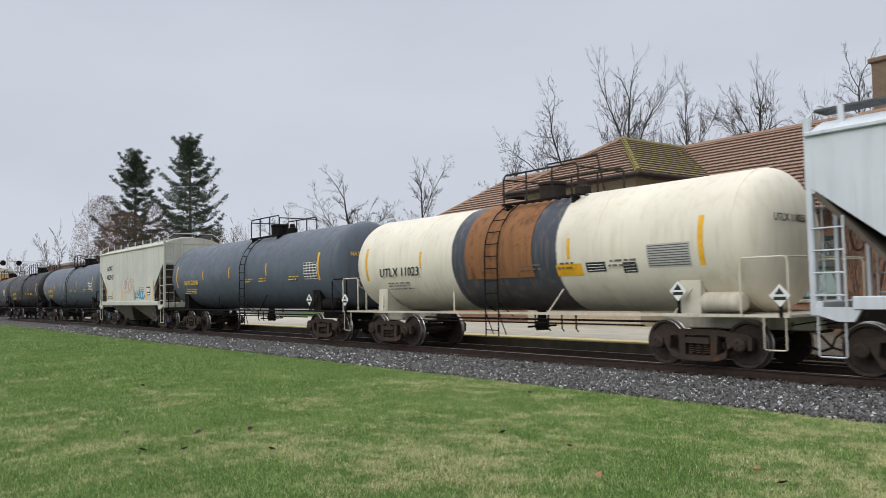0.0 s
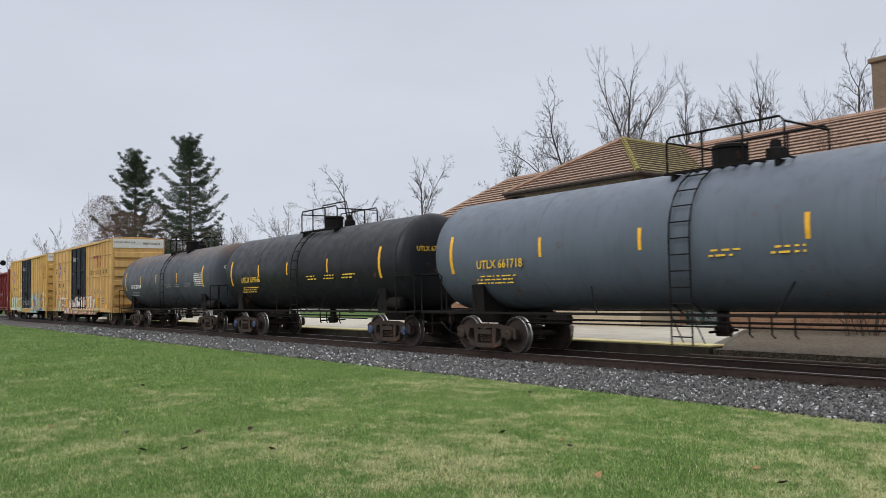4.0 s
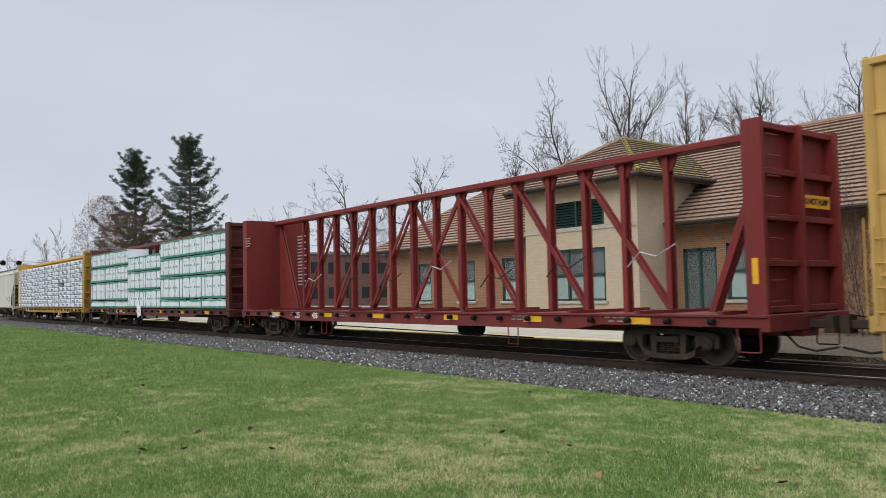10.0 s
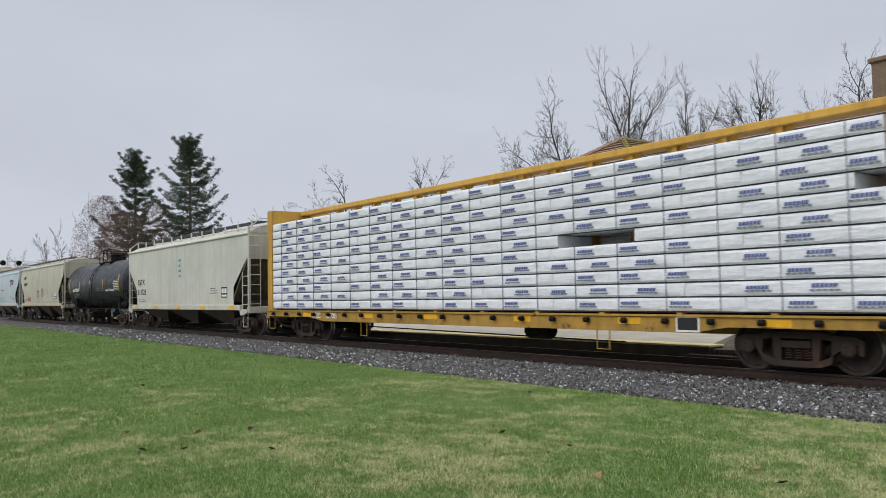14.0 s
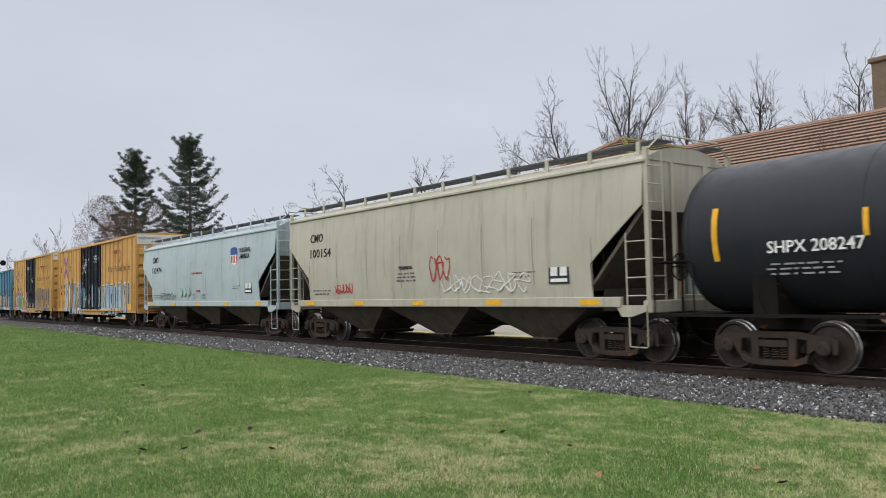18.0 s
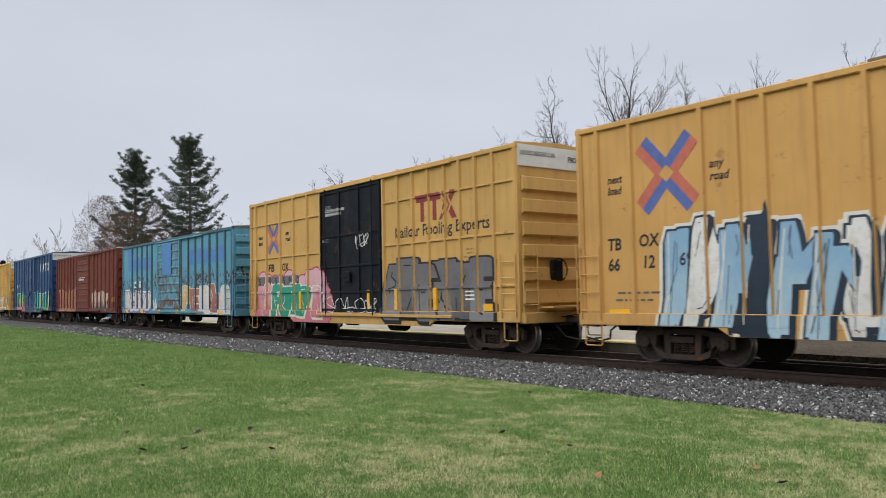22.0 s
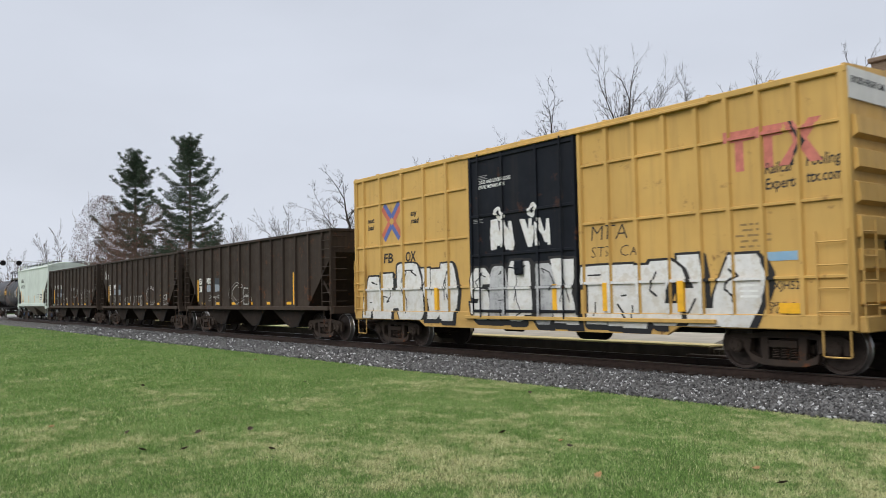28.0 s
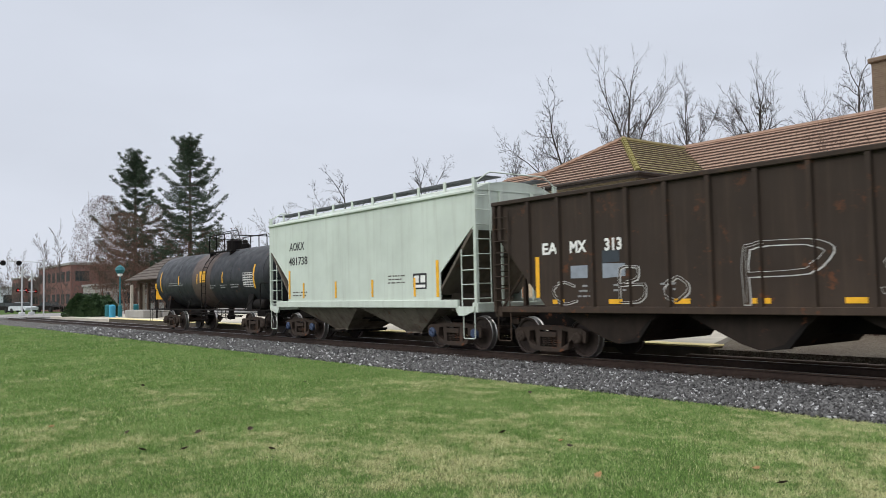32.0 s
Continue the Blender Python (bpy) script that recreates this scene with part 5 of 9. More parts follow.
def decal(car, polys, mats, name, label="", lift=0.003):
    """Paint laid over every face of a ribbed side, posts and sills too. polys: (points, index of the paint, lift)."""
    v, f, mi = [], [], []
    boxes = [(min(p[0] for p in q), max(p[0] for p in q), min(p[1] for p in q), max(p[1] for p in q)) for q, _, _ in polys]
    for x0, x1, z0, z1, y in FACES[car.name]:
        for (q, m, up), (a, b, c, d) in zip(polys, boxes):
            if b <= x0 or a >= x1 or d <= z0 or c >= z1:
                continue
            q = q if a >= x0 and b <= x1 and c >= z0 and d <= z1 else clipped(q, x0, x1, z0, z1)
            if len(q) > 2:
                k = len(v)
                v.extend((p[0], y - lift - up, p[1]) for p in q)
                f.append(tuple(range(k, k + len(q))))
                mi.append(m)
    if not f:
        return None
    me = bpy.data.meshes.new(name)
    me.from_pydata(v, [], f)
    for m in mats:
        me.materials.append(m)
    me.polygons.foreach_set("material_index", mi)
    return part(name, me, None, car, label)


def painted_text(car, text, size, x, z, mat, name, slant=0.0, bold=0.004, fit=0.0):
    """Words painted straight over posts and sheets."""
    cu = bpy.data.curves.new("lettering", "FONT")
    cu.body, cu.size, cu.shear, cu.offset, cu.resolution_u = text, size, slant, bold, 2
    tmp = bpy.data.objects.new("tmp", cu)
    me = bpy.data.meshes.new_from_object(tmp)
    bpy.data.objects.remove(tmp)
    span = [q.co.x for q in me.vertices]
    k = fit / (max(span) - min(span)) if fit else 0.9
    decal(car, [([(x + me.vertices[i].co.x * k, z + me.vertices[i].co.y) for i in p.vertices], 0, 0) for p in me.polygons], [mat], name)
    bpy.data.meshes.remove(me)


def logo_blocks(car, x, z, s, mat, dark, faint=False):
    """A railcar owner's mark as plain shapes: two stems under one bar, and a cross with a chevron on it."""
    polys = [([(0.0, 0.62), (0.0, 0.42), (1.12, 0.42), (1.12, 0.62)], 0, 0), ([(0.20, 0.42), (0.20, -0.12), (0.37, -0.12), (0.37, 0.42)], 0, 0), ([(0.76, 0.42), (0.76, -0.12), (0.93, -0.12), (0.93, 0.42)], 0, 0)]
    polys += [([(1.02, -0.12), (1.24, -0.12), (1.80, 0.62), (1.58, 0.62)], 0, 0.001), ([(1.12, 0.62), (1.34, 0.62), (1.80, -0.12), (1.58, -0.12)], 0, 0.002)]
    polys += [([(1.22 + o, -0.12), (1.27 + o, -0.12), (1.51 + o, 0.25), (1.27 + o, 0.62), (1.22 + o, 0.62), (1.43 + o, 0.25)], 1, 0.003) for o in ((0.0,) if faint else (-0.06, 0.08))]
    decal(car, [([(x + p * s, z + q * s) for p, q in poly], m, up) for poly, m, up in polys], [mat, dark], "emblem_shape", "faded red block emblem" if faint else "")


def spray(name, low, high, z0, z1, worn=0.0, under=(0.3, 0.2, 0.1)):
    """Sprayed paint that changes colour from foot to top, mottled, and worn through where the steel is rough."""
    n = Nodes(name)
    t = n.math("ADD", n.ramp(n.axis(2), z0, z1), n.ramp(n.noise(2.5, 3), 0.3, 0.7, -0.28, 0.28))
    c = n.mix(n.ramp(t, 0.15, 0.85), low, high)
    c = n.mix(n.ramp(n.noise(9, 5, 0.7), 0.3, 0.75, 0, 0.22), c, tuple(q * 0.45 for q in low))
    if worn:
        c = n.mix(n.math("MULTIPLY", n.ramp(n.noise(4.5, 6, 0.72), 0.50, 0.60), worn), c, under)
    return n.done(c, 0.55)


# pen paths of block capitals on a grid of 4 by 6
PATHS = {"A": "00 15 26 35 40|12 32", "B": "00 06 36 34 03 43 41 30 00", "C": "45 26 04 02 20 41", "D": "00 06 26 44 42 20 00", "E": "40 00 06 46|03 33", "F": "00 06 46|03 33", "H": "00 06|40 46|03 43", "I": "20 26",
         "K": "00 06|46 03 40", "L": "06 00 40", "M": "00 06 23 46 40", "O": "20 02 04 26 44 42 20", "P": "00 06 36 45 33 03", "R": "00 06 36 45 33 03|13 40", "S": "45 26 04 13 33 42 20 01", "T": "20 26|06 46", "U": "06 02 20 42 46", "W": "06 10 23 30 46", "X": "00 46|06 40", "Y": "06 23 46|23 20"}


def smooth_path(pts, steps=4):
    out = []
    for i in range(len(pts) - 1):
        p0, p1, p2, p3 = pts[max(0, i - 1)], pts[i], pts[i + 1], pts[min(len(pts) - 1, i + 2)]
        for k in range(steps):
            t = k / steps
            out.append(tuple(b + (c - b) * t + 0.55 * (0.5 * ((c - a) * t + (2 * a - 5 * b + 4 * c - d) * t * t + (3 * b - a - 3 * c + d) * t ** 3) - (c - b) * t) for a, b, c, d in zip(p0, p1, p2, p3)))
    return out + [pts[-1]]


def hull(pts):
    pts = sorted(set(pts))
    out = []
    for seq in (pts, pts[::-1]):
        side = []
        for p in seq:
            while len(side) > 1 and (side[-1][0] - side[-2][0]) * (p[1] - side[-2][1]) - (side[-1][1] - side[-2][1]) * (p[0] - side[-2][0]) <= 0:
                side.pop()
            side.append(p)
        out += side[:-1]
    return out


def nib_line(pts, rx, rz, lean, m, up, drop=None):
    """A stroke of a broad slanted nib as polygons, each a hair above the last; drop: how far a cast edge is drawn out."""
    out = []
    for i in range(len(pts) - 1):
        c = [(p[0] + sx * rx + sz * lean * rz, p[1] + sz * rz) for p in (pts[i], pts[i + 1]) for sx in (-1, 1) for sz in (-1, 1)]
        if drop:
            c += [(x + drop[0], z + drop[1]) for x, z in c]
        out.append((hull(c), m, up + 0.00003 * i))
    return out


def mural(car, text, x0, x1, z0, z1, fills, line, seed, fat=0.2, rim=0.05, halo=None, slant=0.0, label="", sharp=0.0):
    """A sprayed piece: one fat outlined letter after another, overlapping; a question mark stands for one that cannot be read."""
    rng = random.Random(seed)
    step = (x1 - x0) / len(text)
    for i, ch in enumerate(text):
        if ch == "?":
            rows, x = [], 0
            for _ in range(rng.choice((2, 2, 3))):
                pts = [(rng.uniform(0, 1.2), rng.choice((0, 6)))]
                for k in range(rng.choice((3, 4, 4))):
                    pts.append((min(4.6, max(-0.6, pts[-1][0] + rng.uniform(-0.8, 2.6))), rng.choice((0.0, 0.5, 2.2, 3.2, 4.2, 5.6, 6.0)) if k % 2 else 6 - pts[-1][1] + rng.uniform(-1, 1)))
                rows.append(pts)
        else:
            rows = [[(int(q[0]), int(q[1])) for q in r.split()] for r in PATHS[ch].split("|")]
        w, hh = step * rng.uniform(0.78, 0.95), (z1 - z0) * rng.uniform(0.86, 1.04) - 2 * fat
        xo, zo = x0 + step * i + (step - w) / 2, z0 + fat + rng.uniform(0, 0.08) * (z1 - z0)
        turn, bow = rng.uniform(-0.07, 0.07), rng.uniform(-0.06, 0.06)
        place = lambda p: (xo + fat * 0.6 + (w - 1.2 * fat) * p[0] / 4 + (slant + turn) * hh * p[1] / 6 + bow * math.sin(p[1]), zo + hh * max(-0.05, min(1.05, p[1] / 6)) + turn * w * (p[0] / 4 - 0.5))
        lines = [smooth_path([place(p) for p in r], 3) for r in rows]
        polys, base = [], 0.002 * (i % 3)
        rx, rz, lean = fat * rng.uniform(0.85, 1.15), fat * rng.uniform(0.5, 0.75), rng.uniform(-0.5, 0.5)
        for m, extra, up in ((2, rim * 2.4, 0.0), (1, rim, 0.0025), (0, 0.0, 0.005)):
            if m == 2 and halo is None:
                continue
            for ln in lines:
                polys += nib_line(ln, rx + extra, rz + extra, lean, m, base + up, (rim * 1.6, -rim * 1.3) if m == 1 else None)
                if sharp and m < 2:
                    e, q = ln[-1], ln[-2]
                    d = Vector((e[0] - q[0], e[1] - q[1])).normalized()
                    r = rx + extra
                    polys.append(([(e[0] - d.y * r, e[1] + d.x * r), (e[0] + d.y * r, e[1] - d.x * r), (e[0] + d.x * (sharp + extra * 2), e[1] + d.y * (sharp + extra * 2))], m, base + up + 0.0012))
        # inner lines and a glint
        for ln in lines:
            k = rng.randrange(0, max(1, len(ln) // 2))
            seg = ln[k:k + max(2, len(ln) // 3)]
            polys += nib_line([(p[0] + rx * rng.choice((-0.4, 0.4)), p[1]) for p in seg], fat * 0.06, fat * 0.06, 0, 1, base + 0.0075)
            if halo is not None:
                polys += nib_line([(p[0] - rx * 0.5, p[1] + rz * 0.4) for p in ln[: max(2, len(ln) // 4)]], fat * 0.09, fat * 0.09, 0, 2, base + 0.008)
        decal(car, polys, [fills[i % len(fills)], line, halo or line], "graffiti_letter", label)


def cloud(car, x0, x1, z0, z1, mat, rim_mat, seed, rim=0.05):
    """A sprayed cloud behind a piece: overlapping round blots with a darker edge."""
    rng = random.Random(seed)
    polys = []
    k = max(4, int((x1 - x0) / 0.5))
    dots = [(x0 + (x1 - x0) * (i + rng.uniform(0.2, 0.8)) / k, z0 + (z1 - z0) * rng.uniform(0.62, 0.8), (z1 - z0) * rng.uniform(0.2, 0.32)) for i in range(k)]
    dots += [(x0 + (x1 - x0) * (i + 0.5) / k, z0 + (z1 - z0) * 0.35, (z1 - z0) * 0.4) for i in range(k)]
    for m, extra, up in ((1, rim, 0), (0, 0, 0.0012)):
        for j, (a, b, r) in enumerate(dots):
            polys.append(([(a + (r + extra) * math.cos(q), b + (r + extra) * math.sin(q)) for q in [math.pi * n_ / 9 for n_ in range(18)]], m, up + 0.00002 * j))
    decal(car, polys, [mat, rim_mat], "graffiti_cloud", "", 0.0005)


def scrawl(car, mat, x, y, z, w, h, seed, width=0.03, loops=5):
    """A tag sprayed freehand: a looping ribbon of paint that cannot be read."""
    rng = random.Random(seed)
    pts = []
    for i in range(loops):
        cx = x + w * (i + 0.5) / loops
        ph = rng.uniform(0, 6.28)
        for k in range(9):
            a = ph + k * 0.72 * (1 if rng.random() < 0.9 else -1)
            pts.append((cx + w / loops * 0.55 * math.cos(a) * rng.uniform(0.6, 1.1), z + h / 2 + h / 2 * math.sin(a) * rng.uniform(0.55, 1.1)))
    fine = []
    for i in range(len(pts) - 1):
        p0, p1, p2, p3 = pts[max(0, i - 1)], pts[i], pts[i + 1], pts[min(len(pts) - 1, i + 2)]
        for k in range(4):
            t = k / 4
            fine.append(tuple(0.5 * (2 * b + (c - a) * t + (2 * a - 5 * b + 4 * c - d) * t * t + (3 * b - a - 3 * c + d) * t ** 3) for a, b, c, d in zip(p0, p1, p2, p3)))
    g = G()
    vs = []
    for i, p in enumerate(fine):
        q0, q1 = fine[max(0, i - 1)], fine[min(len(fine) - 1, i + 1)]
        d = Vector((q1[0] - q0[0], q1[1] - q0[1]))
        d = d.normalized() if d.length > 1e-6 else Vector((1, 0))
        ww = min(width, 0.16) * 0.26
        yy = y - 0.003 - 0.00002 * i
        vs += [(p[0] - d.y * ww, yy, p[1] + d.x * ww), (p[0] + d.y * ww, yy, p[1] - d.x * ww)]
    g.add(vs, [(2 * i, 2 * i + 1, 2 * i + 3, 2 * i + 2) for i in range(len(fine) - 1)])
    me = bpy.data.meshes.new("graffiti_tag")
    me.from_pydata(g.v, [], g.f)
    part("graffiti_tag", me, mat, car)
    if not me.materials:
        me.materials.append(mat)


TOP = MAT["panel_white"]
W, INK = MAT["white"], MAT["ink"]

c = covered_hopper("covered_hopper", "light grey covered hopper car with an open end cage", 1.05, 13.0, 16.1, 8.9, MAT["hopper_white"], 1.15, 4.15, 4.5, 3, strips="wide")

c = CREAM = tank_car("tank_car", "cream tank car with a slate band and rust-stained middle", -15.05, 11.0, 7.15, 8.35, 1.42, 2.47, MAT["cream"], MAT["cream_frame"], 0.95, "UTLX 11023", INK, MAT["cream_frame"], False, MAT["ink"], style=3, ladder_x=-0.15)
# rust-stained insulation jacket round the middle
MAT["jacket"] = MAT["rusty"]
part("rust_stained_jacket", G().loft([[(x, -1.432 * math.sin(a), 2.47 - 1.432 * math.cos(a)) for a in [math.radians(66 + 7.6 * i) for i in range(31)]] for x in (-1.28, -0.6, 0, 0.6, 1.24)], False, False), MAT["jacket"], c, "orange-brown rust-stained steel jacket", True)
def placard(car, x, y, z):
    g = G().prism([(x - 0.2, z), (x, z - 0.2), (x + 0.2, z), (x, z + 0.2)], y - 0.012, y)
    p = part("hazard_placard", g, W, car, "white diamond placard with dark print")
    part("placard_print", G().prism([(x - 0.09, z + 0.02), (x + 0.09, z + 0.02), (x, z + 0.14)], y - 0.016, y - 0.012), INK, p)
    part("placard_print", G().box(x - 0.12, x + 0.12, y - 0.016, y - 0.012, z - 0.08, z - 0.02), INK, p)
    part("placard_holder", G().box(x - 0.03, x + 0.03, y, y + 0.03, 1.0, z), MAT["frame"], p)


MAT["info"] = plain("pale_grey_printed_panel", (0.50, 0.50, 0.47), 0.6, 0, 0.1, 6, 0)
placard(CREAM, 5.38, -1.45, 1.5)
placard(CREAM, 7.49, -1.44, 1.39)
tank_plate("warning_panel", CREAM, 1.42, 2.47, 2.0, 2.79, 1.88, 2.15, MAT["reflector"], 0.006, "yellow warning panel")
for x0, x1, z0, z1 in ((2.92, 3.48, 1.95, 2.16), (3.95, 4.31, 1.9, 2.12)):
    p = tank_plate("data_plate", CREAM, 1.42, 2.47, x0, x1, z0, z1, INK, 0.006, "black stencilled data plate")
    for k in range(3):
        tank_plate("data_plate_print", p, 1.42, 2.47, x0 + 0.04, x1 - 0.04, z0 + 0.03 + 0.06 * k, z0 + 0.045 + 0.06 * k, W, 0.009)
p = tank_plate("information_table", CREAM, 1.42, 2.47, 4.61, 5.66, 1.98, 2.46, MAT["info"], 0.006, "pale table of fine grey print")
for k in range(9):
    tank_plate("table_rule", p, 1.42, 2.47, 4.64, 5.63, 2.01 + 0.05 * k, 2.03 + 0.05 * k, MAT["print_dark"], 0.009)


c = tank_car("tank_car", "slate-grey tank car with faded print", -31.03, 12.7, 8.1, 9.3, 1.5, 2.55, MAT["grey_tank"], MAT["frame"], 1.25, "NATX 230296", MAT["yellow_letter"], panel=INK)
placard(c, 6.17, -1.47, 1.41)
placard(c, 8.6, -1.47, 1.39)

c = covered_hopper("covered_hopper", "pale grey two-bay covered hopper with a light tag", -45.94, 8.9, 11.95, 6.95, MAT["hopper_grey"], 1.22, 4.30, 4.62, 2, marks="AOKX", number="482947")
scrawl(c, MAT["pink"], -0.9, -1.5, 1.75, 1.9, 1.0, 5, 0.05, 4)
scrawl(c, MAT["spray_blue"], 1.0, -1.5, 1.52, 1.9, 0.5, 9, 0.16, 5)

tank_car("tank_car", "grey tank car with yellow lettering", -60.74, 12.55, 8.1, 9.0, 1.48, 2.55, MAT["grey_tank"], MAT["frame"], 0.75, "UTLX 661718", MAT["yellow_letter"], panel=W)
tank_car("tank_car", "black tank car with yellow lettering and placard", -76.9, 10.6, 6.75, 7.9, 1.47, 2.52, MAT["black"], MAT["frame"], 0.6, "UTLX 679166", MAT["yellow_letter"], blue=True, style=1)
tank_car("tank_car", "dark grey-black tank car with white lettering", -91.67, 10.64, 6.95, 8.1, 1.46, 2.52, MAT["slate_black"], MAT["frame"], 1.0, "GATX 207419", W, panel=W, style=1)

FRZ = (1.70, 3.0, 4.28)


FPOSTS = (-7.2, -6.28, -5.12, -4.05, -3.0, 2.6, 3.35, 4.1, 4.85, 5.5, 6.15, 6.85)


def fbox(rel, mat, number, label, logo):
    c = boxcar("boxcar", label, rel, 12.38, 15.5, 8.95, mat, 0.72, 5.17, (-2.0, 1.78), MAT["door_black"], 0.98, FRZ, 1.55, None, TOP, posts=FPOSTS)
    mark_x(c, -5.7, 3.70, 1.55, 0.48)
    panel_text(c, "next\nload", 0.22, -7.02, 3.74, 1.55, None, 0.2)
    panel_text(c, "any\nroad", 0.22, -4.72, 3.78, 1.55, None, 0.2)
    letters("FB", 0.40, INK, c, -6.18, -1.488, 2.48, "reporting_mark", -1, 0.1, 0.008, 0.9, 0.5)
    letters("OX", 0.40, INK, c, -5.02, -1.488, 2.48, "reporting_mark", -1, 0.1, 0.008, 0.9, 0.5)
    for i, ch in enumerate(number):
        letters(ch, 0.36, INK, c, (-7.0, -6.1, -5.6, -4.95, -4.5, -3.85)[i], -1.488, 2.0, "road_number", -1, 0, 0.006, 0.9)
    if logo == 1:
        logo_blocks(c, 3.5, 3.68, 1.03, MAT["maroon"], mat)
        painted_text(c, "Railcar Pooling Experts", 0.46, 2.40, 3.18, INK, "slogan", 0, 0.006, 4.25)
    else:
        logo_blocks(c, 5.45, 3.78, 1.02, MAT["pink"], INK, True)
        painted_text(c, "Railcar\nExperts", 0.28, 6.22, 3.55, INK, "slogan", 0.1, 0.004, 0.6)
        painted_text(c, "Pooling\nttx.com", 0.28, 6.98, 3.59, INK, "slogan", 0.1, 0.004, 0.62)
    painted_text(c, "CLOSE AND LOCK DOORS\nBEFORE MOVING CAR", 0.13, -1.65, 4.3, W, "lettering", 0, 0.002, 1.25)
    for x in (-3.5, 1.0, 2.5, 4.4):
        part("reflective_strip", G().box(x - 0.07, x + 0.07, -1.56, -1.485, 1.1, 1.7), MAT["reflector"], c)
    p = part("data_plate", G().box(5.6, 6.06, -1.49, -1.475, 1.3, 1.66), INK, c, "black stencilled data plate")
    for k in range(3):
        part("data_plate_print", G().box(5.65, 6.01, -1.493, -1.49, 1.36 + 0.1 * k, 1.4 + 0.1 * k), W, p)
    bars(c, MAT["print_faint"], 5.6, -1.482, 2.7, 0.7, 0.6, 6)
    if number:
        letters("FBOX " + number, 0.2, INK, c, 7.77, 0.25, 4.82, "end_lettering", 1, 0, 0.002, 0.9, 1.0)
    part("warning_label", G().box(6.42, 6.85, -1.54, -1.484, 1.08, 1.26), MAT["reflector"], c, "small yellow warning label")
    return c


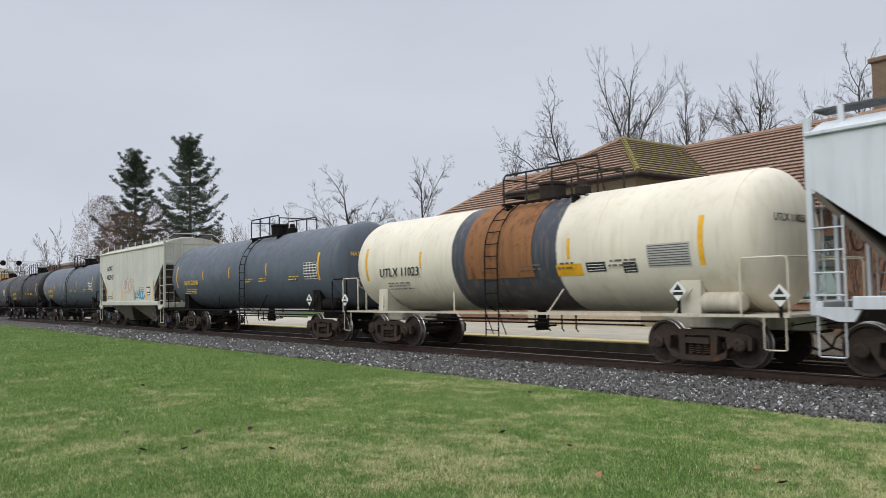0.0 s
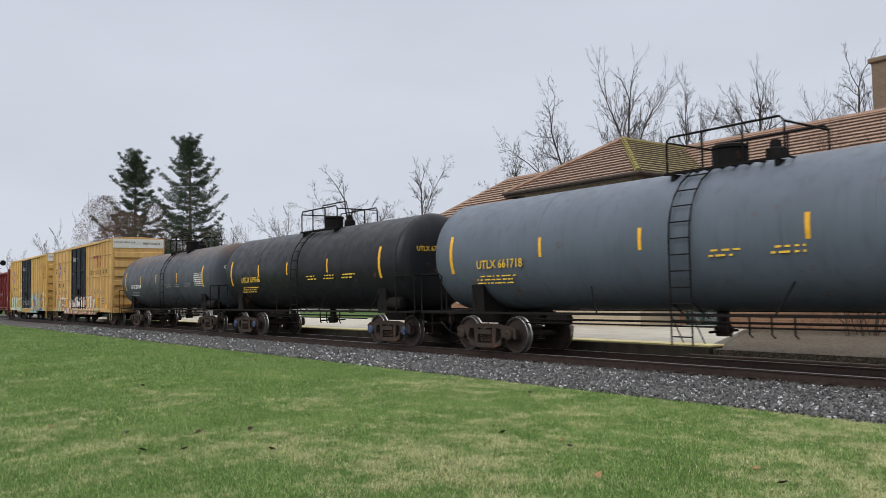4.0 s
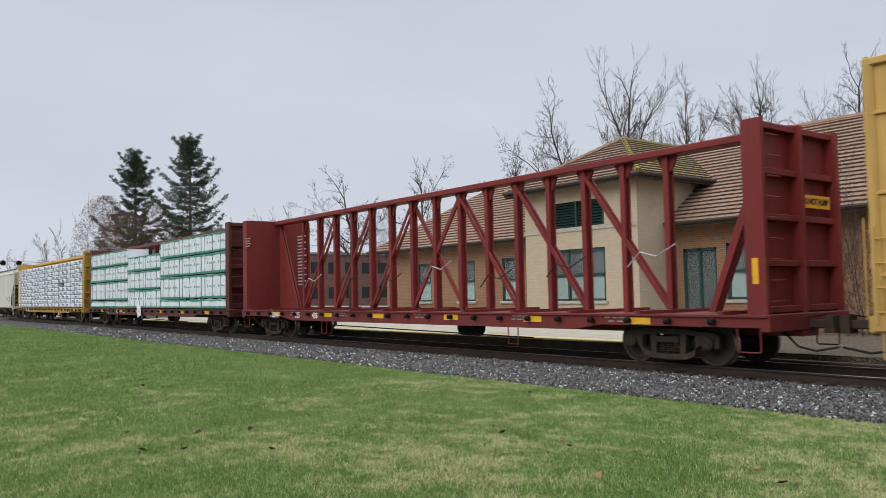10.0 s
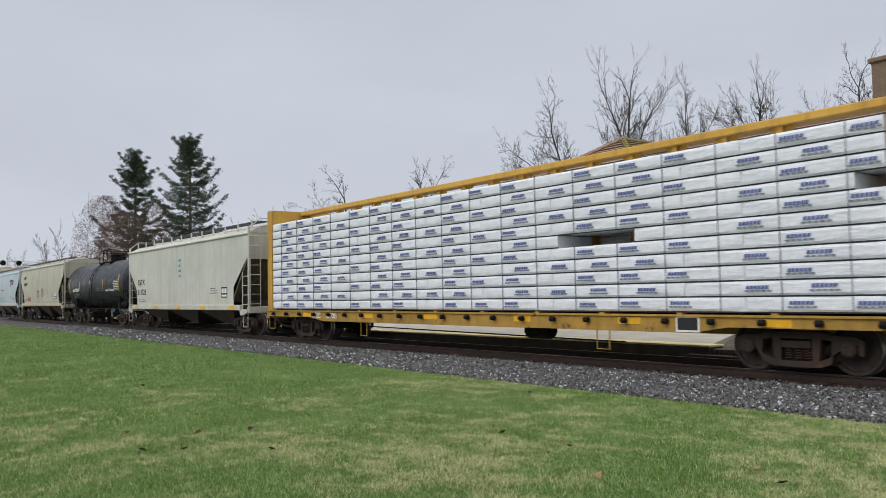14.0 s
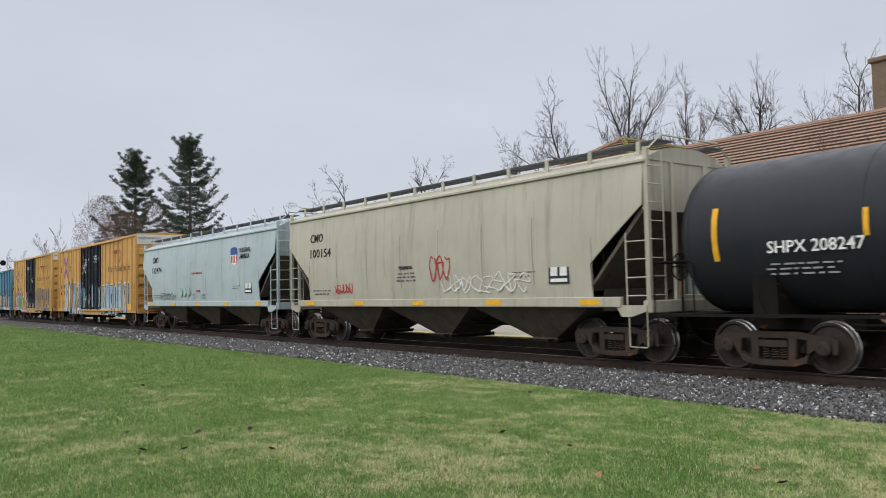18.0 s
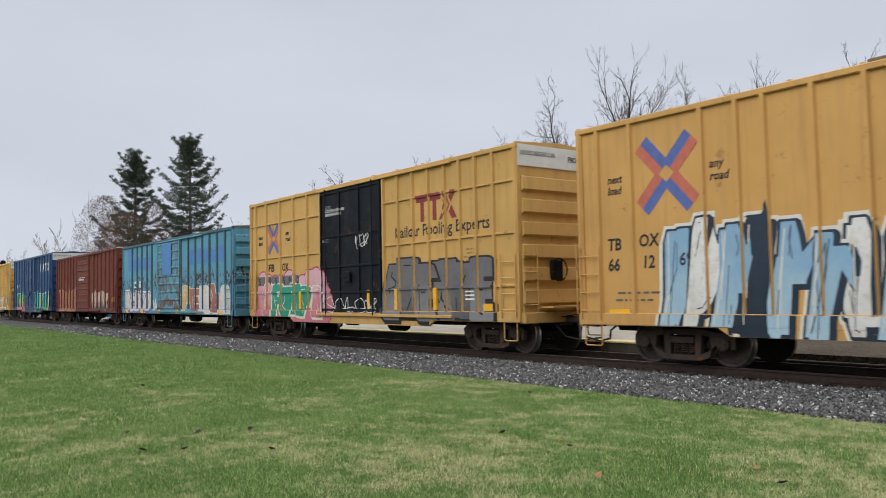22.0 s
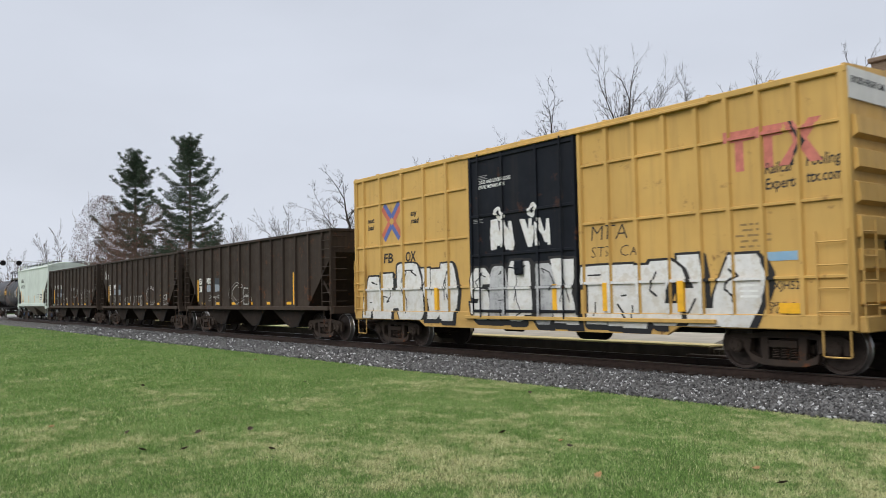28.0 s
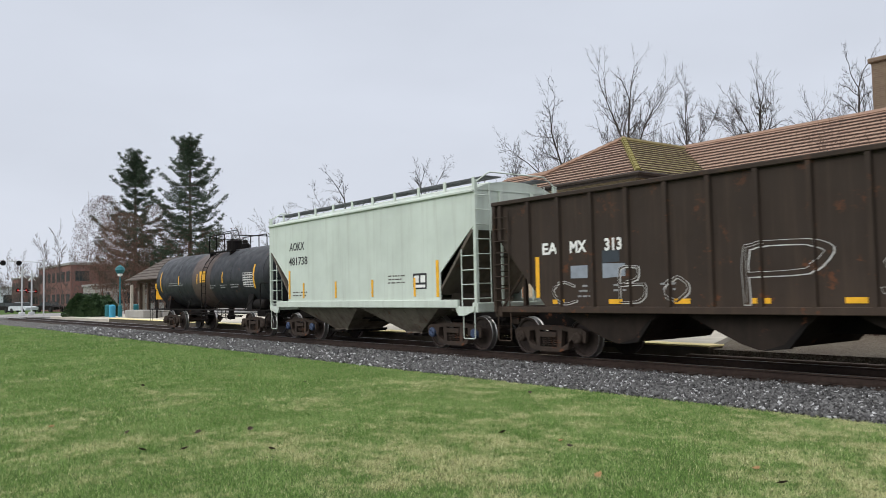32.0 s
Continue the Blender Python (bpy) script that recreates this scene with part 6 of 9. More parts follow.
c = fbox(-107.9, MAT["fbox_a"], "506053", "faded yellow boxcar with black door and pale graffiti", 1)
SPR = {"blush": spray("blush_white_spray", (0.62, 0.50, 0.45), (0.72, 0.68, 0.64), 0.6, 1.8, 0.5, (0.5, 0.32, 0.13)), "brick_red": spray("dark_red_spray", (0.20, 0.03, 0.03), (0.26, 0.05, 0.05), 0.6, 1.8, 0.3, (0.5, 0.32, 0.13)),
       "leaf": spray("pale_green_spray", (0.30, 0.46, 0.30), (0.45, 0.55, 0.38), 0.6, 1.8, 0.4, (0.5, 0.32, 0.13)), "white": spray("worn_white_spray", (0.60, 0.59, 0.56), (0.74, 0.73, 0.71), 0.6, 2.2, 0.25, (0.4, 0.3, 0.14)), "black": spray("matt_black_spray", (0.02, 0.02, 0.022), (0.032, 0.03, 0.03), 0.6, 2.2),
       "chalk": spray("thin_white_spray", (0.42, 0.41, 0.39), (0.60, 0.59, 0.57), 1.0, 2.4), "grey": spray("pale_grey_spray", (0.34, 0.34, 0.35), (0.52, 0.52, 0.52), 0.6, 2.2, 0.3, (0.03, 0.03, 0.03)), "mint": spray("mint_green_fill_spray", (0.44, 0.60, 0.45), (0.58, 0.68, 0.55), 0.6, 2.0, 0.2, (0.5, 0.32, 0.1)), "sky": spray("sky_blue_spray", (0.25, 0.50, 0.54), (0.36, 0.58, 0.60), 0.6, 2.3, 0.3, (0.5, 0.32, 0.1)),
       "navy": spray("navy_spray", (0.06, 0.11, 0.25), (0.10, 0.14, 0.27), 0.6, 2.3), "ice": spray("ice_blue_spray", (0.36, 0.50, 0.58), (0.24, 0.40, 0.56), 0.6, 2.5), "ink_blue": spray("blue_black_spray", (0.02, 0.03, 0.045), (0.03, 0.045, 0.07), 0.6, 2.5), "emerald": spray("emerald_spray", (0.02, 0.24, 0.15), (0.03, 0.30, 0.22), 0.7, 1.9),
       "cream": spray("cream_line_spray", (0.66, 0.62, 0.50), (0.70, 0.66, 0.60), 0.6, 2.2), "rose": spray("rose_spray", (0.50, 0.16, 0.20), (0.66, 0.40, 0.44), 0.7, 2.3), "crimson": spray("crimson_spray", (0.42, 0.03, 0.08), (0.45, 0.05, 0.10), 0.6, 2.4), "ash": spray("ash_grey_spray", (0.22, 0.215, 0.22), (0.15, 0.14, 0.15), 0.7, 2.4), "char": spray("charcoal_spray", (0.10, 0.10, 0.105), (0.16, 0.15, 0.16), 0.7, 2.4),
       "lilac": spray("lilac_white_spray", (0.60, 0.57, 0.60), (0.66, 0.62, 0.58), 0.8, 1.9, 0.35, (0.4, 0.3, 0.25)), "violet": spray("violet_line_spray", (0.16, 0.12, 0.28), (0.22, 0.17, 0.36), 0.8, 1.9), "ochre": spray("ochre_spray", (0.52, 0.36, 0.16), (0.60, 0.44, 0.22), 0.8, 2.1, 0.3, (0.2, 0.1, 0.06)), "oxblood": spray("dull_red_spray", (0.30, 0.10, 0.09), (0.36, 0.16, 0.13), 0.8, 2.1),
       "rust_orange": spray("faded_orange_spray", (0.30, 0.10, 0.06), (0.36, 0.14, 0.08), 0.8, 2.2, 0.6, (0.16, 0.045, 0.03)), "peach": spray("peach_line_spray", (0.50, 0.30, 0.20), (0.52, 0.34, 0.25), 0.8, 2.2, 0.5, (0.16, 0.045, 0.03)), "sand": spray("sand_spray", (0.05, 0.045, 0.06), (0.54, 0.41, 0.33), 0.75, 1.75, 0.3, (0.16, 0.045, 0.03)),
       "lime": spray("lime_to_pink_spray", (0.60, 0.12, 0.19), (0.26, 0.55, 0.07), 0.75, 1.75), "teal": spray("teal_spray", (0.03, 0.42, 0.34), (0.04, 0.52, 0.42), 0.7, 2.2), "yellow": spray("yellow_spray", (0.52, 0.42, 0.05), (0.62, 0.52, 0.08), 0.7, 2.2), "aqua": spray("aqua_spray", (0.05, 0.42, 0.42), (0.10, 0.48, 0.46), 0.7, 2.2)}
mural(c, "?FE?", -6.4, -2.5, 0.62, 1.74, [SPR["leaf"], SPR["blush"], SPR["white"], SPR["blush"]], SPR["brick_red"], 31, 0.13, 0.035)
mural(c, "???", -2.3, 1.7, 0.62, 1.78, [SPR["blush"], SPR["white"]], SPR["brick_red"], 33, 0.17, 0.04)
mural(c, "ITY?", 1.6, 4.6, 0.62, 1.82, [SPR["blush"], SPR["white"], SPR["blush"], SPR["leaf"]], SPR["brick_red"], 35, 0.14, 0.04)
painted_text(c, "T A K I N G", 0.42, 2.1, 1.92, SPR["char"], "graffiti_tag", 0.15, 0.0, 3.9)
c = fbox(-125.7, MAT["fbox_b"], "504252", "yellow boxcar with black door and mint and blue graffiti", 0)
mural(c, "??????", -7.2, -2.0, 0.66, 1.95, [SPR["mint"]], SPR["black"], 37, 0.17, 0.03)
mural(c, "??????", -7.0, -2.2, 0.7, 1.9, [SPR["mint"], SPR["mint"], SPR["grey"]], SPR["black"], 38, 0.10, 0.025)
cloud(c, 1.85, 3.7, 0.6, 2.15, SPR["sky"], SPR["sky"], 39, 0.02)
cloud(c, 3.6, 6.4, 0.6, 1.85, SPR["sky"], SPR["ice"], 40, 0.03)
mural(c, "?I?", 2.6, 6.2, 0.62, 2.25, [SPR["navy"], SPR["ash"], SPR["navy"]], SPR["navy"], 43, 0.16, 0.02, sharp=0.5)
mural(c, "US", 4.2, 7.2, 1.0, 2.35, [SPR["ice"], SPR["white"]], SPR["sky"], 44, 0.09, 0.02)
scrawl(c, MAT["spray_white"], -1.6, -1.565, 1.25, 3.2, 0.35, 38, 0.03, 5)
for x, z in ((-3.3, 3.0), (-2.7, 3.05), (-2.75, 2.5)):
    part("paper_sticker", G().box(x - 0.16, x + 0.16, -1.484, -1.478, z - 0.13, z + 0.13), W, c)

c = centerbeam("centerbeam_car", "empty oxide-red centre-beam flat car", -146.9, 18.3, 22.4, 12.1, MAT["beam_red"], 1.03, 4.62, True, 0.4)
letters("KLRX", 0.30, W, c, -8.6, -1.458, 0.78, "reporting_mark", -1, 0, 0.008, 0.9)
letters("625", 0.28, W, c, -6.6, -1.458, 0.78, "road_number", -1, 0, 0.006, 0.9)
letters("438", 0.28, W, c, -5.3, -1.458, 0.78, "road_number", -1, 0, 0.006, 0.9)
for x in (-7.9, -4.7, -0.2, 3.9, 6.9):
    bars(c, W, x + 0.9, -1.456, 0.98, 0.8, 0.16, 2)
part("web_lettering", bar_block(0.7, 2.0, 16, -9.0, -0.085, 3.9), MAT["print_grey"], c)
part("bulkhead_lettering", bar_block(0.5, 0.4, 4, -10.9, -1.43, 3.9), MAT["print_grey"], c)
part("warning_sign", G().box(11.5, 11.52, 0.0, 1.1, 3.05, 3.3), MAT["reflector"], c, "yellow sign with black words")
letters("DO NOT HUMP", 0.17, INK, c, 11.524, 0.05, 3.12, "sign_lettering", 1, 0, 0.006, 0.9, 0.98)
part("reflective_strip", G().box(11.32, 11.44, -1.43, -1.42, 1.6, 2.07), MAT["reflector"], c)
straps = random.Random(9)
for i in range(7):
    x = -7.5 + 2.6 * i
    z = 1.9 + straps.uniform(-0.1, 0.3)
    g = G().tube([(x - 0.6, -0.25, z - 0.1), (x - 0.2, -0.3, z + 0.22), (x + 0.25, -0.3, z + 0.1), (x + 0.75, -0.28, z + 0.35)], 0.018, 5)
    part("hanging_strap", g, MAT["galv"] if i % 3 == 0 else MAT["hose"], c, "loose tie-down cable and strap")

n_ = Nodes("white_lumber_wrap")
f_ = n_.noise(2.4, 3, 0.55, n_.scaled(1.3, 1, 1.0))
n_.bump(n_.math("ADD", f_, n_.noise(1.6, 2, 0.5, n_.scaled(1.4, 1, 0.7))), 0.45, 0.04)
MAT["wrap"] = n_.done(n_.mix(n_.ramp(f_, 0.3, 0.7), (0.64, 0.69, 0.71), (0.76, 0.80, 0.83)), 0.4)
n_ = Nodes("white_printed_wrap")
f_ = n_.noise(4.5, 6, 0.7)
n_.bump(n_.math("ADD", f_, n_.noise(1.5, 3, 0.6, n_.scaled(0.6, 1, 3))), 0.8, 0.04)
MAT["wrap_b"] = n_.done(n_.mix(n_.ramp(f_, 0.3, 0.7), (0.66, 0.68, 0.72), (0.80, 0.81, 0.85)), 0.45)
MAT["wrap_green"] = plain("green_wrap_edge", (0.05, 0.24, 0.16), 0.5, 0, 0.3, 3)
MAT["wrap_logo"] = plain("dark_green_wrap_print", (0.20, 0.30, 0.27), 0.6, 0, 0.2)
MAT["wrap_grey"] = plain("grey_blue_wrap_print", (0.20, 0.22, 0.28), 0.6, 0, 0.3)
MAT["wrap_pale"] = plain("pale_grey_wrap_print", (0.40, 0.43, 0.45), 0.6, 0, 0.2)
MAT["lumber"] = plain("bare_sawn_lumber", (0.46, 0.30, 0.15), 0.75, 0, 0.3, 6)


def lumber_pack(rng, L, H, D2, mat, puff=1.0):
    """A strapped, paper-wrapped bundle: rounded block with sagging top edge and folded ends."""
    g = G()
    nx, nz = max(4, int(L / 0.22)), 6
    vs = []
    y0 = 0
    for j in range(nz + 1):
        for i in range(nx + 1):
            u, v = i / nx, j / nz
            x, z = -L / 2 + L * u, H * v
            e = min(u, 1 - u, v, 1 - v)
            y = -0.012 * min(1, e * 12) + 0.02 * puff * noise.noise((x * 2.1 + rng[0], z * 3.1, rng[1]))
            vs.append((x, y + (0.02 if e == 0 else 0), z + (0.012 * noise.noise((x * 1.7, 3, rng[1])) if v == 1 else 0)))
    fs = [(j * (nx + 1) + i, j * (nx + 1) + i + 1, (j + 1) * (nx + 1) + i + 1, (j + 1) * (nx + 1) + i) for j in range(nz) for i in range(nx)]
    g.add(vs, fs)
    g.box(-L / 2, L / 2, 0.021, D2, 0, H)
    return g


c = centerbeam("centerbeam_car", "brown-red centre-beam flat car loaded with wrapped lumber", -170.8, 18.2, 22.6, 12.2, MAT["beam_brown"], 1.03, 4.72, False)
letters("IC", 0.28, W, c, -7.0, -1.458, 0.79, "reporting_mark", -1, 0, 0.008, 0.9)
letters("977", 0.28, W, c, -5.2, -1.458, 0.79, "road_number", -1, 0, 0.008, 0.9)
letters("028", 0.28, W, c, -3.9, -1.458, 0.79, "road_number", -1, 0, 0.008, 0.9)
LOAD = []
stacks = [(-11.1, -8.0, 4), (-7.95, -5.55, 4), (-5.5, -3.12, 4), (-3.05, -0.35, 3), (-0.3, 2.45, 3), (2.52, 5.2, 4), (5.28, 8.05, 4), (8.12, 10.95, 4)]
rows_z = [(1.10, 1.50), (1.55, 2.60), (2.65, 3.52), (3.57, 4.40)]
rows_3 = [(1.10, 2.05), (2.10, 3.05), (3.10, 3.88)]
rng = random.Random(12)
for a, b, k in stacks:
    for i, (za, zb) in enumerate(rows_z if k == 4 else rows_3):
        for s in (-1, 1):
            L, H = b - a, zb - za
            pk = thing("lumber_pack", "white paper-wrapped lumber bundle with green edges on a flat car", "lumber pack", pose(-170.8 + (a + b) / 2, TRACK_Y + s * 1.42, za, 0, 0, 0 if s < 0 else 180), "wrapped lumber on the flat car")
            LOAD.append((pk, -170.8 + (a + b) / 2))
            part("wrap", lumber_pack((rng.uniform(0, 50), rng.uniform(0, 50)), L - rng.uniform(0.02, 0.1), H - 0.02, 1.18, MAT["wrap"]), MAT["wrap"], pk, "", True)
            if s < 0:
                g = G()
                g.box(-L / 2, L / 2, -0.03, 0.0, -0.01, 0.06 + rng.uniform(0, 0.03))
                part("green_edge", g, MAT["wrap_green"], pk)
                flap = G()
                m = 9
                edge = [(-L / 2 + L * q / m, H - 0.02 - 0.02 * rng.random()) for q in range(m + 1)]
                flap.prism(edge + [(-L / 2 + L * q / m, H - 0.06 - 0.07 * rng.random()) for q in range(m, -1, -1)], -0.03, -0.012)
                part("green_edge", flap, MAT["wrap_green"], pk)
                if H > 0.6:
                    m = 2
                    for q in range(m):
                        x = -L / 2 + L * (0.3 + 0.45 * q)
                        g = G().prism([(x - 0.06, H * 0.45), (x + 0.06, H * 0.45), (x, H * 0.45 + 0.13)], -0.034, -0.02)
                        part("wrap_emblem", g, MAT["wrap_logo"], pk)
                        bar = G()
                        a_ = x + 0.16
                        while a_ < min(L / 2 - 0.1, x + 0.86):
                            w_ = rng.uniform(0.035, 0.06)
                            bar.box(a_, a_ + w_, -0.034, -0.02, H * 0.46, H * 0.46 + rng.choice((0.05, 0.05, 0.085)))
                            a_ += w_ + 0.018
                        part("wrap_print", bar, MAT["wrap_pale"], pk)
                        part("wrap_print", G().box(x - 0.3, x + 0.25, -0.032, -0.02, H * 0.72, H * 0.72 + 0.012), MAT["wrap_pale"], pk)
                    for q in range(3):
                        x = -L / 2 + L * (0.18 + 0.32 * q)
                        part("strap", G().box(x - 0.005, x + 0.005, -0.032, 0.0, 0, H), MAT["wrap_grey"], pk)
g = G()
g.loft([[(x, -1.55 - 0.03 * k, z) for x, z in p] for k, p in enumerate((((-0.95, 1.3), (-0.3, 1.2), (-0.25, 0.7), (-0.8, 0.55)), ((-0.9, 1.2), (-0.4, 1.15), (-0.4, 0.65), (-0.75, 0.62))))])
part("torn_wrap", g, MAT["wrap"], c, "torn white wrap hanging over the side")

c = centerbeam("centerbeam_car", "ochre centre-beam flat car stacked with wrapped boards", -195.2, 18.37, 23.2, 12.2, MAT["beam_yellow"], 1.03, 4.80, False)
letters("TTZC", 0.26, W, c, -8.0, -1.458, 0.79, "reporting_mark", -1, 0, 0.008, 0.9)
letters("867001", 0.26, W, c, -7.0, -1.458, 0.79, "road_number", -1, 0, 0.008, 0.9)
p = part("data_plate", G().box(6.96, 7.5, -1.47, -1.45, 0.70, 1.02), W, c, "white-framed black data plate")
part("data_plate_face", G().box(7.0, 7.46, -1.474, -1.47, 0.74, 0.98), INK, p)
MAT["wrap_blue"] = plain("blue_wrap_print", (0.12, 0.15, 0.33), 0.6, 0, 0.3)
MAT["seam"] = plain("painted_pack_gap_shadow", (0.03, 0.03, 0.035), 0.8, 0, 0.2)
word = G()
for i in range(6):
    word.prism([(i * 0.075, 0), (i * 0.075 + 0.055, 0), (i * 0.075 + 0.068, 0.062), (i * 0.075 + 0.013, 0.062)], -0.004, 0.004)
word = word.mesh("wrap_print")
word.materials.append(MAT["wrap_blue"])
under = G()
for i in range(5):
    under.box(i * 0.11, i * 0.11 + 0.085, -0.004, 0.004, 0, 0.028)
under = under.mesh("wrap_underline")
under.materials.append(MAT["wrap_grey"])
rng = random.Random(21)
ROWS, PITCH = 11, 0.289
for i in range(ROWS):
    za = 1.10 + i * PITCH
    a = -11.15
    while a < 10.4:
        b = min(11.0, a + (4.9, 6.1, 4.9, 6.1)[i % 4])
        if 11.0 - b < 1.5:
            b = 10.5 if i == 7 else 11.0
        hole = i == 5 and a < 5.9 and b > 3.8
        for s in (-1, 1):
            if s > 0 and i % 2:
                continue
            segs = [(a, b)] if not (hole and s < 0) else [(a, max(a, 3.76)), (min(b, 5.96), b)]
            for u, v in segs:
                if v - u < 0.3:
                    continue
                L = v - u
                hgt = PITCH if s < 0 else 2 * PITCH
                pk = thing("board_pack", "thin white printed-wrap bundle of boards on a flat car", "lumber pack", pose(-195.2 + (u + v) / 2, TRACK_Y + s * 1.42, za, 0, 0, 0 if s < 0 else 180), "wrapped boards on the flat car")
                LOAD.append((pk, -195.2 + (u + v) / 2))
                part("wrap", lumber_pack((rng.uniform(0, 50), rng.uniform(0, 50)), L - 0.012, hgt - 0.022, 1.18, MAT["wrap_b"], 0.6), MAT["wrap_b"], pk, "", True)
                if s < 0:
                    # near-black strip painted in for the shadow between packs
                    part("shadow_gap", G().box(-L / 2, L / 2, 0.012, 0.03, -0.022, 0.004), MAT["seam"], pk)
                    x = math.ceil((u + 11.56) / 1.22) * 1.22 - 11.56
                    while x < v:
                        loc = x - (u + v) / 2
                        if loc > -L / 2 + 0.05:
                            part("wrap_fold", G().box(loc - 0.004, loc + 0.004, -0.036, -0.01, 0, hgt - 0.02), MAT["wrap_grey"], pk)
                        o = (0.12 + 0.37 * i) % 0.75 + rng.uniform(-0.05, 0.05)
                        if loc + o + 0.5 < L / 2:
                            q = part("wrap_print", word, None, pk)
                            q.location = (loc + o, -0.034, 0.125 + rng.uniform(-0.015, 0.015))
                            q = part("wrap_underline", under, None, pk)
                            q.location = (loc + o - 0.03, -0.034, 0.075)
                        x += 1.22
        a = b

c = covered_hopper("covered_hopper", "pale grey three-bay covered hopper with black numbers", -216.35, 13.1, 16.05, 9.1, MAT["hopper_grey"], 1.02, 4.12, 4.5, 3, marks="DJTX", number="515323", strips="wide", mark_z=2.3)
part("blue_emblem", bar_block(0.3, 1.0, 4, 0.0, -1.51, 3.4), MAT["spray_blue"], c)
c = tank_car("tank_car", "black tank car with white lettering and data table", -232.3, 10.3, 7.0, 8.1, 1.48, 2.54, MAT["gloss_black"], MAT["frame"], 0.5, "SHPX 208247", W, panel=W)
letters("MAGNESIUM HYDROXIDE SLURRY", 0.15, W, c, 2.91, -1.43, 2.08, "lettering", -1, 0, 0.002, 0.9, 1.82)
c = covered_hopper("covered_hopper", "dusty tan three-bay covered hopper with red tags", -247.75, 13.2, 15.95, 9.0, MAT["hopper_tan"], 1.18, 4.22, 4.55, 3, curved=True, marks="CMO", number="100154", strips="wide", mark_z=3.35)
scrawl(c, MAT["spray_red"], -4.7, -1.56, 1.6, 1.15, 0.42, 3, 0.08, 6)
scrawl(c, MAT["spray_red"], 0.6, -1.6, 1.9, 0.9, 0.7, 4, 0.08, 3)
scrawl(c, MAT["spray_white"], 1.1, -1.58, 1.55, 3.4, 0.5, 6, 0.05, 8)
letters("WARNING", 0.14, INK, c, -0.9, -1.61, 2.25, "lettering", -1, 0, 0.004)
bars(c, INK, -1.1, -1.59, 2.15, 1.0, 0.3, 3)
c = covered_hopper("covered_hopper", "pale blue-grey covered hopper with a shield emblem", -264.7, 13.25, 15.95, 9.0, MAT["hopper_blue"], 1.18, 4.12, 4.5, 3, curved=True, marks="CMO", number="112474", strips="wide", mark_z=3.35)
y = -1.605
MAT["shield_blue"] = plain("shield_blue_paint", (0.04, 0.09, 0.28), 0.5, 0, 0.12)
MAT["shield_red"] = plain("shield_red_paint", (0.5, 0.05, 0.06), 0.5, 0, 0.12)
g = G().prism([(3.6, 3.55), (4.28, 3.55), (4.28, 3.15), (4.22, 2.96), (3.94, 2.84), (3.66, 2.96), (3.6, 3.15)], y - 0.002, y + 0.01)
part("shield", g, W, c, "red, white and blue shield emblem").location.x = 0.22
part("shield_top", G().prism([(3.6, 3.55), (3.94, 3.60), (4.28, 3.55), (4.28, 3.28), (3.6, 3.28)], y - 0.006, y - 0.002), MAT["shield_blue"], c).location.x = 0.22
for i in range(4):
    x = 3.65 + 0.165 * i
    part("shield_stripe", G().prism([(x, 3.26), (x + 0.085, 3.26), (x + 0.085, 2.94), (x, 2.96)], y - 0.006, y - 0.002), MAT["shield_red"], c).location.x = 0.22
letters("BUILDING\nAMERICA", 0.25, INK, c, 4.72, y, 3.35, "lettering", -1, 0.0, 0.006, 0.9, 1.0)
scrawl(c, MAT["spray_black"], -5.1, -1.57, 1.48, 2.2, 0.36, 8, 0.05, 6)
letters("DO NOT HAMMER ON CAR", 0.13, MAT["spray_red"], c, -0.66, -1.607, 2.62, "lettering", -1, 0, 0.002, 0.9, 1.26)
letters("WARNING", 0.13, MAT["spray_red"], c, -0.17, -1.598, 1.82, "lettering", -1, 0, 0.002, 0.9, 0.53)
bars(c, INK, -0.6, -1.59, 1.72, 0.5, 0.24, 4)
bars(c, INK, 0.5, -1.59, 1.72, 0.45, 0.24, 4)
MAT["spray_mint"] = plain("mint_green_spray_paint", (0.32, 0.48, 0.43), 0.6, 0, 0.2)
for k in range(3):
    x0 = -2.3 + 0.48 * k
    g = G().prism([(x0 + 0.2 + 0.21 * math.cos(a) * (1 + 0.08 * math.sin(4 * a + k)), 1.84 + 0.2 * math.sin(a) * (1 + 0.08 * math.cos(4 * a + k))) for a in [2 * math.pi * i / 18 for i in range(18)]], -1.604, -1.59)
    part("graffiti_letter", g, MAT["spray_mint"], c, "faded mint-green sprayed blot")

c = boxcar("boxcar", "orange-yellow double-door boxcar with blue graffiti", -283.35, 14.1, 18.7, 10.55, MAT["tbox"], 0.72, 5.1, (-2.5, 2.42), MAT["door_black"], 0.98, (), 1.55, None, TOP, posts=(-8.75, -7.86, -6.15, -5.4, -4.85, -3.95, -3.07, 3.25, 4.17, 4.93, 5.85, 6.72, 7.63, 8.55))
mark_x(c, -6.98, 3.85, 1.55, 0.66)
panel_text(c, "next\nload", 0.24, -8.5, 3.8, 1.55, None, 0.2)
panel_text(c, "any\nroad", 0.24, -6.0, 3.82, 1.55, None, 0.2)
for txt, x, z in (("TB", -8.55, 2.38), ("OX", -7.72, 2.42), ("66", -8.55, 1.95), ("12", -7.65, 1.98), ("69", -6.75, 2.0)):
    letters(txt, 0.36, INK, c, x, -1.488, z, "reporting_mark", -1, 0.1, 0.006, 0.9)
bars(c, INK, -8.4, -1.486, 1.5, 1.3, 0.3, 2)
part("reflective_strip", G().box(-6.2, -6.08, -1.49, -1.48, 1.05, 1.55), MAT["reflector"], c)
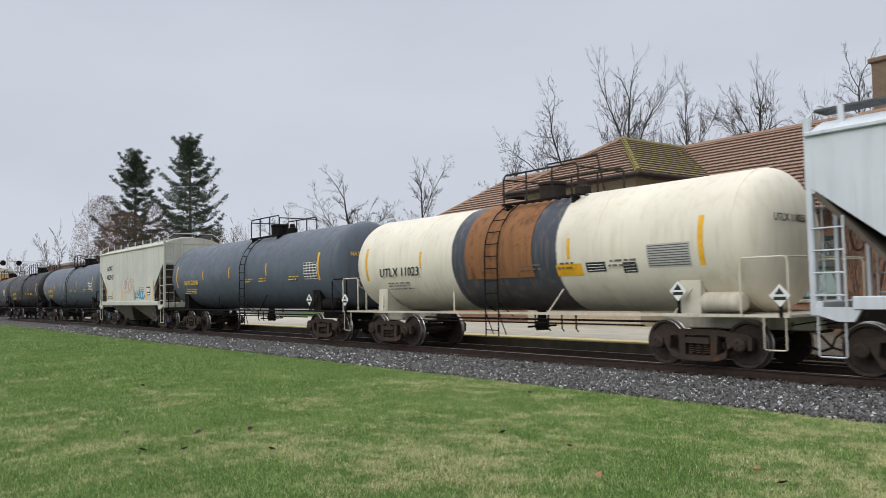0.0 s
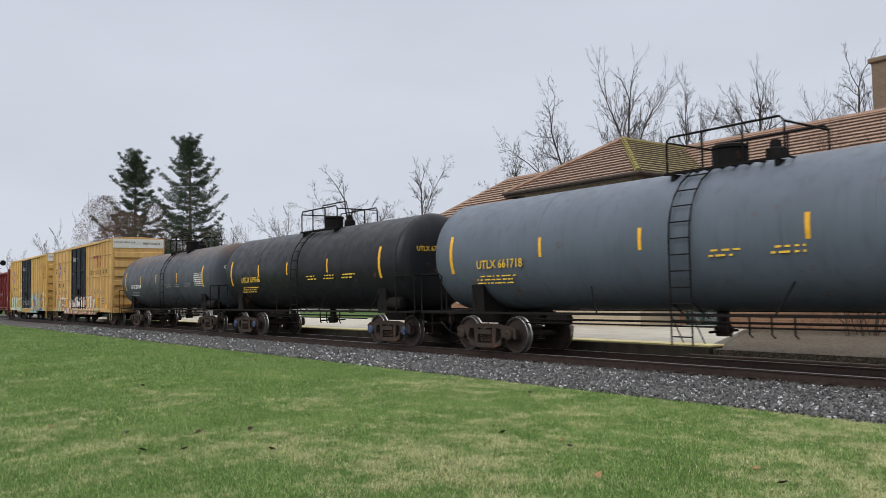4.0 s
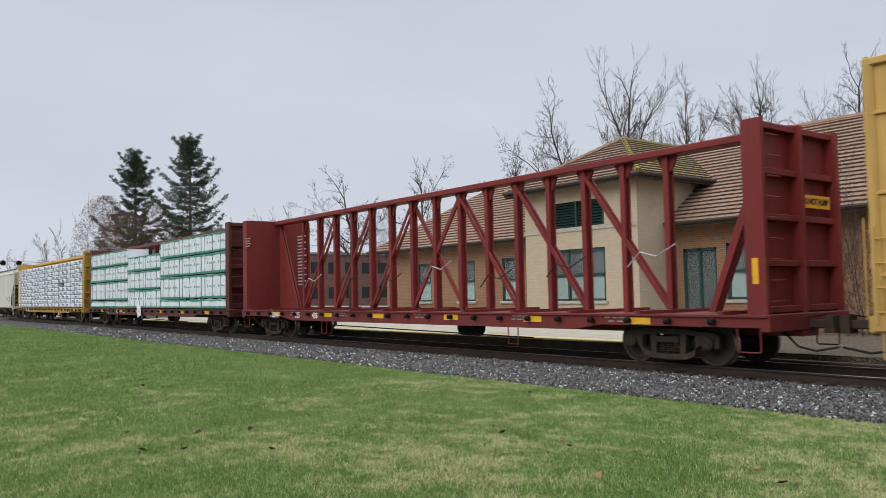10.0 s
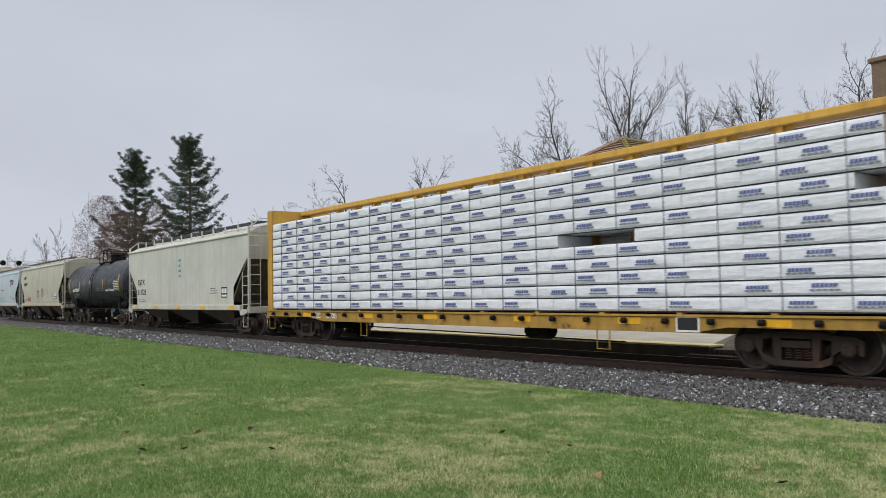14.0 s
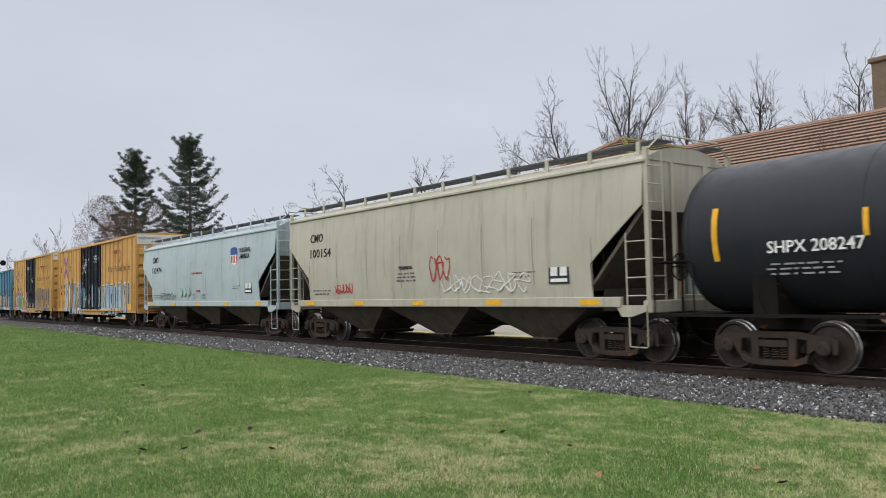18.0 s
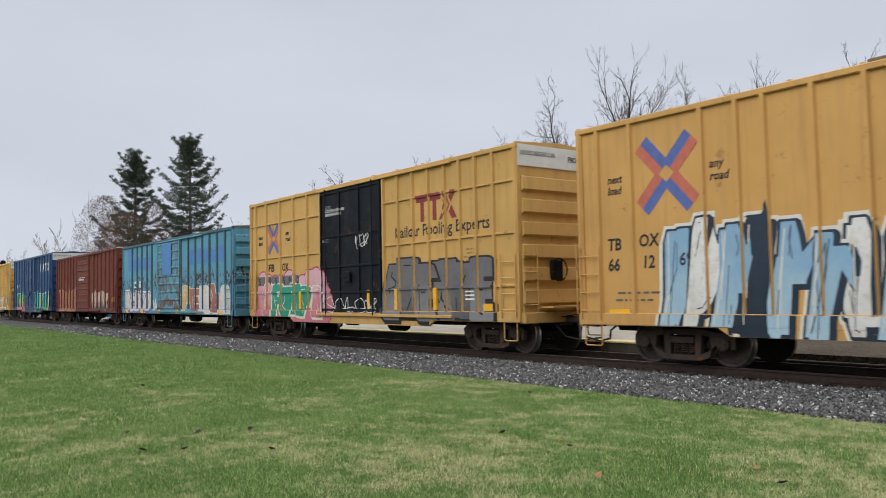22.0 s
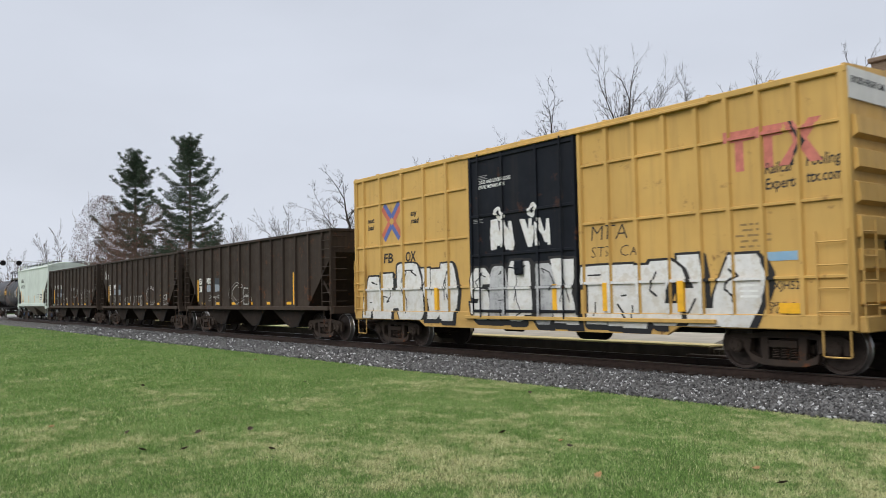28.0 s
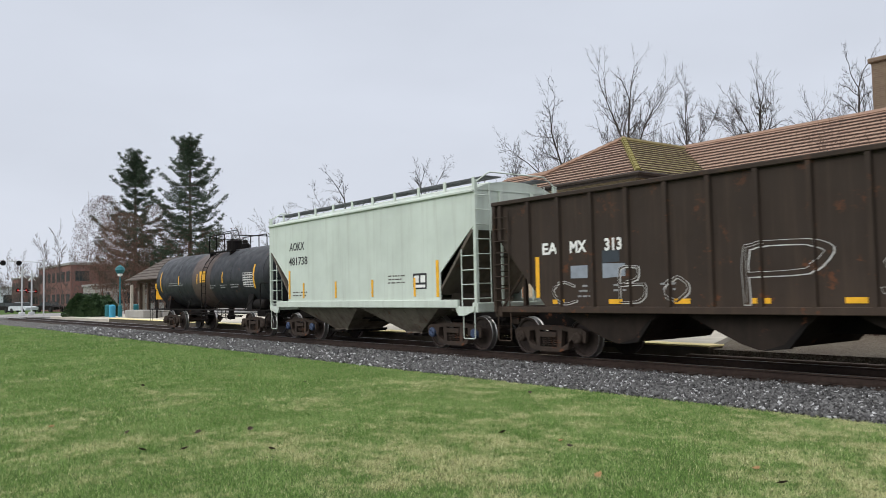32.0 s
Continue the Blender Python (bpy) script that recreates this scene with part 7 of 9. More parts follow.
part("warning_label", G().box(-8.55, -8.0, -1.49, -1.48, 0.98, 1.14), MAT["reflector"], c, "small yellow warning label")
logo_blocks(c, 4.92, 3.80, 1.0, MAT["maroon"], MAT["tbox"])
painted_text(c, "Railcar Pooling Experts", 0.46, 3.62, 3.2, INK, "slogan", 0, 0.006, 4.5)
painted_text(c, "CLOSE AND LOCK\nBOTH DOORS BEFORE\nMOVING CAR", 0.17, 0.6, 4.22, W, "lettering", 0, 0.002, 1.3)
painted_text(c, "CLOSE THIS DOOR\nBEFORE CLOSING\nOTHER DOOR", 0.17, -1.85, 4.1, W, "lettering", 0, 0.002, 1.3)
mural(c, "????????", -7.3, -2.4, 0.62, 2.6, [SPR["ice"], SPR["white"], SPR["ice"], SPR["ink_blue"], SPR["ice"]], SPR["ink_blue"], 51, 0.12, 0.045, SPR["cream"], 0.12, sharp=0.4)
mural(c, "???????", -2.45, 2.3, 0.95, 2.35, [SPR["ink_blue"], SPR["ice"], SPR["black"], SPR["navy"], SPR["ice"]], SPR["black"], 52, 0.09, 0.03, sharp=0.35)
scrawl(c, MAT["spray_white"], -2.1, -1.565, 3.2, 0.9, 0.8, 54, 0.05, 3)
for x, z, w, m in ((-0.45, 1.45, 0.4, MAT["lumber"]), (0.5, 1.75, 0.14, MAT["pink"]), (0.75, 1.85, 0.12, W)):
    part("paper_sticker", G().box(x - w / 2, x + w / 2, -1.552, -1.545, z - 0.16, z + 0.16), m, c)
mural(c, "?UCIOU?", 2.4, 7.65, 0.62, 2.5, [SPR["ice"]], SPR["ink_blue"], 53, 0.21, 0.05, SPR["cream"], 0.05, sharp=0.35)
painted_text(c, "XGH61", 0.2, 4.6, 0.86, INK, "stencil", 0, 0.002, 0.55)
part("warning_label", G().box(7.85, 8.6, -1.54, -1.486, 0.98, 1.3), MAT["reflector"], c, "yellow warning label")
c = fbox(-302.4, MAT["fbox_c"], "505592", "yellow boxcar with black door and pink, green and grey graffiti", 1)
scrawl(c, MAT["spray_white"], -1.7, -1.565, 0.95, 3.2, 0.55, 61, 0.05, 5)
scrawl(c, MAT["spray_white"], 0.3, -1.565, 3.0, 0.8, 0.5, 62, 0.04, 3)
part("number_patch", G().box(-7.1, -3.7, -1.485, -1.479, 1.95, 2.3), SPR["char"], c, "dark overpainted patch behind the road number")
cloud(c, -6.9, -1.7, 0.62, 2.45, SPR["rose"], SPR["crimson"], 61)
mural(c, "?FUMP?", -6.6, -2.0, 0.68, 1.95, [SPR["rose"], SPR["emerald"], SPR["emerald"], SPR["emerald"], SPR["emerald"], SPR["rose"]], SPR["cream"], 63, 0.2, 0.035)
mural(c, "STEWKE", 1.9, 6.75, 0.62, 2.5, [SPR["ash"], SPR["char"], SPR["ash"]], SPR["black"], 64, 0.32, 0.05)

c = boxcar("boxcar", "sky-blue boxcar with peeling paint and rust", -319.7, 12.3, 15.6, 8.75, MAT["mqt_blue"], 0.72, 4.48, (-1.62, 1.62), MAT["mqt_door"], 1.05, (), 1.55, None, None, "slide", MAT["rusty_roof"], False, (-6.0, -5.12, -4.32, -3.44, -2.64, 2.64, 3.54, 4.41, 5.26, 6.12, 7.0), MAT["mqt_post"])
MAT["patch_blue"] = plain("fresh_blue_paint_patch", (0.075, 0.21, 0.47), 0.5, 0, 0.1)
part("paint_patch", G().box(-0.82, 0.52, -1.585, -1.574, 2.71, 4.28), MAT["patch_blue"], c, "fresh blue paint patch on the door")
for x0, x1, z1 in ((2.78, 3.4, 3.8), (3.67, 4.29, 3.79), (4.53, 5.16, 3.77), (5.4, 6.03, 3.66), (6.28, 6.9, 3.8), (-6.84, -6.12, 4.3), (-5.94, -5.24, 3.77), (-5.04, -4.42, 3.72), (-4.25, -3.55, 3.74), (-3.37, -2.74, 3.75)):
    part("paint_patch", G().box(x0, x1, -1.487, -1.478, 3.09, z1), MAT["patch_blue"], c, "fresh blue paint patch")
mural(c, "?CBD?", -7.4, -2.9, 0.80, 1.95, [SPR["lilac"]], SPR["violet"], 71, 0.16, 0.05, SPR["white"], 0.1)
mural(c, "PER?A", 1.75, 7.5, 0.80, 2.1, [SPR["ochre"], SPR["oxblood"], SPR["lilac"], SPR["oxblood"], SPR["lilac"]], SPR["cream"], 72, 0.24, 0.03)
mural(c, "??", -2.6, -1.7, 0.95, 1.5, [SPR["white"]], SPR["white"], 75, 0.03, 0.008)
for i, (m, t) in enumerate((("MQ", "T"), ("10", "18"))):
    for j, w in enumerate((m, t)):
        x, z = -5.62 + 0.86 * j, 2.2 - 0.34 * i
        part("stencil_plate", G().box(x - 0.06, x + 0.48, -1.488, -1.48, z - 0.05, z + 0.3), MAT["ink"] if i else W, c)
        letters(w, 0.3, W if i else INK, c, x, -1.49, z, "road_number", -1, 0, 0.006, 0.9)
for i in range(6):
    part("reflective_strip", G().box(-7.1 + 2.7 * i, -6.7 + 2.7 * i, -1.545, -1.535, 0.82, 1.02), MAT["reflector"], c)

c = boxcar("boxcar", "faded oxide-red boxcar with pale graffiti", -336.4, 12.3, 15.5, 8.7, MAT["mqt_red"], 0.70, 4.56, (-1.66, 1.46), MAT["mqt_red"], 1.05, (), 1.55, None, None, "slide", MAT["galv"], False, (-7.0, -6.2, -5.31, -4.33, -3.54, -2.72, 2.61, 3.42, 4.31, 5.24, 6.09, 6.96))
panel_text(c, "MQT", 0.28, -7.2, 2.1, 1.55, W, 0, 0.006)
panel_text(c, "CLOSE AND LOCK DOOR\nBEFORE MOVING CAR", 0.15, -1.0, 3.0, 1.63, W, 0, 0.003)
for x in (-7.3, -5.4, -3.2, 2.4, 5.0):
    part("reflective_strip", G().box(x - 0.22, x + 0.22, -1.488, -1.478, 1.15, 1.28), MAT["reflector"], c)
part("reflective_strip", G().box(6.6, 7.1, -1.488, -1.478, 1.4, 1.7), MAT["reflector"], c)
mural(c, "?AU??", -6.9, -1.7, 0.78, 2.25, [SPR["rust_orange"]], SPR["peach"], 81, 0.22, 0.035, None, 0.05, sharp=0.3)
mural(c, "U?SK", 2.0, 5.8, 0.80, 2.1, [SPR["sand"]], SPR["sand"], 82, 0.2, 0.01, None, 0.08, sharp=0.35)

c = boxcar("boxcar", "navy-blue boxcar with green and teal graffiti", -353.45, 12.4, 15.4, 8.75, MAT["bkty"], 0.75, 5.17, (-2.15, 1.44), MAT["bkty"], 1.05, (), 1.55, None, TOP, posts=(-6.7, -5.42, -4.15, -3.0, 2.09, 2.99, 4.03, 5.02, 6.0, 7.01))
panel_text(c, "BK    TY", 0.36, -6.35, 2.75, 1.55, W, 0, 0.008)
shapes = (((0, 0.1), (0.1, 0), (0.45, 0), (0.45, 0.32), (0.25, 0.32), (0.25, 0.22), (0.33, 0.22), (0.33, 0.12), (0.14, 0.12), (0.14, 0.5), (0.45, 0.5), (0.45, 0.62), (0.1, 0.62), (0, 0.52)),
          ((0, 0), (0.12, 0), (0.17, 0.18), (0.31, 0.18), (0.36, 0), (0.48, 0), (0.31, 0.62), (0.17, 0.62)),
          ((0.17, 0), (0.31, 0), (0.31, 0.5), (0.48, 0.5), (0.48, 0.62), (0, 0.62), (0, 0.5), (0.17, 0.5)),
          ((0, 0), (0.14, 0), (0.24, 0.2), (0.34, 0), (0.48, 0), (0.32, 0.31), (0.48, 0.62), (0.34, 0.62), (0.24, 0.42), (0.14, 0.62), (0, 0.62), (0.16, 0.31)))
for k, sh in enumerate(shapes):
    part("emblem_shape", G().prism([(3.45 + 0.85 * k + a, 3.85 + b) for a, b in sh], -1.488, -1.482), W, c)
mural(c, "RAD??", -6.0, -2.2, 0.66, 2.15, [SPR["lime"]], SPR["black"], 73, 0.2, 0.06, SPR["aqua"], 0.06)
mural(c, "?UPKO?", 1.6, 6.8, 0.70, 2.2, [SPR["teal"], SPR["teal"], SPR["yellow"], SPR["teal"], SPR["teal"], SPR["yellow"]], SPR["black"], 74, 0.18, 0.05, SPR["white"], 0.05)
painted_text(c, "156", 0.36, -6.4, 2.05, W, "road_number", 0, 0.006, 0.75)
painted_text(c, "994", 0.36, -5.5, 2.05, W, "road_number", 0, 0.006, 0.75)
part("reflective_strip", G().box(-6.85, -6.72, -1.488, -1.48, 1.4, 2.4), MAT["reflector"], c)

c = fbox(-370.95, MAT["fbox_d"], "", "yellow boxcar with black door and white bubble graffiti", 2)
for k, x in enumerate((-1.24, -0.07)):
    mural(c, "??", x, x + 0.95, 2.6, 3.3, [SPR["white"]], SPR["white"], 81 + k, 0.035, 0.008)
    mural(c, "O", x + 0.25, x + 0.55, 3.3, 3.66, [SPR["white"]], SPR["white"], 84 + k, 0.03, 0.008)
mural(c, "A?BU?", -7.25, -2.3, 0.62, 2.3, [SPR["white"]], SPR["black"], 86, 0.26, 0.05)
mural(c, "SA?OX", -2.0, 1.7, 0.68, 2.3, [SPR["white"], SPR["grey"], SPR["white"], SPR["grey"]], SPR["black"], 87, 0.19, 0.06)
mural(c, "THCLO", 1.85, 6.05, 0.62, 2.2, [SPR["white"]], SPR["black"], 88, 0.27, 0.05)
painted_text(c, "MTA", 0.46, 2.05, 2.62, SPR["black"], "graffiti_tag", 0.1, -0.006, 1.0)
painted_text(c, "STS  CA", 0.34, 2.05, 2.25, SPR["black"], "graffiti_tag", 0.1, -0.006, 1.3)
painted_text(c, "XJH52", 0.2, 6.3, 1.5, INK, "stencil", 0, 0.002, 0.5)
scrawl(c, MAT["spray_black"], 6.1, -1.482, 1.06, 0.7, 0.24, 85, 0.03, 4)
part("paint_smear", G().box(6.14, 6.8, -1.487, -1.48, 2.0, 2.16), SPR["ice"], c, "pale blue paint smear")

MAT["patch_grey"] = plain("blue_grey_paint_patch", (0.26, 0.29, 0.33), 0.6, 0, 0.15)
MAT["patch_dark"] = plain("dark_slate_paint_patch", (0.045, 0.055, 0.066), 0.6, 0, 0.15)
for rel, num, seed in ((-387.05, ("339", -5.2, 1.82, 2.16), 91), (-401.6, ("306", -5.2, 1.82, 2.16), 95), (-416.2, ("313", -3.3, 2.4, 2.4), 99)):
    c = open_hopper("open_hopper", "weathered brown-black open coal hopper with white tags", rel, 10.95, 13.75, 7.3, MAT["coal"], 1.05, 3.78, ("EA", "MX"), num)
    part("paint_patch", G().prism([(-3.37, 1.8), (-2.6, 1.84), (-2.62, 2.1), (-3.37, 2.12)], -1.474, -1.468), MAT["patch_grey"], c, "blue-grey paint patch")
    part("paint_patch", G().prism([(-3.37, 2.13), (-2.9, 2.14), (-2.9, 2.38), (-3.37, 2.4)], -1.474, -1.468), MAT["patch_dark"], c)
    part("paint_patch", G().box(-4.3, -3.8, -1.474, -1.468, 1.82, 2.1), MAT["patch_grey"], c)
    # tags sprayed in thin white line
    chalk = SPR["chalk"]
    rr = random.Random(seed)
    for k, (x, w, z, t) in enumerate({91: ((-3.7, 0.8, 0.95, 0.4), (-1.7, 1.3, 1.0, 0.95), (-0.4, 0.8, 0.9, 0.7)), 95: ((-4.3, 0.7, 1.2, 0.5), (-2.2, 0.8, 1.2, 0.45), (-1.2, 0.9, 1.2, 0.5), (0.1, 1.2, 1.2, 0.5), (1.6, 1.8, 1.2, 1.1), (4.4, 0.7, 1.25, 0.5)), 99: ((-4.9, 0.8, 1.15, 0.6), (-3.0, 0.8, 1.15, 0.8), (-1.8, 0.6, 1.2, 0.6), (-0.2, 2.0, 1.15, 1.15), (2.4, 0.8, 1.15, 1.0), (3.4, 0.9, 1.15, 1.0), (4.5, 1.0, 1.15, 1.0))}[seed]):
        for word in ("TB", "C", "BR", "O", "P", "SA", "U")[(seed + k) % 7:][:1]:
            mural(c, word if w > 1.1 else word[:1], x, x + w, max(z, 1.22), max(z, 1.22) + t, [MAT["coal"]], chalk, seed + k, 0.06 if t > 0.8 else 0.02, 0.009)
    if seed == 95:
        mural(c, "C?", -6.2, -5.45, 2.75, 3.35, [chalk], chalk, 197, 0.02, 0.004)


covered_hopper("covered_hopper", "pale mint-grey two-bay covered hopper", -429.85, 9.0, 12.2, 6.9, MAT["hopper_mint"], 1.15, 4.22, 4.5, 2, marks="AOKX", number="481738")
MAT["tail_black"] = paint("dull_black_tank_paint", (0.022, 0.024, 0.028), (0.05, 0.042, 0.036), 0.3, 0.05, 0.45, 1.2, ((-1.3, 0.9, (0.085, 0.06, 0.05)),))
c = tank_car("tank_car", "black tank car with a rust-brown middle at the train's tail", -443.3, 9.75, 6.75, 7.5, 1.32, 2.38, MAT["tail_black"], MAT["frame"], 0.9, "", W, panel=W, style=1)
part("yellow_notice", G().box(-0.3, 0.35, -1.335, -1.31, 2.25, 2.75), MAT["reflector"], c, "square yellow notice")
bars(c, W, -4.6, -1.315, 2.4, 2.2, 0.3, 3)


# ---- station building ----


def brickwork(name, a, b, mortar):
    """Courses of brick, 0.2 m by 65 mm, with pale recessed joints."""
    n = Nodes(name)
    flat = n.t.nodes.new("ShaderNodeCombineXYZ")
    n.put(flat.inputs[0], n.math("ADD", n.axis(0), n.axis(1)))
    n.put(flat.inputs[1], n.axis(2))
    k = n.t.nodes.new("ShaderNodeTexBrick")
    n.put(k.inputs["Vector"], flat.outputs[0])
    for nm, v in (("Scale", 1.0), ("Brick Width", 0.215), ("Row Height", 0.075), ("Mortar Size", 0.006), ("Mortar Smooth", 0.2), ("Bias", -0.1)):
        k.inputs[nm].default_value = v
    for nm, v in (("Color1", a), ("Color2", b), ("Mortar", mortar)):
        k.inputs[nm].default_value = (*v, 1)
    c = n.mix(n.ramp(n.noise(1.2, 5, 0.6), 0.3, 0.7, 0, 0.35), k.outputs[0], tuple(v * 0.7 for v in a))
    n.bump(n.math("MULTIPLY", k.outputs[1], -1.0), 0.5, 0.01)
    return n.done(c, 0.88)


MAT["brick"] = brickwork("orange_brown_brick", (0.30, 0.16, 0.09), (0.24, 0.12, 0.07), (0.33, 0.28, 0.22))
MAT["mortar"] = plain("grey_brown_mortar", (0.30, 0.25, 0.20), 0.9, 0, 0.15, 5, 0.2)
MAT["stucco"] = brickwork("painted_beige_brick", (0.52, 0.43, 0.31), (0.48, 0.39, 0.28), (0.40, 0.33, 0.25))
MAT["trim_dark"] = plain("dark_brown_fascia", (0.05, 0.038, 0.032), 0.6, 0, 0.2)
MAT["green_frame"] = plain("dark_green_window_frame", (0.025, 0.06, 0.055), 0.5, 0, 0.2)
MAT["blind"] = plain("pale_window_blind", (0.55, 0.62, 0.58), 0.7, 0, 0.1)
# near-black: the shade of unlit rooms, painted on backing sheets and floor
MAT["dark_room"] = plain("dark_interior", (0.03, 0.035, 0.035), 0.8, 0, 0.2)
MAT["sill"] = plain("limestone_sill", (0.42, 0.38, 0.32), 0.8, 0, 0.12)
n_ = Nodes("window_glass")
n_.b.inputs["Transmission Weight"].default_value = 0.9
MAT["glass"] = n_.done((0.55, 0.62, 0.62), 0.05)
n_ = Nodes("brown_clay_tile")
MAT["tile"] = n_.done(n_.mix(n_.ramp(n_.random(), 0, 1), n_.mix(n_.noise(1.3, 5), (0.235, 0.145, 0.10), (0.31, 0.195, 0.14)), n_.mix(n_.noise(2.0, 5), (0.27, 0.175, 0.125), (0.35, 0.235, 0.17))), 0.75)
# butt faces are painted dark to draw the shadow line under each course
MAT["tile_butt"] = plain("tile_edge_shade", (0.085, 0.056, 0.045), 0.9, 0, 0.3, 4)
n_ = Nodes("mossy_clay_tile")
MAT["moss"] = n_.done(n_.mix(n_.ramp(n_.noise(3.0, 5), 0.35, 0.6), (0.20, 0.15, 0.085), (0.24, 0.20, 0.08)), 0.85)

MAT["moss_thick"] = plain("thick_yellow_moss", (0.20, 0.17, 0.055), 0.9, 0, 0.35, 5, 0.4)
station = thing("station_building", "brick and stucco railway station with a brown tiled hip roof", "station", pose(0, 0, 0))
WY, EY, RY, EZ, RZ0 = 25.1, 24.3, 30.0, 3.9, 7.77
X0, X1 = -38.0, 6.0
BX0, BX1, BY = -24.15, -18.35, 22.85


def wall_with_holes(name, x0, x1, y, z0, z1, holes, mat, t=0.25):
    """A wall along x with real openings: (x0, x1, z0, z1) each."""
    g = G()
    xs = sorted({x0, x1, *[h[0] for h in holes], *[h[1] for h in holes]})
    for a, b in zip(xs, xs[1:]):
        cut = sorted((h[2], h[3]) for h in holes if h[0] <= a and h[1] >= b)
        z = z0
        for c0, c1 in cut:
            if c0 > z:
                g.box(a, b, y, y + t, z, c0)
            z = c1
        if z < z1:
            g.box(a, b, y, y + t, z, z1)
    return part(name, g, mat, station)


def window(x0, x1, y, z0, z1, blind=0.55, mullions=1, bar=True):
    fr = part("window", G().box(x0, x1, y + 0.08, y + 0.12, z0, z1), MAT["glass"], station, "dark green framed window with a pale lower blind")
    fr.visible_shadow = False
    # flat dark sheet behind the glass paints the unlit room
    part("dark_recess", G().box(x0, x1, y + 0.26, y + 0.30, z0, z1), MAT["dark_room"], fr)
    for a, b, c, d in ((x0, x0 + 0.09, z0, z1), (x1 - 0.09, x1, z0, z1), (x0, x1, z0, z0 + 0.08), (x0, x1, z1 - 0.1, z1)):
        part("window_frame", G().box(a, b, y + 0.03, y + 0.14, c, d), MAT["green_frame"], fr)
    for i in range(1, mullions):
        x = x0 + (x1 - x0) * i / mullions
        part("window_frame", G().box(x - 0.05, x + 0.05, y + 0.03, y + 0.14, z0, z1), MAT["green_frame"], fr)
    zm = z0 + (z1 - z0) * 0.5
    if bar:
        part("window_frame", G().box(x0, x1, y + 0.03, y + 0.13, zm - 0.04, zm + 0.04), MAT["green_frame"], fr)
    if blind:
        part("blind", G().box(x0 + 0.08, x1 - 0.08, y + 0.15, y + 0.17, z0 + 0.05, z0 + (z1 - z0) * blind), MAT["blind"], fr)
    part("window_sill", G().box(x0 - 0.1, x1 + 0.1, y - 0.09, y + 0.12, z0 - 0.12, z0, 0.015), MAT["sill"], fr)


ws = [(-13.75, -12.35), (-16.3, -15.1), (-9.8, -8.4), (-5.5, -4.1), (-28.2, -27.0), (-31.5, -30.2), (-35.0, -33.8)]
door = (-18.1, -16.7)
holes = [(a, b, 1.12, 3.12) for a, b in ws] + [(*door, 0.2, 3.0)]
wall_with_holes("wall", X0, BX0, WY, -0.3, EZ + 0.3, [h for h in holes if h[1] < BX0], MAT["brick"])
wall_with_holes("wall", BX1, X1, WY, -0.3, EZ + 0.3, [h for h in holes if h[0] > BX1], MAT["brick"])
for a, b in ws:
    window(a, b, WY, 1.12, 3.12, 0.5)
window(door[0], door[1], WY, 0.2, 3.0, 0, 2, False)
# the taller stucco bay
bh = [(-22.75, -19.9, 1.15, 3.15), (-22.75, -19.9, 4.0, 5.0)]
wall_with_holes("bay_wall", BX0, BX1, BY, -0.3, 5.75, bh, MAT["stucco"])
part("bay_side_wall", G().box(BX0, BX0 + 0.25, BY + 0.25, 27.5, -0.3, 5.75), MAT["stucco"], station)
part("bay_side_wall", G().prism([(BY + 0.25, -0.3), (27.5, -0.3), (27.5, 5.75), (BY + 0.25, 5.75)], BX1 - 0.25, BX1, "x"), MAT["stucco"], station)
window(-22.75, -19.9, BY, 1.15, 3.15, 0.45, 3)
# dark backing sheet paints the shade behind the slats
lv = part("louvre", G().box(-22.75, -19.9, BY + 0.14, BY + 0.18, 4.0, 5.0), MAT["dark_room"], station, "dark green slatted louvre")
for i in range(9):
    z = 4.03 + 0.108 * i
    part("louvre_slat", G().prism([(BY + 0.02, z), (BY + 0.04, z), (BY + 0.15, z + 0.085), (BY + 0.13, z + 0.085)], -22.75, -19.9, "x"), MAT["green_frame"], lv)
for x in (-22.75, -21.35, -19.98):
    part("louvre_frame", G().box(x, x + 0.08, BY - 0.01, BY + 0.14, 4.0, 5.0), MAT["green_frame"], lv)
part("stone_band", G().box(BX0 - 0.03, BX1 + 0.03, BY - 0.04, BY, 3.84, 3.98), MAT["sill"], station)
part("blue_notice", G().box(-14.55, -14.15, WY - 0.03, WY, 1.55, 1.85), MAT["shield_blue"], station, "small blue sign on brick")
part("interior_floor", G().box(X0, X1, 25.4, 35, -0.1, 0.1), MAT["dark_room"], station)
part("end_wall", G().box(X0, X0 + 0.25, WY + 0.25, 34.9, -0.3, EZ + 0.3), MAT["brick"], station)
part("end_wall", G().box(X1 - 0.25, X1, WY + 0.25, 34.9, -0.3, EZ + 0.3), MAT["brick"], station)
part("back_wall", G().box(X0, X1, 34.9, 35.15, -0.3, EZ + 0.3), MAT["brick"], station)

# roofs: courses of tiles laid on sloping decks
HX0, HX1 = X0 - 0.7, X1 + 0.7
slope = (RZ0 - EZ) / (RY - EY)
run = RY - EY
MAT["deck"] = MAT["trim_dark"]


def deck(name, quad, mat):
    part(name, G().add(quad, [tuple(range(len(quad)))]), mat, station)


deck("roof_deck", [(HX0, EY, EZ), (HX1, EY, EZ), (HX1 - run, RY, RZ0), (HX0 + run, RY, RZ0)], MAT["deck"])
deck("roof_deck", [(HX0, 2 * RY - EY, EZ), (HX1, 2 * RY - EY, EZ), (HX1 - run, RY, RZ0), (HX0 + run, RY, RZ0)], MAT["tile"])
deck("roof_deck", [(HX0, EY, EZ), (HX0, 2 * RY - EY, EZ), (HX0 + run, RY, RZ0)], MAT["tile"])
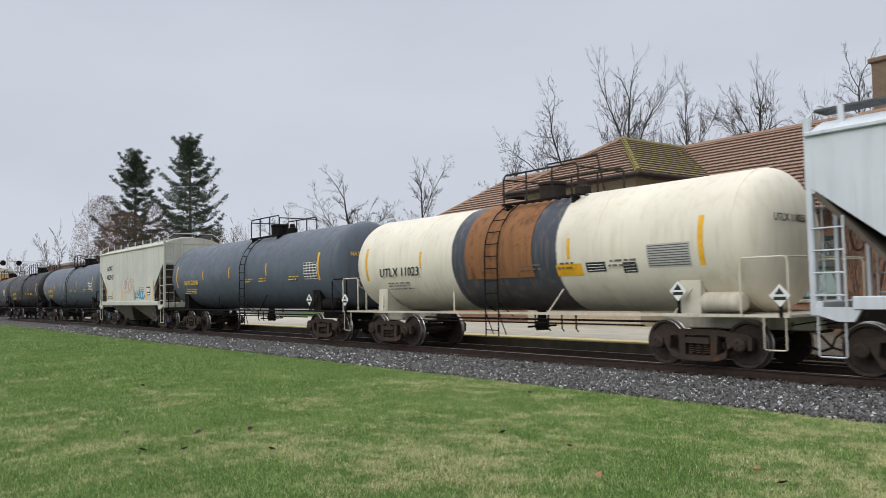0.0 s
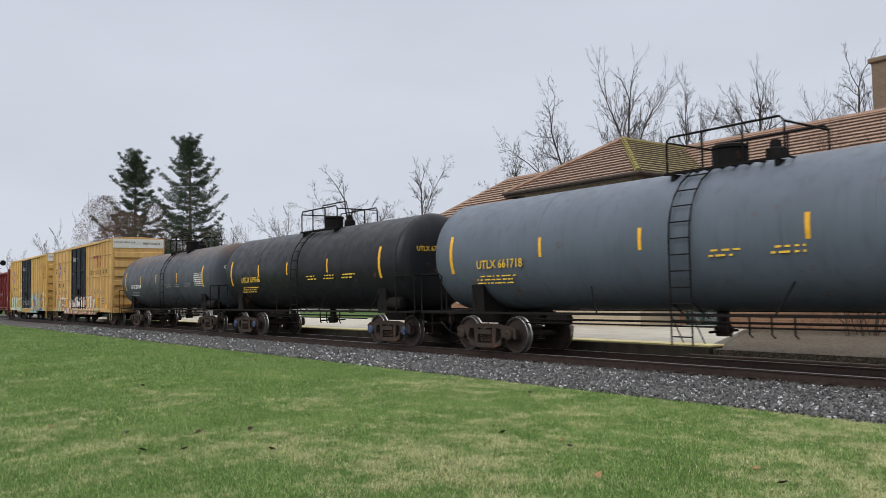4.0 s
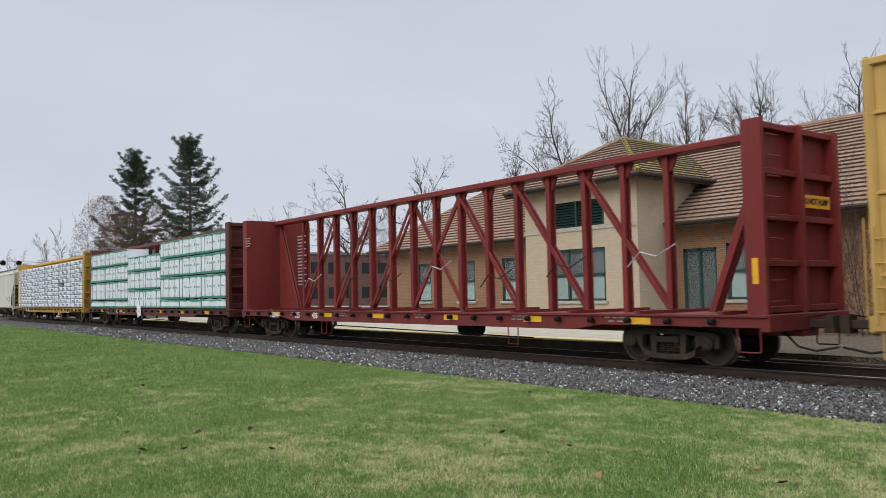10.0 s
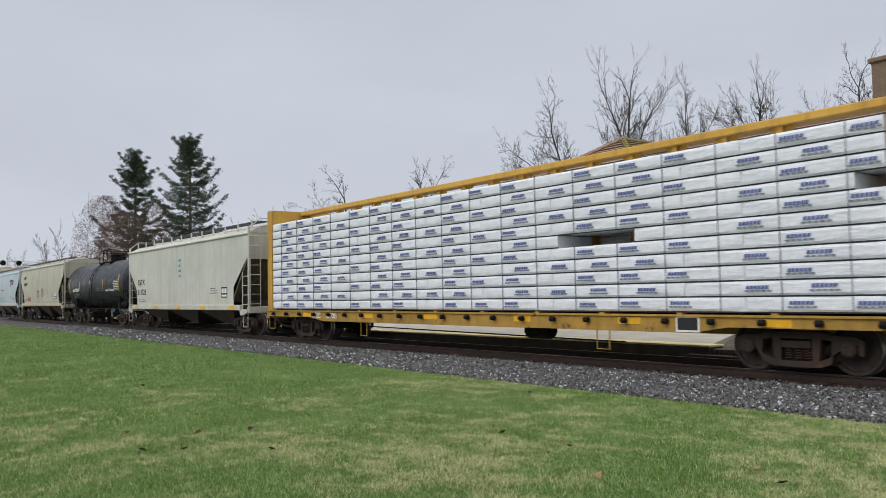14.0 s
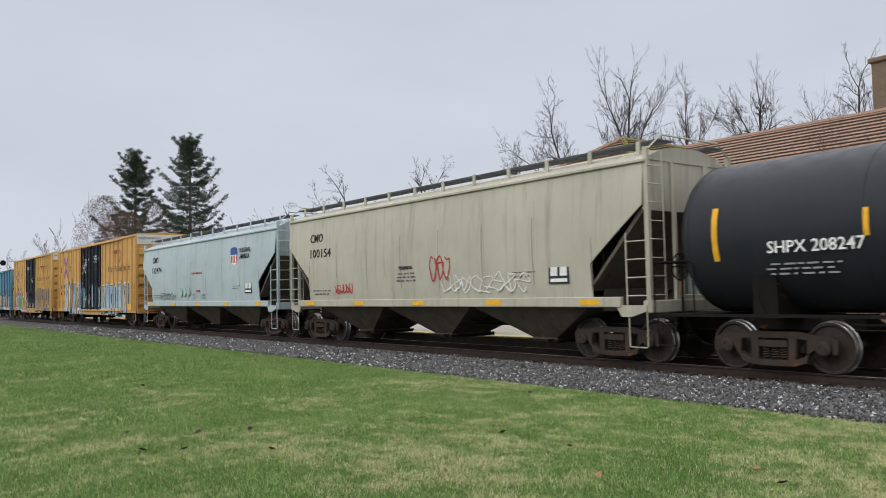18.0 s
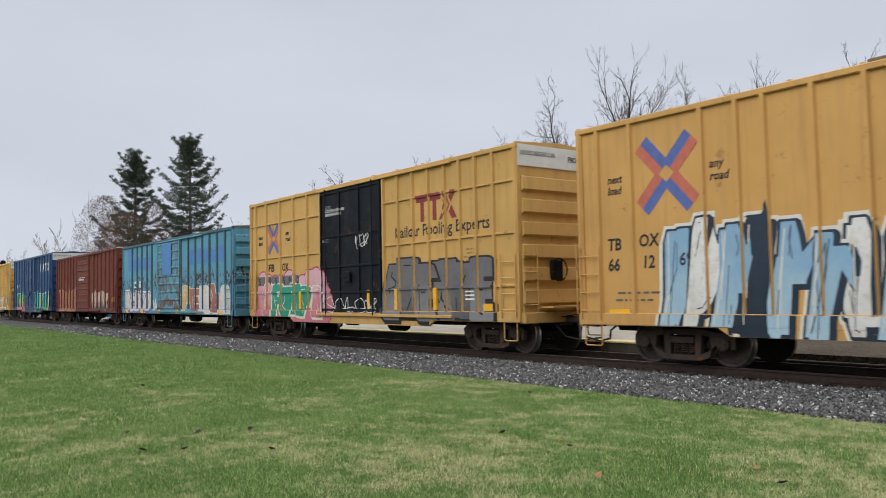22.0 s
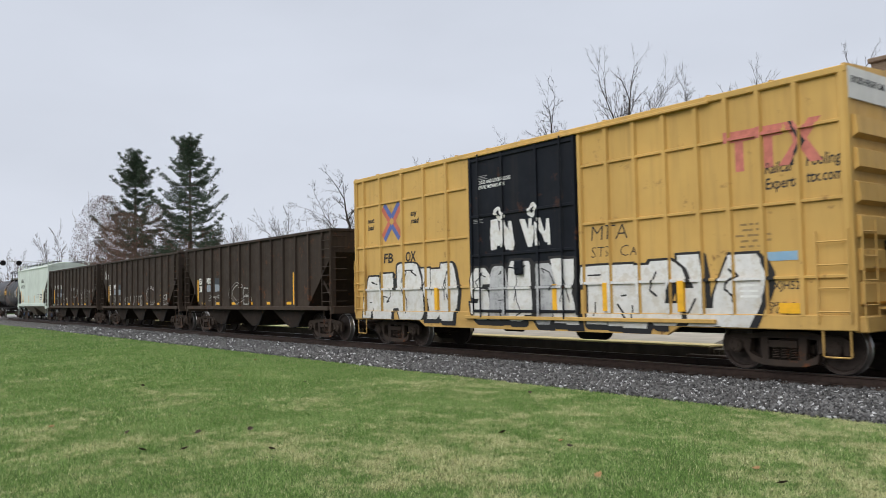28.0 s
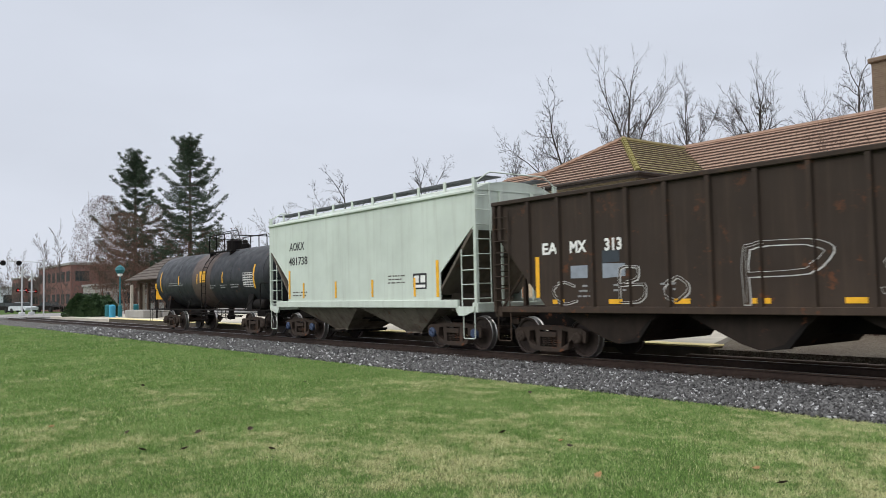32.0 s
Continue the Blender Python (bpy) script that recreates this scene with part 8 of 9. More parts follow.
deck("roof_deck", [(HX1, EY, EZ), (HX1, 2 * RY - EY, EZ), (HX1 - run, RY, RZ0)], MAT["tile"])
part("soffit", G().box(HX0, HX1, EY + 0.02, WY, EZ - 0.06, EZ - 0.02), MAT["trim_dark"], station)
part("fascia", G().box(HX0, BX0 - 0.55, EY - 0.04, EY + 0.02, EZ - 0.14, EZ + 0.06), MAT["trim_dark"], station)
part("fascia", G().box(BX1 + 0.55, HX1, EY - 0.04, EY + 0.02, EZ - 0.14, EZ + 0.06), MAT["trim_dark"], station)
part("gutter", G().tube([(HX0, EY - 0.09, EZ + 0.0), (BX0 - 0.55, EY - 0.09, EZ + 0.0)], 0.07, 6), MAT["trim_dark"], station)
part("gutter", G().tube([(BX1 + 0.55, EY - 0.09, EZ + 0.0), (HX1, EY - 0.09, EZ + 0.0)], 0.07, 6), MAT["trim_dark"], station)


def course_front(y, z, x0, x1, mat, dz, dy, name="tile_course"):
    """One course of tiles: a butt edge stepping down to the course below, with tile joints along it."""
    k = max(1, int((x1 - x0) / 0.33))
    g = G()
    for i in range(k):
        a = x0 + (x1 - x0) * i / k
        b = x0 + (x1 - x0) * (i + 1) / k - 0.012
        h = 0.012 * ((i * 7919) % 5) / 5
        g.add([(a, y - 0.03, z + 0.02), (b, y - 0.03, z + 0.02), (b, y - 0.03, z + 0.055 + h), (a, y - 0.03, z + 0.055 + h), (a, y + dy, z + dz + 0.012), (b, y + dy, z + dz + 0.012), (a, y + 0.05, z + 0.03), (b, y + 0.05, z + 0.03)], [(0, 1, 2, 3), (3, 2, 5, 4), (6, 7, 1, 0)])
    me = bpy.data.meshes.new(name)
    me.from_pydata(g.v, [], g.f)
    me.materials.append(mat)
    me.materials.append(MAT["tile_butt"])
    # butts and undersides take the painted shadow colour
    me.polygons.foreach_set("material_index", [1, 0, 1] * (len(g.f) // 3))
    part(name, me, None, station)


courses = 24
for i in range(courses):
    y = EY + run * i / courses
    z = EZ + (RZ0 - EZ) * i / courses
    off = y - EY
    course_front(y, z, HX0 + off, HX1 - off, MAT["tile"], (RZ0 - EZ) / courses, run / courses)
part("ridge_cap", G().tube([(HX0 + run, RY, RZ0), (HX1 - run, RY, RZ0)], 0.12, 6), MAT["tile"], station)
part("hip_cap", G().tube([(HX0, EY, EZ), (HX0 + run, RY, RZ0)], 0.10, 6), MAT["tile"], station)

# bay roof
bx0, bx1, by, bz = -24.75, -17.8, 22.3, 5.6
hwb = (bx1 - bx0) / 2
bm_, ba = (bx0 + bx1) / 2, by + hwb
bt = 7.67
part("bay_soffit", G().box(bx0, bx1, by, 27.5, bz - 0.06, bz - 0.02), MAT["trim_dark"], station)
part("bay_fascia", G().box(bx0, bx1, by - 0.04, by + 0.02, bz - 0.16, bz + 0.06), MAT["trim_dark"], station)
part("bay_fascia", G().box(bx1 - 0.02, bx1 + 0.04, by, 27.3, bz - 0.16, bz + 0.06), MAT["trim_dark"], station)
part("bay_fascia", G().box(bx0 - 0.04, bx0 + 0.02, by, 27.3, bz - 0.16, bz + 0.06), MAT["trim_dark"], station)
part("bay_gutter", G().tube([(bx0, by - 0.1, bz), (bx1 + 0.1, by - 0.1, bz), (bx1 + 0.1, 26.8, bz)], 0.07, 6), MAT["trim_dark"], station)
kb = 14
for i in range(kb):
    o = hwb * i / kb
    z = bz + (bt - bz) * i / kb
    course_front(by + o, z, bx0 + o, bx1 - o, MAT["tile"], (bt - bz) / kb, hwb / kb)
    for s, xe, mat in ((1, bx1, MAT["moss"]), (-1, bx0, MAT["tile"])):
        g = G()
        x = xe - s * o
        y0, y1 = by + o, 30.3
        k = int((y1 - y0) / 0.33)
        dz, dx = (bt - bz) / kb, -s * hwb / kb
        for j in range(k):
            a, b = y0 + (y1 - y0) * j / k, y0 + (y1 - y0) * (j + 1) / k - 0.012
            xo = x + s * 0.03
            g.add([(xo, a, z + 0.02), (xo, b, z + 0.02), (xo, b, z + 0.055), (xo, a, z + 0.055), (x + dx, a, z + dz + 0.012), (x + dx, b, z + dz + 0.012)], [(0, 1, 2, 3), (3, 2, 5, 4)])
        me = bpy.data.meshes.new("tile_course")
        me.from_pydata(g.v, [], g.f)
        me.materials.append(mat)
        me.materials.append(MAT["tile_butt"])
        # butts take the painted shadow colour here too
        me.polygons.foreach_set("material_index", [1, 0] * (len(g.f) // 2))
        part("tile_course", me, None, station)
part("ridge_cap", G().tube([(bm_, ba, bt + 0.03), (bm_, 30.2, bt + 0.03)], 0.11, 6), MAT["moss"], station)
for xe in (bx0, bx1):
    for i in range(14):
        a, b = i / 14, (i + 1.25) / 14
        f = lambda t: (xe + (bm_ - xe) * t, by + hwb * t, bz + (bt - bz) * t + 0.06)
        part("hip_cap", G().tube([f(a), f(b)], 0.13, 6, 0.10), MAT["moss_thick"] if xe == bx1 else MAT["tile"], station)
# chimney
MAT["chimney"] = brickwork("grey_brown_brick", (0.20, 0.145, 0.10), (0.16, 0.11, 0.08), (0.25, 0.2, 0.15))
part("chimney", G().box(-13.5, -12.2, 30.6, 31.8, 6.5, 9.75), MAT["chimney"], station, "square brick chimney with a flat cap")
part("chimney_cap", G().box(-13.6, -12.1, 30.5, 31.9, 9.75, 9.93, 0.03), MAT["chimney"], station)


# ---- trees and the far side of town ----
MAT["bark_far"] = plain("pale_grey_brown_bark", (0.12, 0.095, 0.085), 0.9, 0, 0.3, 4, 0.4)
MAT["bark"] = plain("grey_brown_bark", (0.05, 0.04, 0.034), 0.9, 0, 0.3, 4, 0.4)
MAT["bark_red"] = plain("reddish_brown_twigs", (0.17, 0.10, 0.075), 0.9, 0, 0.3, 4, 0.3)
MAT["bark_near"] = plain("dark_reddish_brown_twigs", (0.085, 0.055, 0.045), 0.9, 0, 0.3, 4, 0.3)
MAT["pine_bark"] = plain("brown_pine_bark", (0.10, 0.075, 0.06), 0.9, 0, 0.3, 4, 0.4)
n_ = Nodes("pine_needles")
MAT["needles"] = n_.done(n_.mix(n_.ramp(n_.island(), 0, 1), (0.026, 0.046, 0.028), (0.066, 0.092, 0.055)), 0.7)
n_ = Nodes("dry_oak_leaves")
MAT["dry_leaf"] = n_.done(n_.mix(n_.ramp(n_.island(), 0, 1), (0.085, 0.055, 0.042), (0.15, 0.10, 0.075)), 0.8)


def raw_mesh(name, v, f, mat):
    me = bpy.data.meshes.new(name)
    me.from_pydata(v, [], f)
    me.materials.append(mat)
    return me


def bare_tree(label, x, y, z, H, spread, seed, mat, trunk=0.016, levels=4, fork=0.25, upright=0.6, group="bare trees behind the station", thin=0.013, leaders=4):
    """A leafless tree: a trunk that splits into leaders, which fork again and again into ever finer crooked twigs."""
    rng = random.Random(seed)
    stores = [([], []) for _ in range(3)]

    def tube(store, p0, p1, r0, r1, n):
        d = (p1 - p0).normalized()
        u = d.orthogonal().normalized()
        w = d.cross(u)
        k = len(store[0])
        for p, r in ((p0, r0), (p1, r1)):
            store[0].extend(tuple(p + r * (math.cos(2 * math.pi * i / n) * u + math.sin(2 * math.pi * i / n) * w)) for i in range(n))
        store[1].extend((k + i, k + (i + 1) % n, k + n + (i + 1) % n, k + n + i) for i in range(n))

    def aside(d, deg):
        a = rng.uniform(0, 2 * math.pi)
        u = d.orthogonal().normalized()
        w = d.cross(u)
        s_, c_ = math.sin(radians(deg)), math.cos(radians(deg))
        return (d * c_ + (u * math.cos(a) + w * math.sin(a)) * s_).normalized()

    def fan(p, d, L):
        for k in range(4):
            e = aside(d, rng.uniform(4, 16) if k == 0 else rng.uniform(24, 55))
            w = e.orthogonal().normalized() * thin * 0.75
            o = p + d * (L * 0.22 * k)
            n0 = len(stores[2][0])
            stores[2][0].extend((tuple(o - w), tuple(o + w), tuple(o + e * L * (1.0 if k == 0 else rng.uniform(0.4, 0.75)))))
            stores[2][1].append((n0, n0 + 1, n0 + 2))

    def branch(p, d, L, r, lev):
        if lev > 3:
            return fan(p, d, L)
        segs = (5, 7, 6, 4)[lev]
        store, sides = stores[min(lev, 2)], (7, 5, 4, 3, 3)[min(lev, 4)]
        end = max(thin * 0.75, r * (0.62 if lev == 0 else 0.42))
        wander = (0.03, 0.06, 0.09, 0.12, 0.14)[min(lev, 4)]
        for i in range(segs):
            d = (d + Vector((rng.gauss(0, wander), rng.gauss(0, wander), rng.gauss(0.03 * upright * (lev > 0), wander)))).normalized()
            q = p + d * (L / segs) * rng.uniform(0.8, 1.2)
            f = (i + 1) / segs
            tube(store, p, q, r + (end - r) * i / segs, r + (end - r) * f, sides)
            p = q
            rr = r + (end - r) * f
            if 0 < lev < levels and f > 0.25 and f < 1:
                for _ in range(2 if rng.random() < 0.25 + 0.12 * lev else 1):
                    branch(p, aside(d, rng.uniform(32, 62) - 12 * (upright - 0.6)), L * rng.uniform(0.26, 0.5) * (1.2 - 0.5 * f), max(thin * 0.8, rr * 0.55), lev + 1)
        if lev == 0:
            turn = rng.uniform(0, 6.28)
            for k in range(leaders):
                turn += 6.28 / leaders + rng.uniform(-0.5, 0.5)
                tilt = radians((6 if k == 0 else rng.uniform(26, 58)) * (1.2 - 0.36 * upright))
                nd = Vector((math.cos(turn) * math.sin(tilt), math.sin(turn) * math.sin(tilt), math.cos(tilt)))
                branch(p - Vector((0, 0, rng.uniform(0, 0.5) * H * (1 - fork) * (k > 0))), nd, H * (1 - fork) * rng.uniform(0.48, 0.62) * (1.05 if k == 0 else 1 / math.cos(tilt) ** 0.5), rr * (0.8 if k == 0 else rng.uniform(0.4, 0.62)), 1)
        elif lev < levels:
            for k in range(2):
                branch(p, aside(d, rng.uniform(12, 30)), L * rng.uniform(0.45, 0.65), max(thin * 0.8, end * 0.9), lev + 1)

    branch(Vector((0, 0, 0)), Vector((rng.uniform(-0.03, 0.03), rng.uniform(-0.03, 0.03), 1)).normalized(), H * fork, H * trunk, 0)
    tips = stores[2][0]
    zs = sorted(q[2] for q in tips)[int(len(tips) * 0.9998)]
    rs = sorted(math.hypot(q[0], q[1]) for q in tips)[int(len(tips) * 0.92)]
    s = H / zs
    sr = min(1.5 * s, max(0.6 * s, spread / rs))
    # let the crown stand over its foot
    cx, cy, cz = (sum(q[i] for q in tips) / len(tips) for i in range(3))
    stores = [([(a - cx * c / cz, b - cy * c / cz, c) for a, b, c in st[0]], st[1]) for st in stores]
    tree = thing("bare_tree", label, "tree", pose(x, y, z), group)
    for nm, st in (("trunk", stores[0]), ("limb_frame", stores[1]), ("crown", stores[2])):
        ob = part(nm, raw_mesh(nm, [(a * sr, b * sr, c * s) for a, b, c in st[0]], st[1], mat), None, tree)
        if nm != "trunk":
            tagged(ob, kind="stuff")
    return tree


def conifer(label, x, y, z, H, R, seed):
    """A white pine: open whorls of long limbs, bare inside, with upturned ends that carry separate tufts of needles."""
    rng = random.Random(seed)
    tree = thing("pine_tree", label, "tree", pose(x, y, z), "pines by the platform")
    g = G().tube([(0, 0, 0), (0.12, 0, H * 0.35), (-0.08, 0.05, H * 0.7), (0, 0.05, H * 0.985)], H * 0.017, 8, 0.03)
    part("trunk", g, MAT["pine_bark"], tree)
    g = G()
    nv, nf = [], []

    def tuft(c, size):
        for _ in range(int(26 * size / 0.36)):
            dv = Vector((rng.gauss(0, 1), rng.gauss(0, 1), rng.gauss(0.45, 0.6))).normalized()
            o = c + Vector((rng.gauss(0, 0.42), rng.gauss(0, 0.42), rng.gauss(0, 0.22))) * size
            w = dv.orthogonal().normalized() * 0.034
            n0 = len(nv)
            nv.extend([tuple(o - w), tuple(o + w), tuple(o + dv * rng.uniform(0.5, 0.95) * size)])
            nf.append((n0, n0 + 1, n0 + 2))

    zz, turn = H * 0.16, rng.uniform(0, 6.28)
    while zz < H * 0.975:
        t = zz / H
        reach = R * min(1.0, 0.62 + 1.1 * t) * (1 - t) ** 0.66 * 1.3 + 0.15
        reach *= rng.uniform(0.62, 1.18)
        k = rng.choice((4, 5, 5, 6))
        for j in range(k):
            turn += 6.28 / k + rng.uniform(-0.35, 0.35)
            L = reach * rng.uniform(0.55, 1.15)
            rise = rng.uniform(0.02, 0.22) + 0.3 * max(0, t - 0.6) / 0.4
            u = Vector((math.cos(turn), math.sin(turn), 0))
            side = Vector((-u.y, u.x, 0))
            base = Vector((0, 0, zz + rng.uniform(-0.3, 0.3)))
            at = lambda f: base + u * L * f + Vector((0, 0, L * (rise * f - 0.16 * math.sin(math.pi * f) + 0.22 * f ** 3)))
            g.tube([at(f) for f in (0, 0.35, 0.7, 1.0)], 0.02 + 0.011 * L, 4, 0.014)
            f = 0.34 if t < 0.8 else 0.1
            while f <= 1.02:
                spread_ = 0.30 * L * (1.05 - 0.75 * f)
                for sgn in (-1, 1):
                    if rng.random() < 0.9:
                        c = at(f) + side * sgn * spread_ * rng.uniform(0.25, 1.0) + Vector((0, 0, rng.uniform(0.05, 0.3)))
                        tuft(c, rng.uniform(0.24, 0.42))
                if rng.random() < 0.6:
                    tuft(at(f) + Vector((0, 0, 0.1)), rng.uniform(0.24, 0.42))
                f += rng.uniform(0.26, 0.42) / max(0.6, L)
        zz += rng.uniform(0.62, 0.95) * (1.0 if t < 0.75 else 0.62)
    tuft(Vector((0, 0.05, H * 0.98)), 0.3)
    part("limb_frame", g, MAT["pine_bark"], tree)
    part("crown", raw_mesh("crown", nv, nf, MAT["needles"]), None, tree)
    return tree


def leafy(tree, H, R, z0, count, seed, mat, size=0.16):
    rng = random.Random(seed)
    v, f = [], []
    for i in range(count):
        a, t = rng.uniform(0, 2 * math.pi), rng.random()
        rr = R * math.sqrt(rng.random()) * (0.35 + 0.6 * math.sin(math.pi * t))
        c = Vector((rr * math.cos(a), rr * math.sin(a), z0 + (H - z0) * t))
        if noise.noise(c * 0.8 + Vector((seed, 0, 0))) < -0.2:
            continue
        d = Vector((rng.gauss(0, 1), rng.gauss(0, 1), rng.gauss(0, 1))).normalized()
        w = d.orthogonal().normalized()
        n0 = len(v)
        v.extend([tuple(c), tuple(c + (d + w) * size * 0.5), tuple(c + d * size), tuple(c + (d - w) * size * 0.5)])
        f.append((n0, n0 + 1, n0 + 2, n0 + 3))
    part("leaves", raw_mesh("leaves", v, f, mat), None, tree, "dry brown leaves still on the twigs")


def on_plan(dist, deg):
    """A place on the plan: metres from the camera and degrees left of straight across the track."""
    return -dist * math.sin(radians(deg)), dist * math.cos(radians(deg))


# plan: metres away, bearing, height, reach of the limbs, seed, trunk, how upright, where it forks, leaders
for d, b, H, sp, seed, tk, up, fk, ld in ((56, 43.4, 16.0, 4.3, 3, 0.0140, 0.35, 0.60, 6), (62, 47.0, 13.4, 2.8, 14, 0.011, 0.2, 0.62, 5), (56, 39.2, 18.9, 2.7, 5, 0.0145, 1.2, 0.60, 7), (66, 37.1, 15.4, 1.5, 8, 0.010, 1.2, 0.68, 5),
                                      (60, 35.2, 17.9, 1.9, 18, 0.013, 1.3, 0.64, 6), (58, 31.1, 17.2, 2.8, 11, 0.0135, 0.9, 0.63, 6), (64, 27.5, 16.2, 2.2, 17, 0.012, 0.9, 0.62, 5), (58, 24.4, 17.6, 3.2, 21, 0.013, 0.8, 0.60, 6),
                                      (70, 59.1, 12.7, 4.2, 23, 0.018, 0.2, 0.56, 7), (62, 54.0, 12.5, 2.4, 27, 0.014, 0.5, 0.62, 4), (80, 63.9, 10.8, 2.4, 24, 0.014, 0.3, 0.56, 5), (92, 67.3, 10.6, 2.0, 29, 0.013, 0.4, 0.55, 5), (90, 56.4, 10.4, 2.6, 36, 0.013, 0.3, 0.55, 5)):
    x, y = on_plan(d, b)
    bare_tree("leafless grey-brown tree behind the station", x, y, 0, H, sp, seed, MAT["bark"], tk, 4, fk, up, thin=0.011, leaders=ld)
bare_tree("leafless small tree with reddish twigs before the station", -10.6, 23.4, 0, 8.9, 2.5, 41, MAT["bark_near"], 0.010, 4, 0.2, 1.0, thin=0.0065, leaders=7)
x, y = on_plan(97, 70.1)
conifer("tall dark green white pine", x, y, 0, 20.6, 6.0, 51)
x, y = on_plan(104, 73.6)
conifer("dark green white pine with thin limbs", x, y, 0, 19.8, 4.8, 53)
for d, b, H, sp, seed, cnt in ((100, 75.6, 13.8, 3.4, 61, 5200), (95, 74.2, 11.4, 3.2, 63, 4600), (97, 72.2, 12.6, 3.2, 64, 4200), (98, 71.0, 10.2, 3.0, 66, 3000), (96, 68.6, 9.6, 2.6, 65, 2400), (96, 67.2, 9.8, 2.4, 67, 500)):
    x, y = on_plan(d, b)
    t = bare_tree("oak keeping its dry brown leaves", x, y, 0, H, sp, seed, MAT["bark_red"], 0.013, 4, 0.22, 0.6, "oaks by the platform", 0.018, 5)
    leafy(t, H * 0.98, sp * 1.05, H * 0.2, cnt * 2, seed, MAT["dry_leaf"], 0.10)
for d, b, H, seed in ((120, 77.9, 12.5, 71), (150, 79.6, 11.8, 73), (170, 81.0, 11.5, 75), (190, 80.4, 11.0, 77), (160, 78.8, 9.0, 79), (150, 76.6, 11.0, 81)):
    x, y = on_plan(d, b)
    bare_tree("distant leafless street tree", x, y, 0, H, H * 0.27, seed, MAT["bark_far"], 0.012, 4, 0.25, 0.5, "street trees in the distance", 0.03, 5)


# ---- grass blades, ballast stones and litter ----
def blades():
    """Short mown blades over the lawn, thinning out and growing broader with distance."""
    rs = np.random.RandomState(7)
    zones = ((-12.5, 0.5, 0.5, 11.05, 5200, 1.0), (-20, -12.5, 0.5, 11.05, 2300, 1.35), (-32, -20, 0.5, 11.05, 900, 1.9), (-50, -32, 0.5, 11.05, 260, 2.9), (-85, -50, 2.0, 11.05, 70, 4.5))
    P = []
    for x0, x1, y0, y1, dens, size in zones:
        k = int((x1 - x0) * (y1 - y0) * dens)
        p = np.stack([rs.uniform(x0, x1, k), rs.uniform(y0, y1, k)], 1)
        ang = np.degrees(np.arctan2(-p[:, 0], p[:, 1]))
        p = p[(ang > 20) & (ang < 84) & (np.hypot(p[:, 0], p[:, 1]) > 6.4)]
        P.append(np.concatenate([p, np.full((len(p), 1), size)], 1))
    P = np.concatenate(P)
    k = len(P)
    # the mower leaves tufts: height and lean vary together over a few centimetres
    lump = np.sin(P[:, 0] * 41 + 2.0 * np.sin(P[:, 1] * 17)) * np.sin(P[:, 1] * 37 + 1.7 * np.sin(P[:, 0] * 23))
    a = rs.uniform(0, 2 * np.pi, k)
    h = rs.uniform(0.012, 0.036, k) * np.sqrt(P[:, 2]) * (1 + 0.45 * lump)
    w = rs.uniform(0.0028, 0.0056, k) * P[:, 2]
    lean = rs.normal(0, 0.75, (k, 2)) * h[:, None]
    v = np.zeros((k, 3, 3), dtype=np.float32)
    z = GROUND_Z - 0.008
    v[:, 0] = np.stack([P[:, 0] - w * np.cos(a), P[:, 1] - w * np.sin(a), np.full(k, z)], 1)
    v[:, 1] = np.stack([P[:, 0] + w * np.cos(a), P[:, 1] + w * np.sin(a), np.full(k, z)], 1)
    v[:, 2] = np.stack([P[:, 0] + lean[:, 0], P[:, 1] + lean[:, 1], z + h + 0.012], 1)
    me = bpy.data.meshes.new("grass")
    me.vertices.add(3 * k)
    me.vertices.foreach_set("co", v.ravel())
    me.loops.add(3 * k)
    me.loops.foreach_set("vertex_index", np.arange(3 * k, dtype=np.int32))
    me.polygons.add(k)
    me.polygons.foreach_set("loop_start", np.arange(0, 3 * k, 3, dtype=np.int32))
    me.update()
    return me


n_ = Nodes("grass_blades")
i_ = n_.island()
j_ = n_.math("FRACT", n_.math("MULTIPLY", i_, 7.31))
gr = n_.mix(i_, (0.076, 0.155, 0.034), (0.222, 0.345, 0.098))
gr = n_.mix(n_.ramp(n_.noise(0.8, 4, 0.6), 0.35, 0.65), gr, n_.mix(i_, (0.135, 0.24, 0.058), (0.305, 0.41, 0.15)))
st = n_.mix(i_, (0.38, 0.38, 0.17), (0.70, 0.665, 0.39))
dry = n_.math("MAXIMUM", n_.ramp(n_.math("ADD", thatch(n_), n_.math("MULTIPLY", j_, 0.18)), 0.56, 0.80, 0.0, 0.85), n_.ramp(j_, 0.90, 0.92, 0.0, 0.75))
MAT["blade"] = n_.done(n_.mix(dry, gr, st), 0.75, 0.0, 0.06)
me = blades()
me.materials.append(MAT["blade"])
tagged(new("grass", me), "short mown green grass with straw-coloured patches", "grass", kind="stuff")


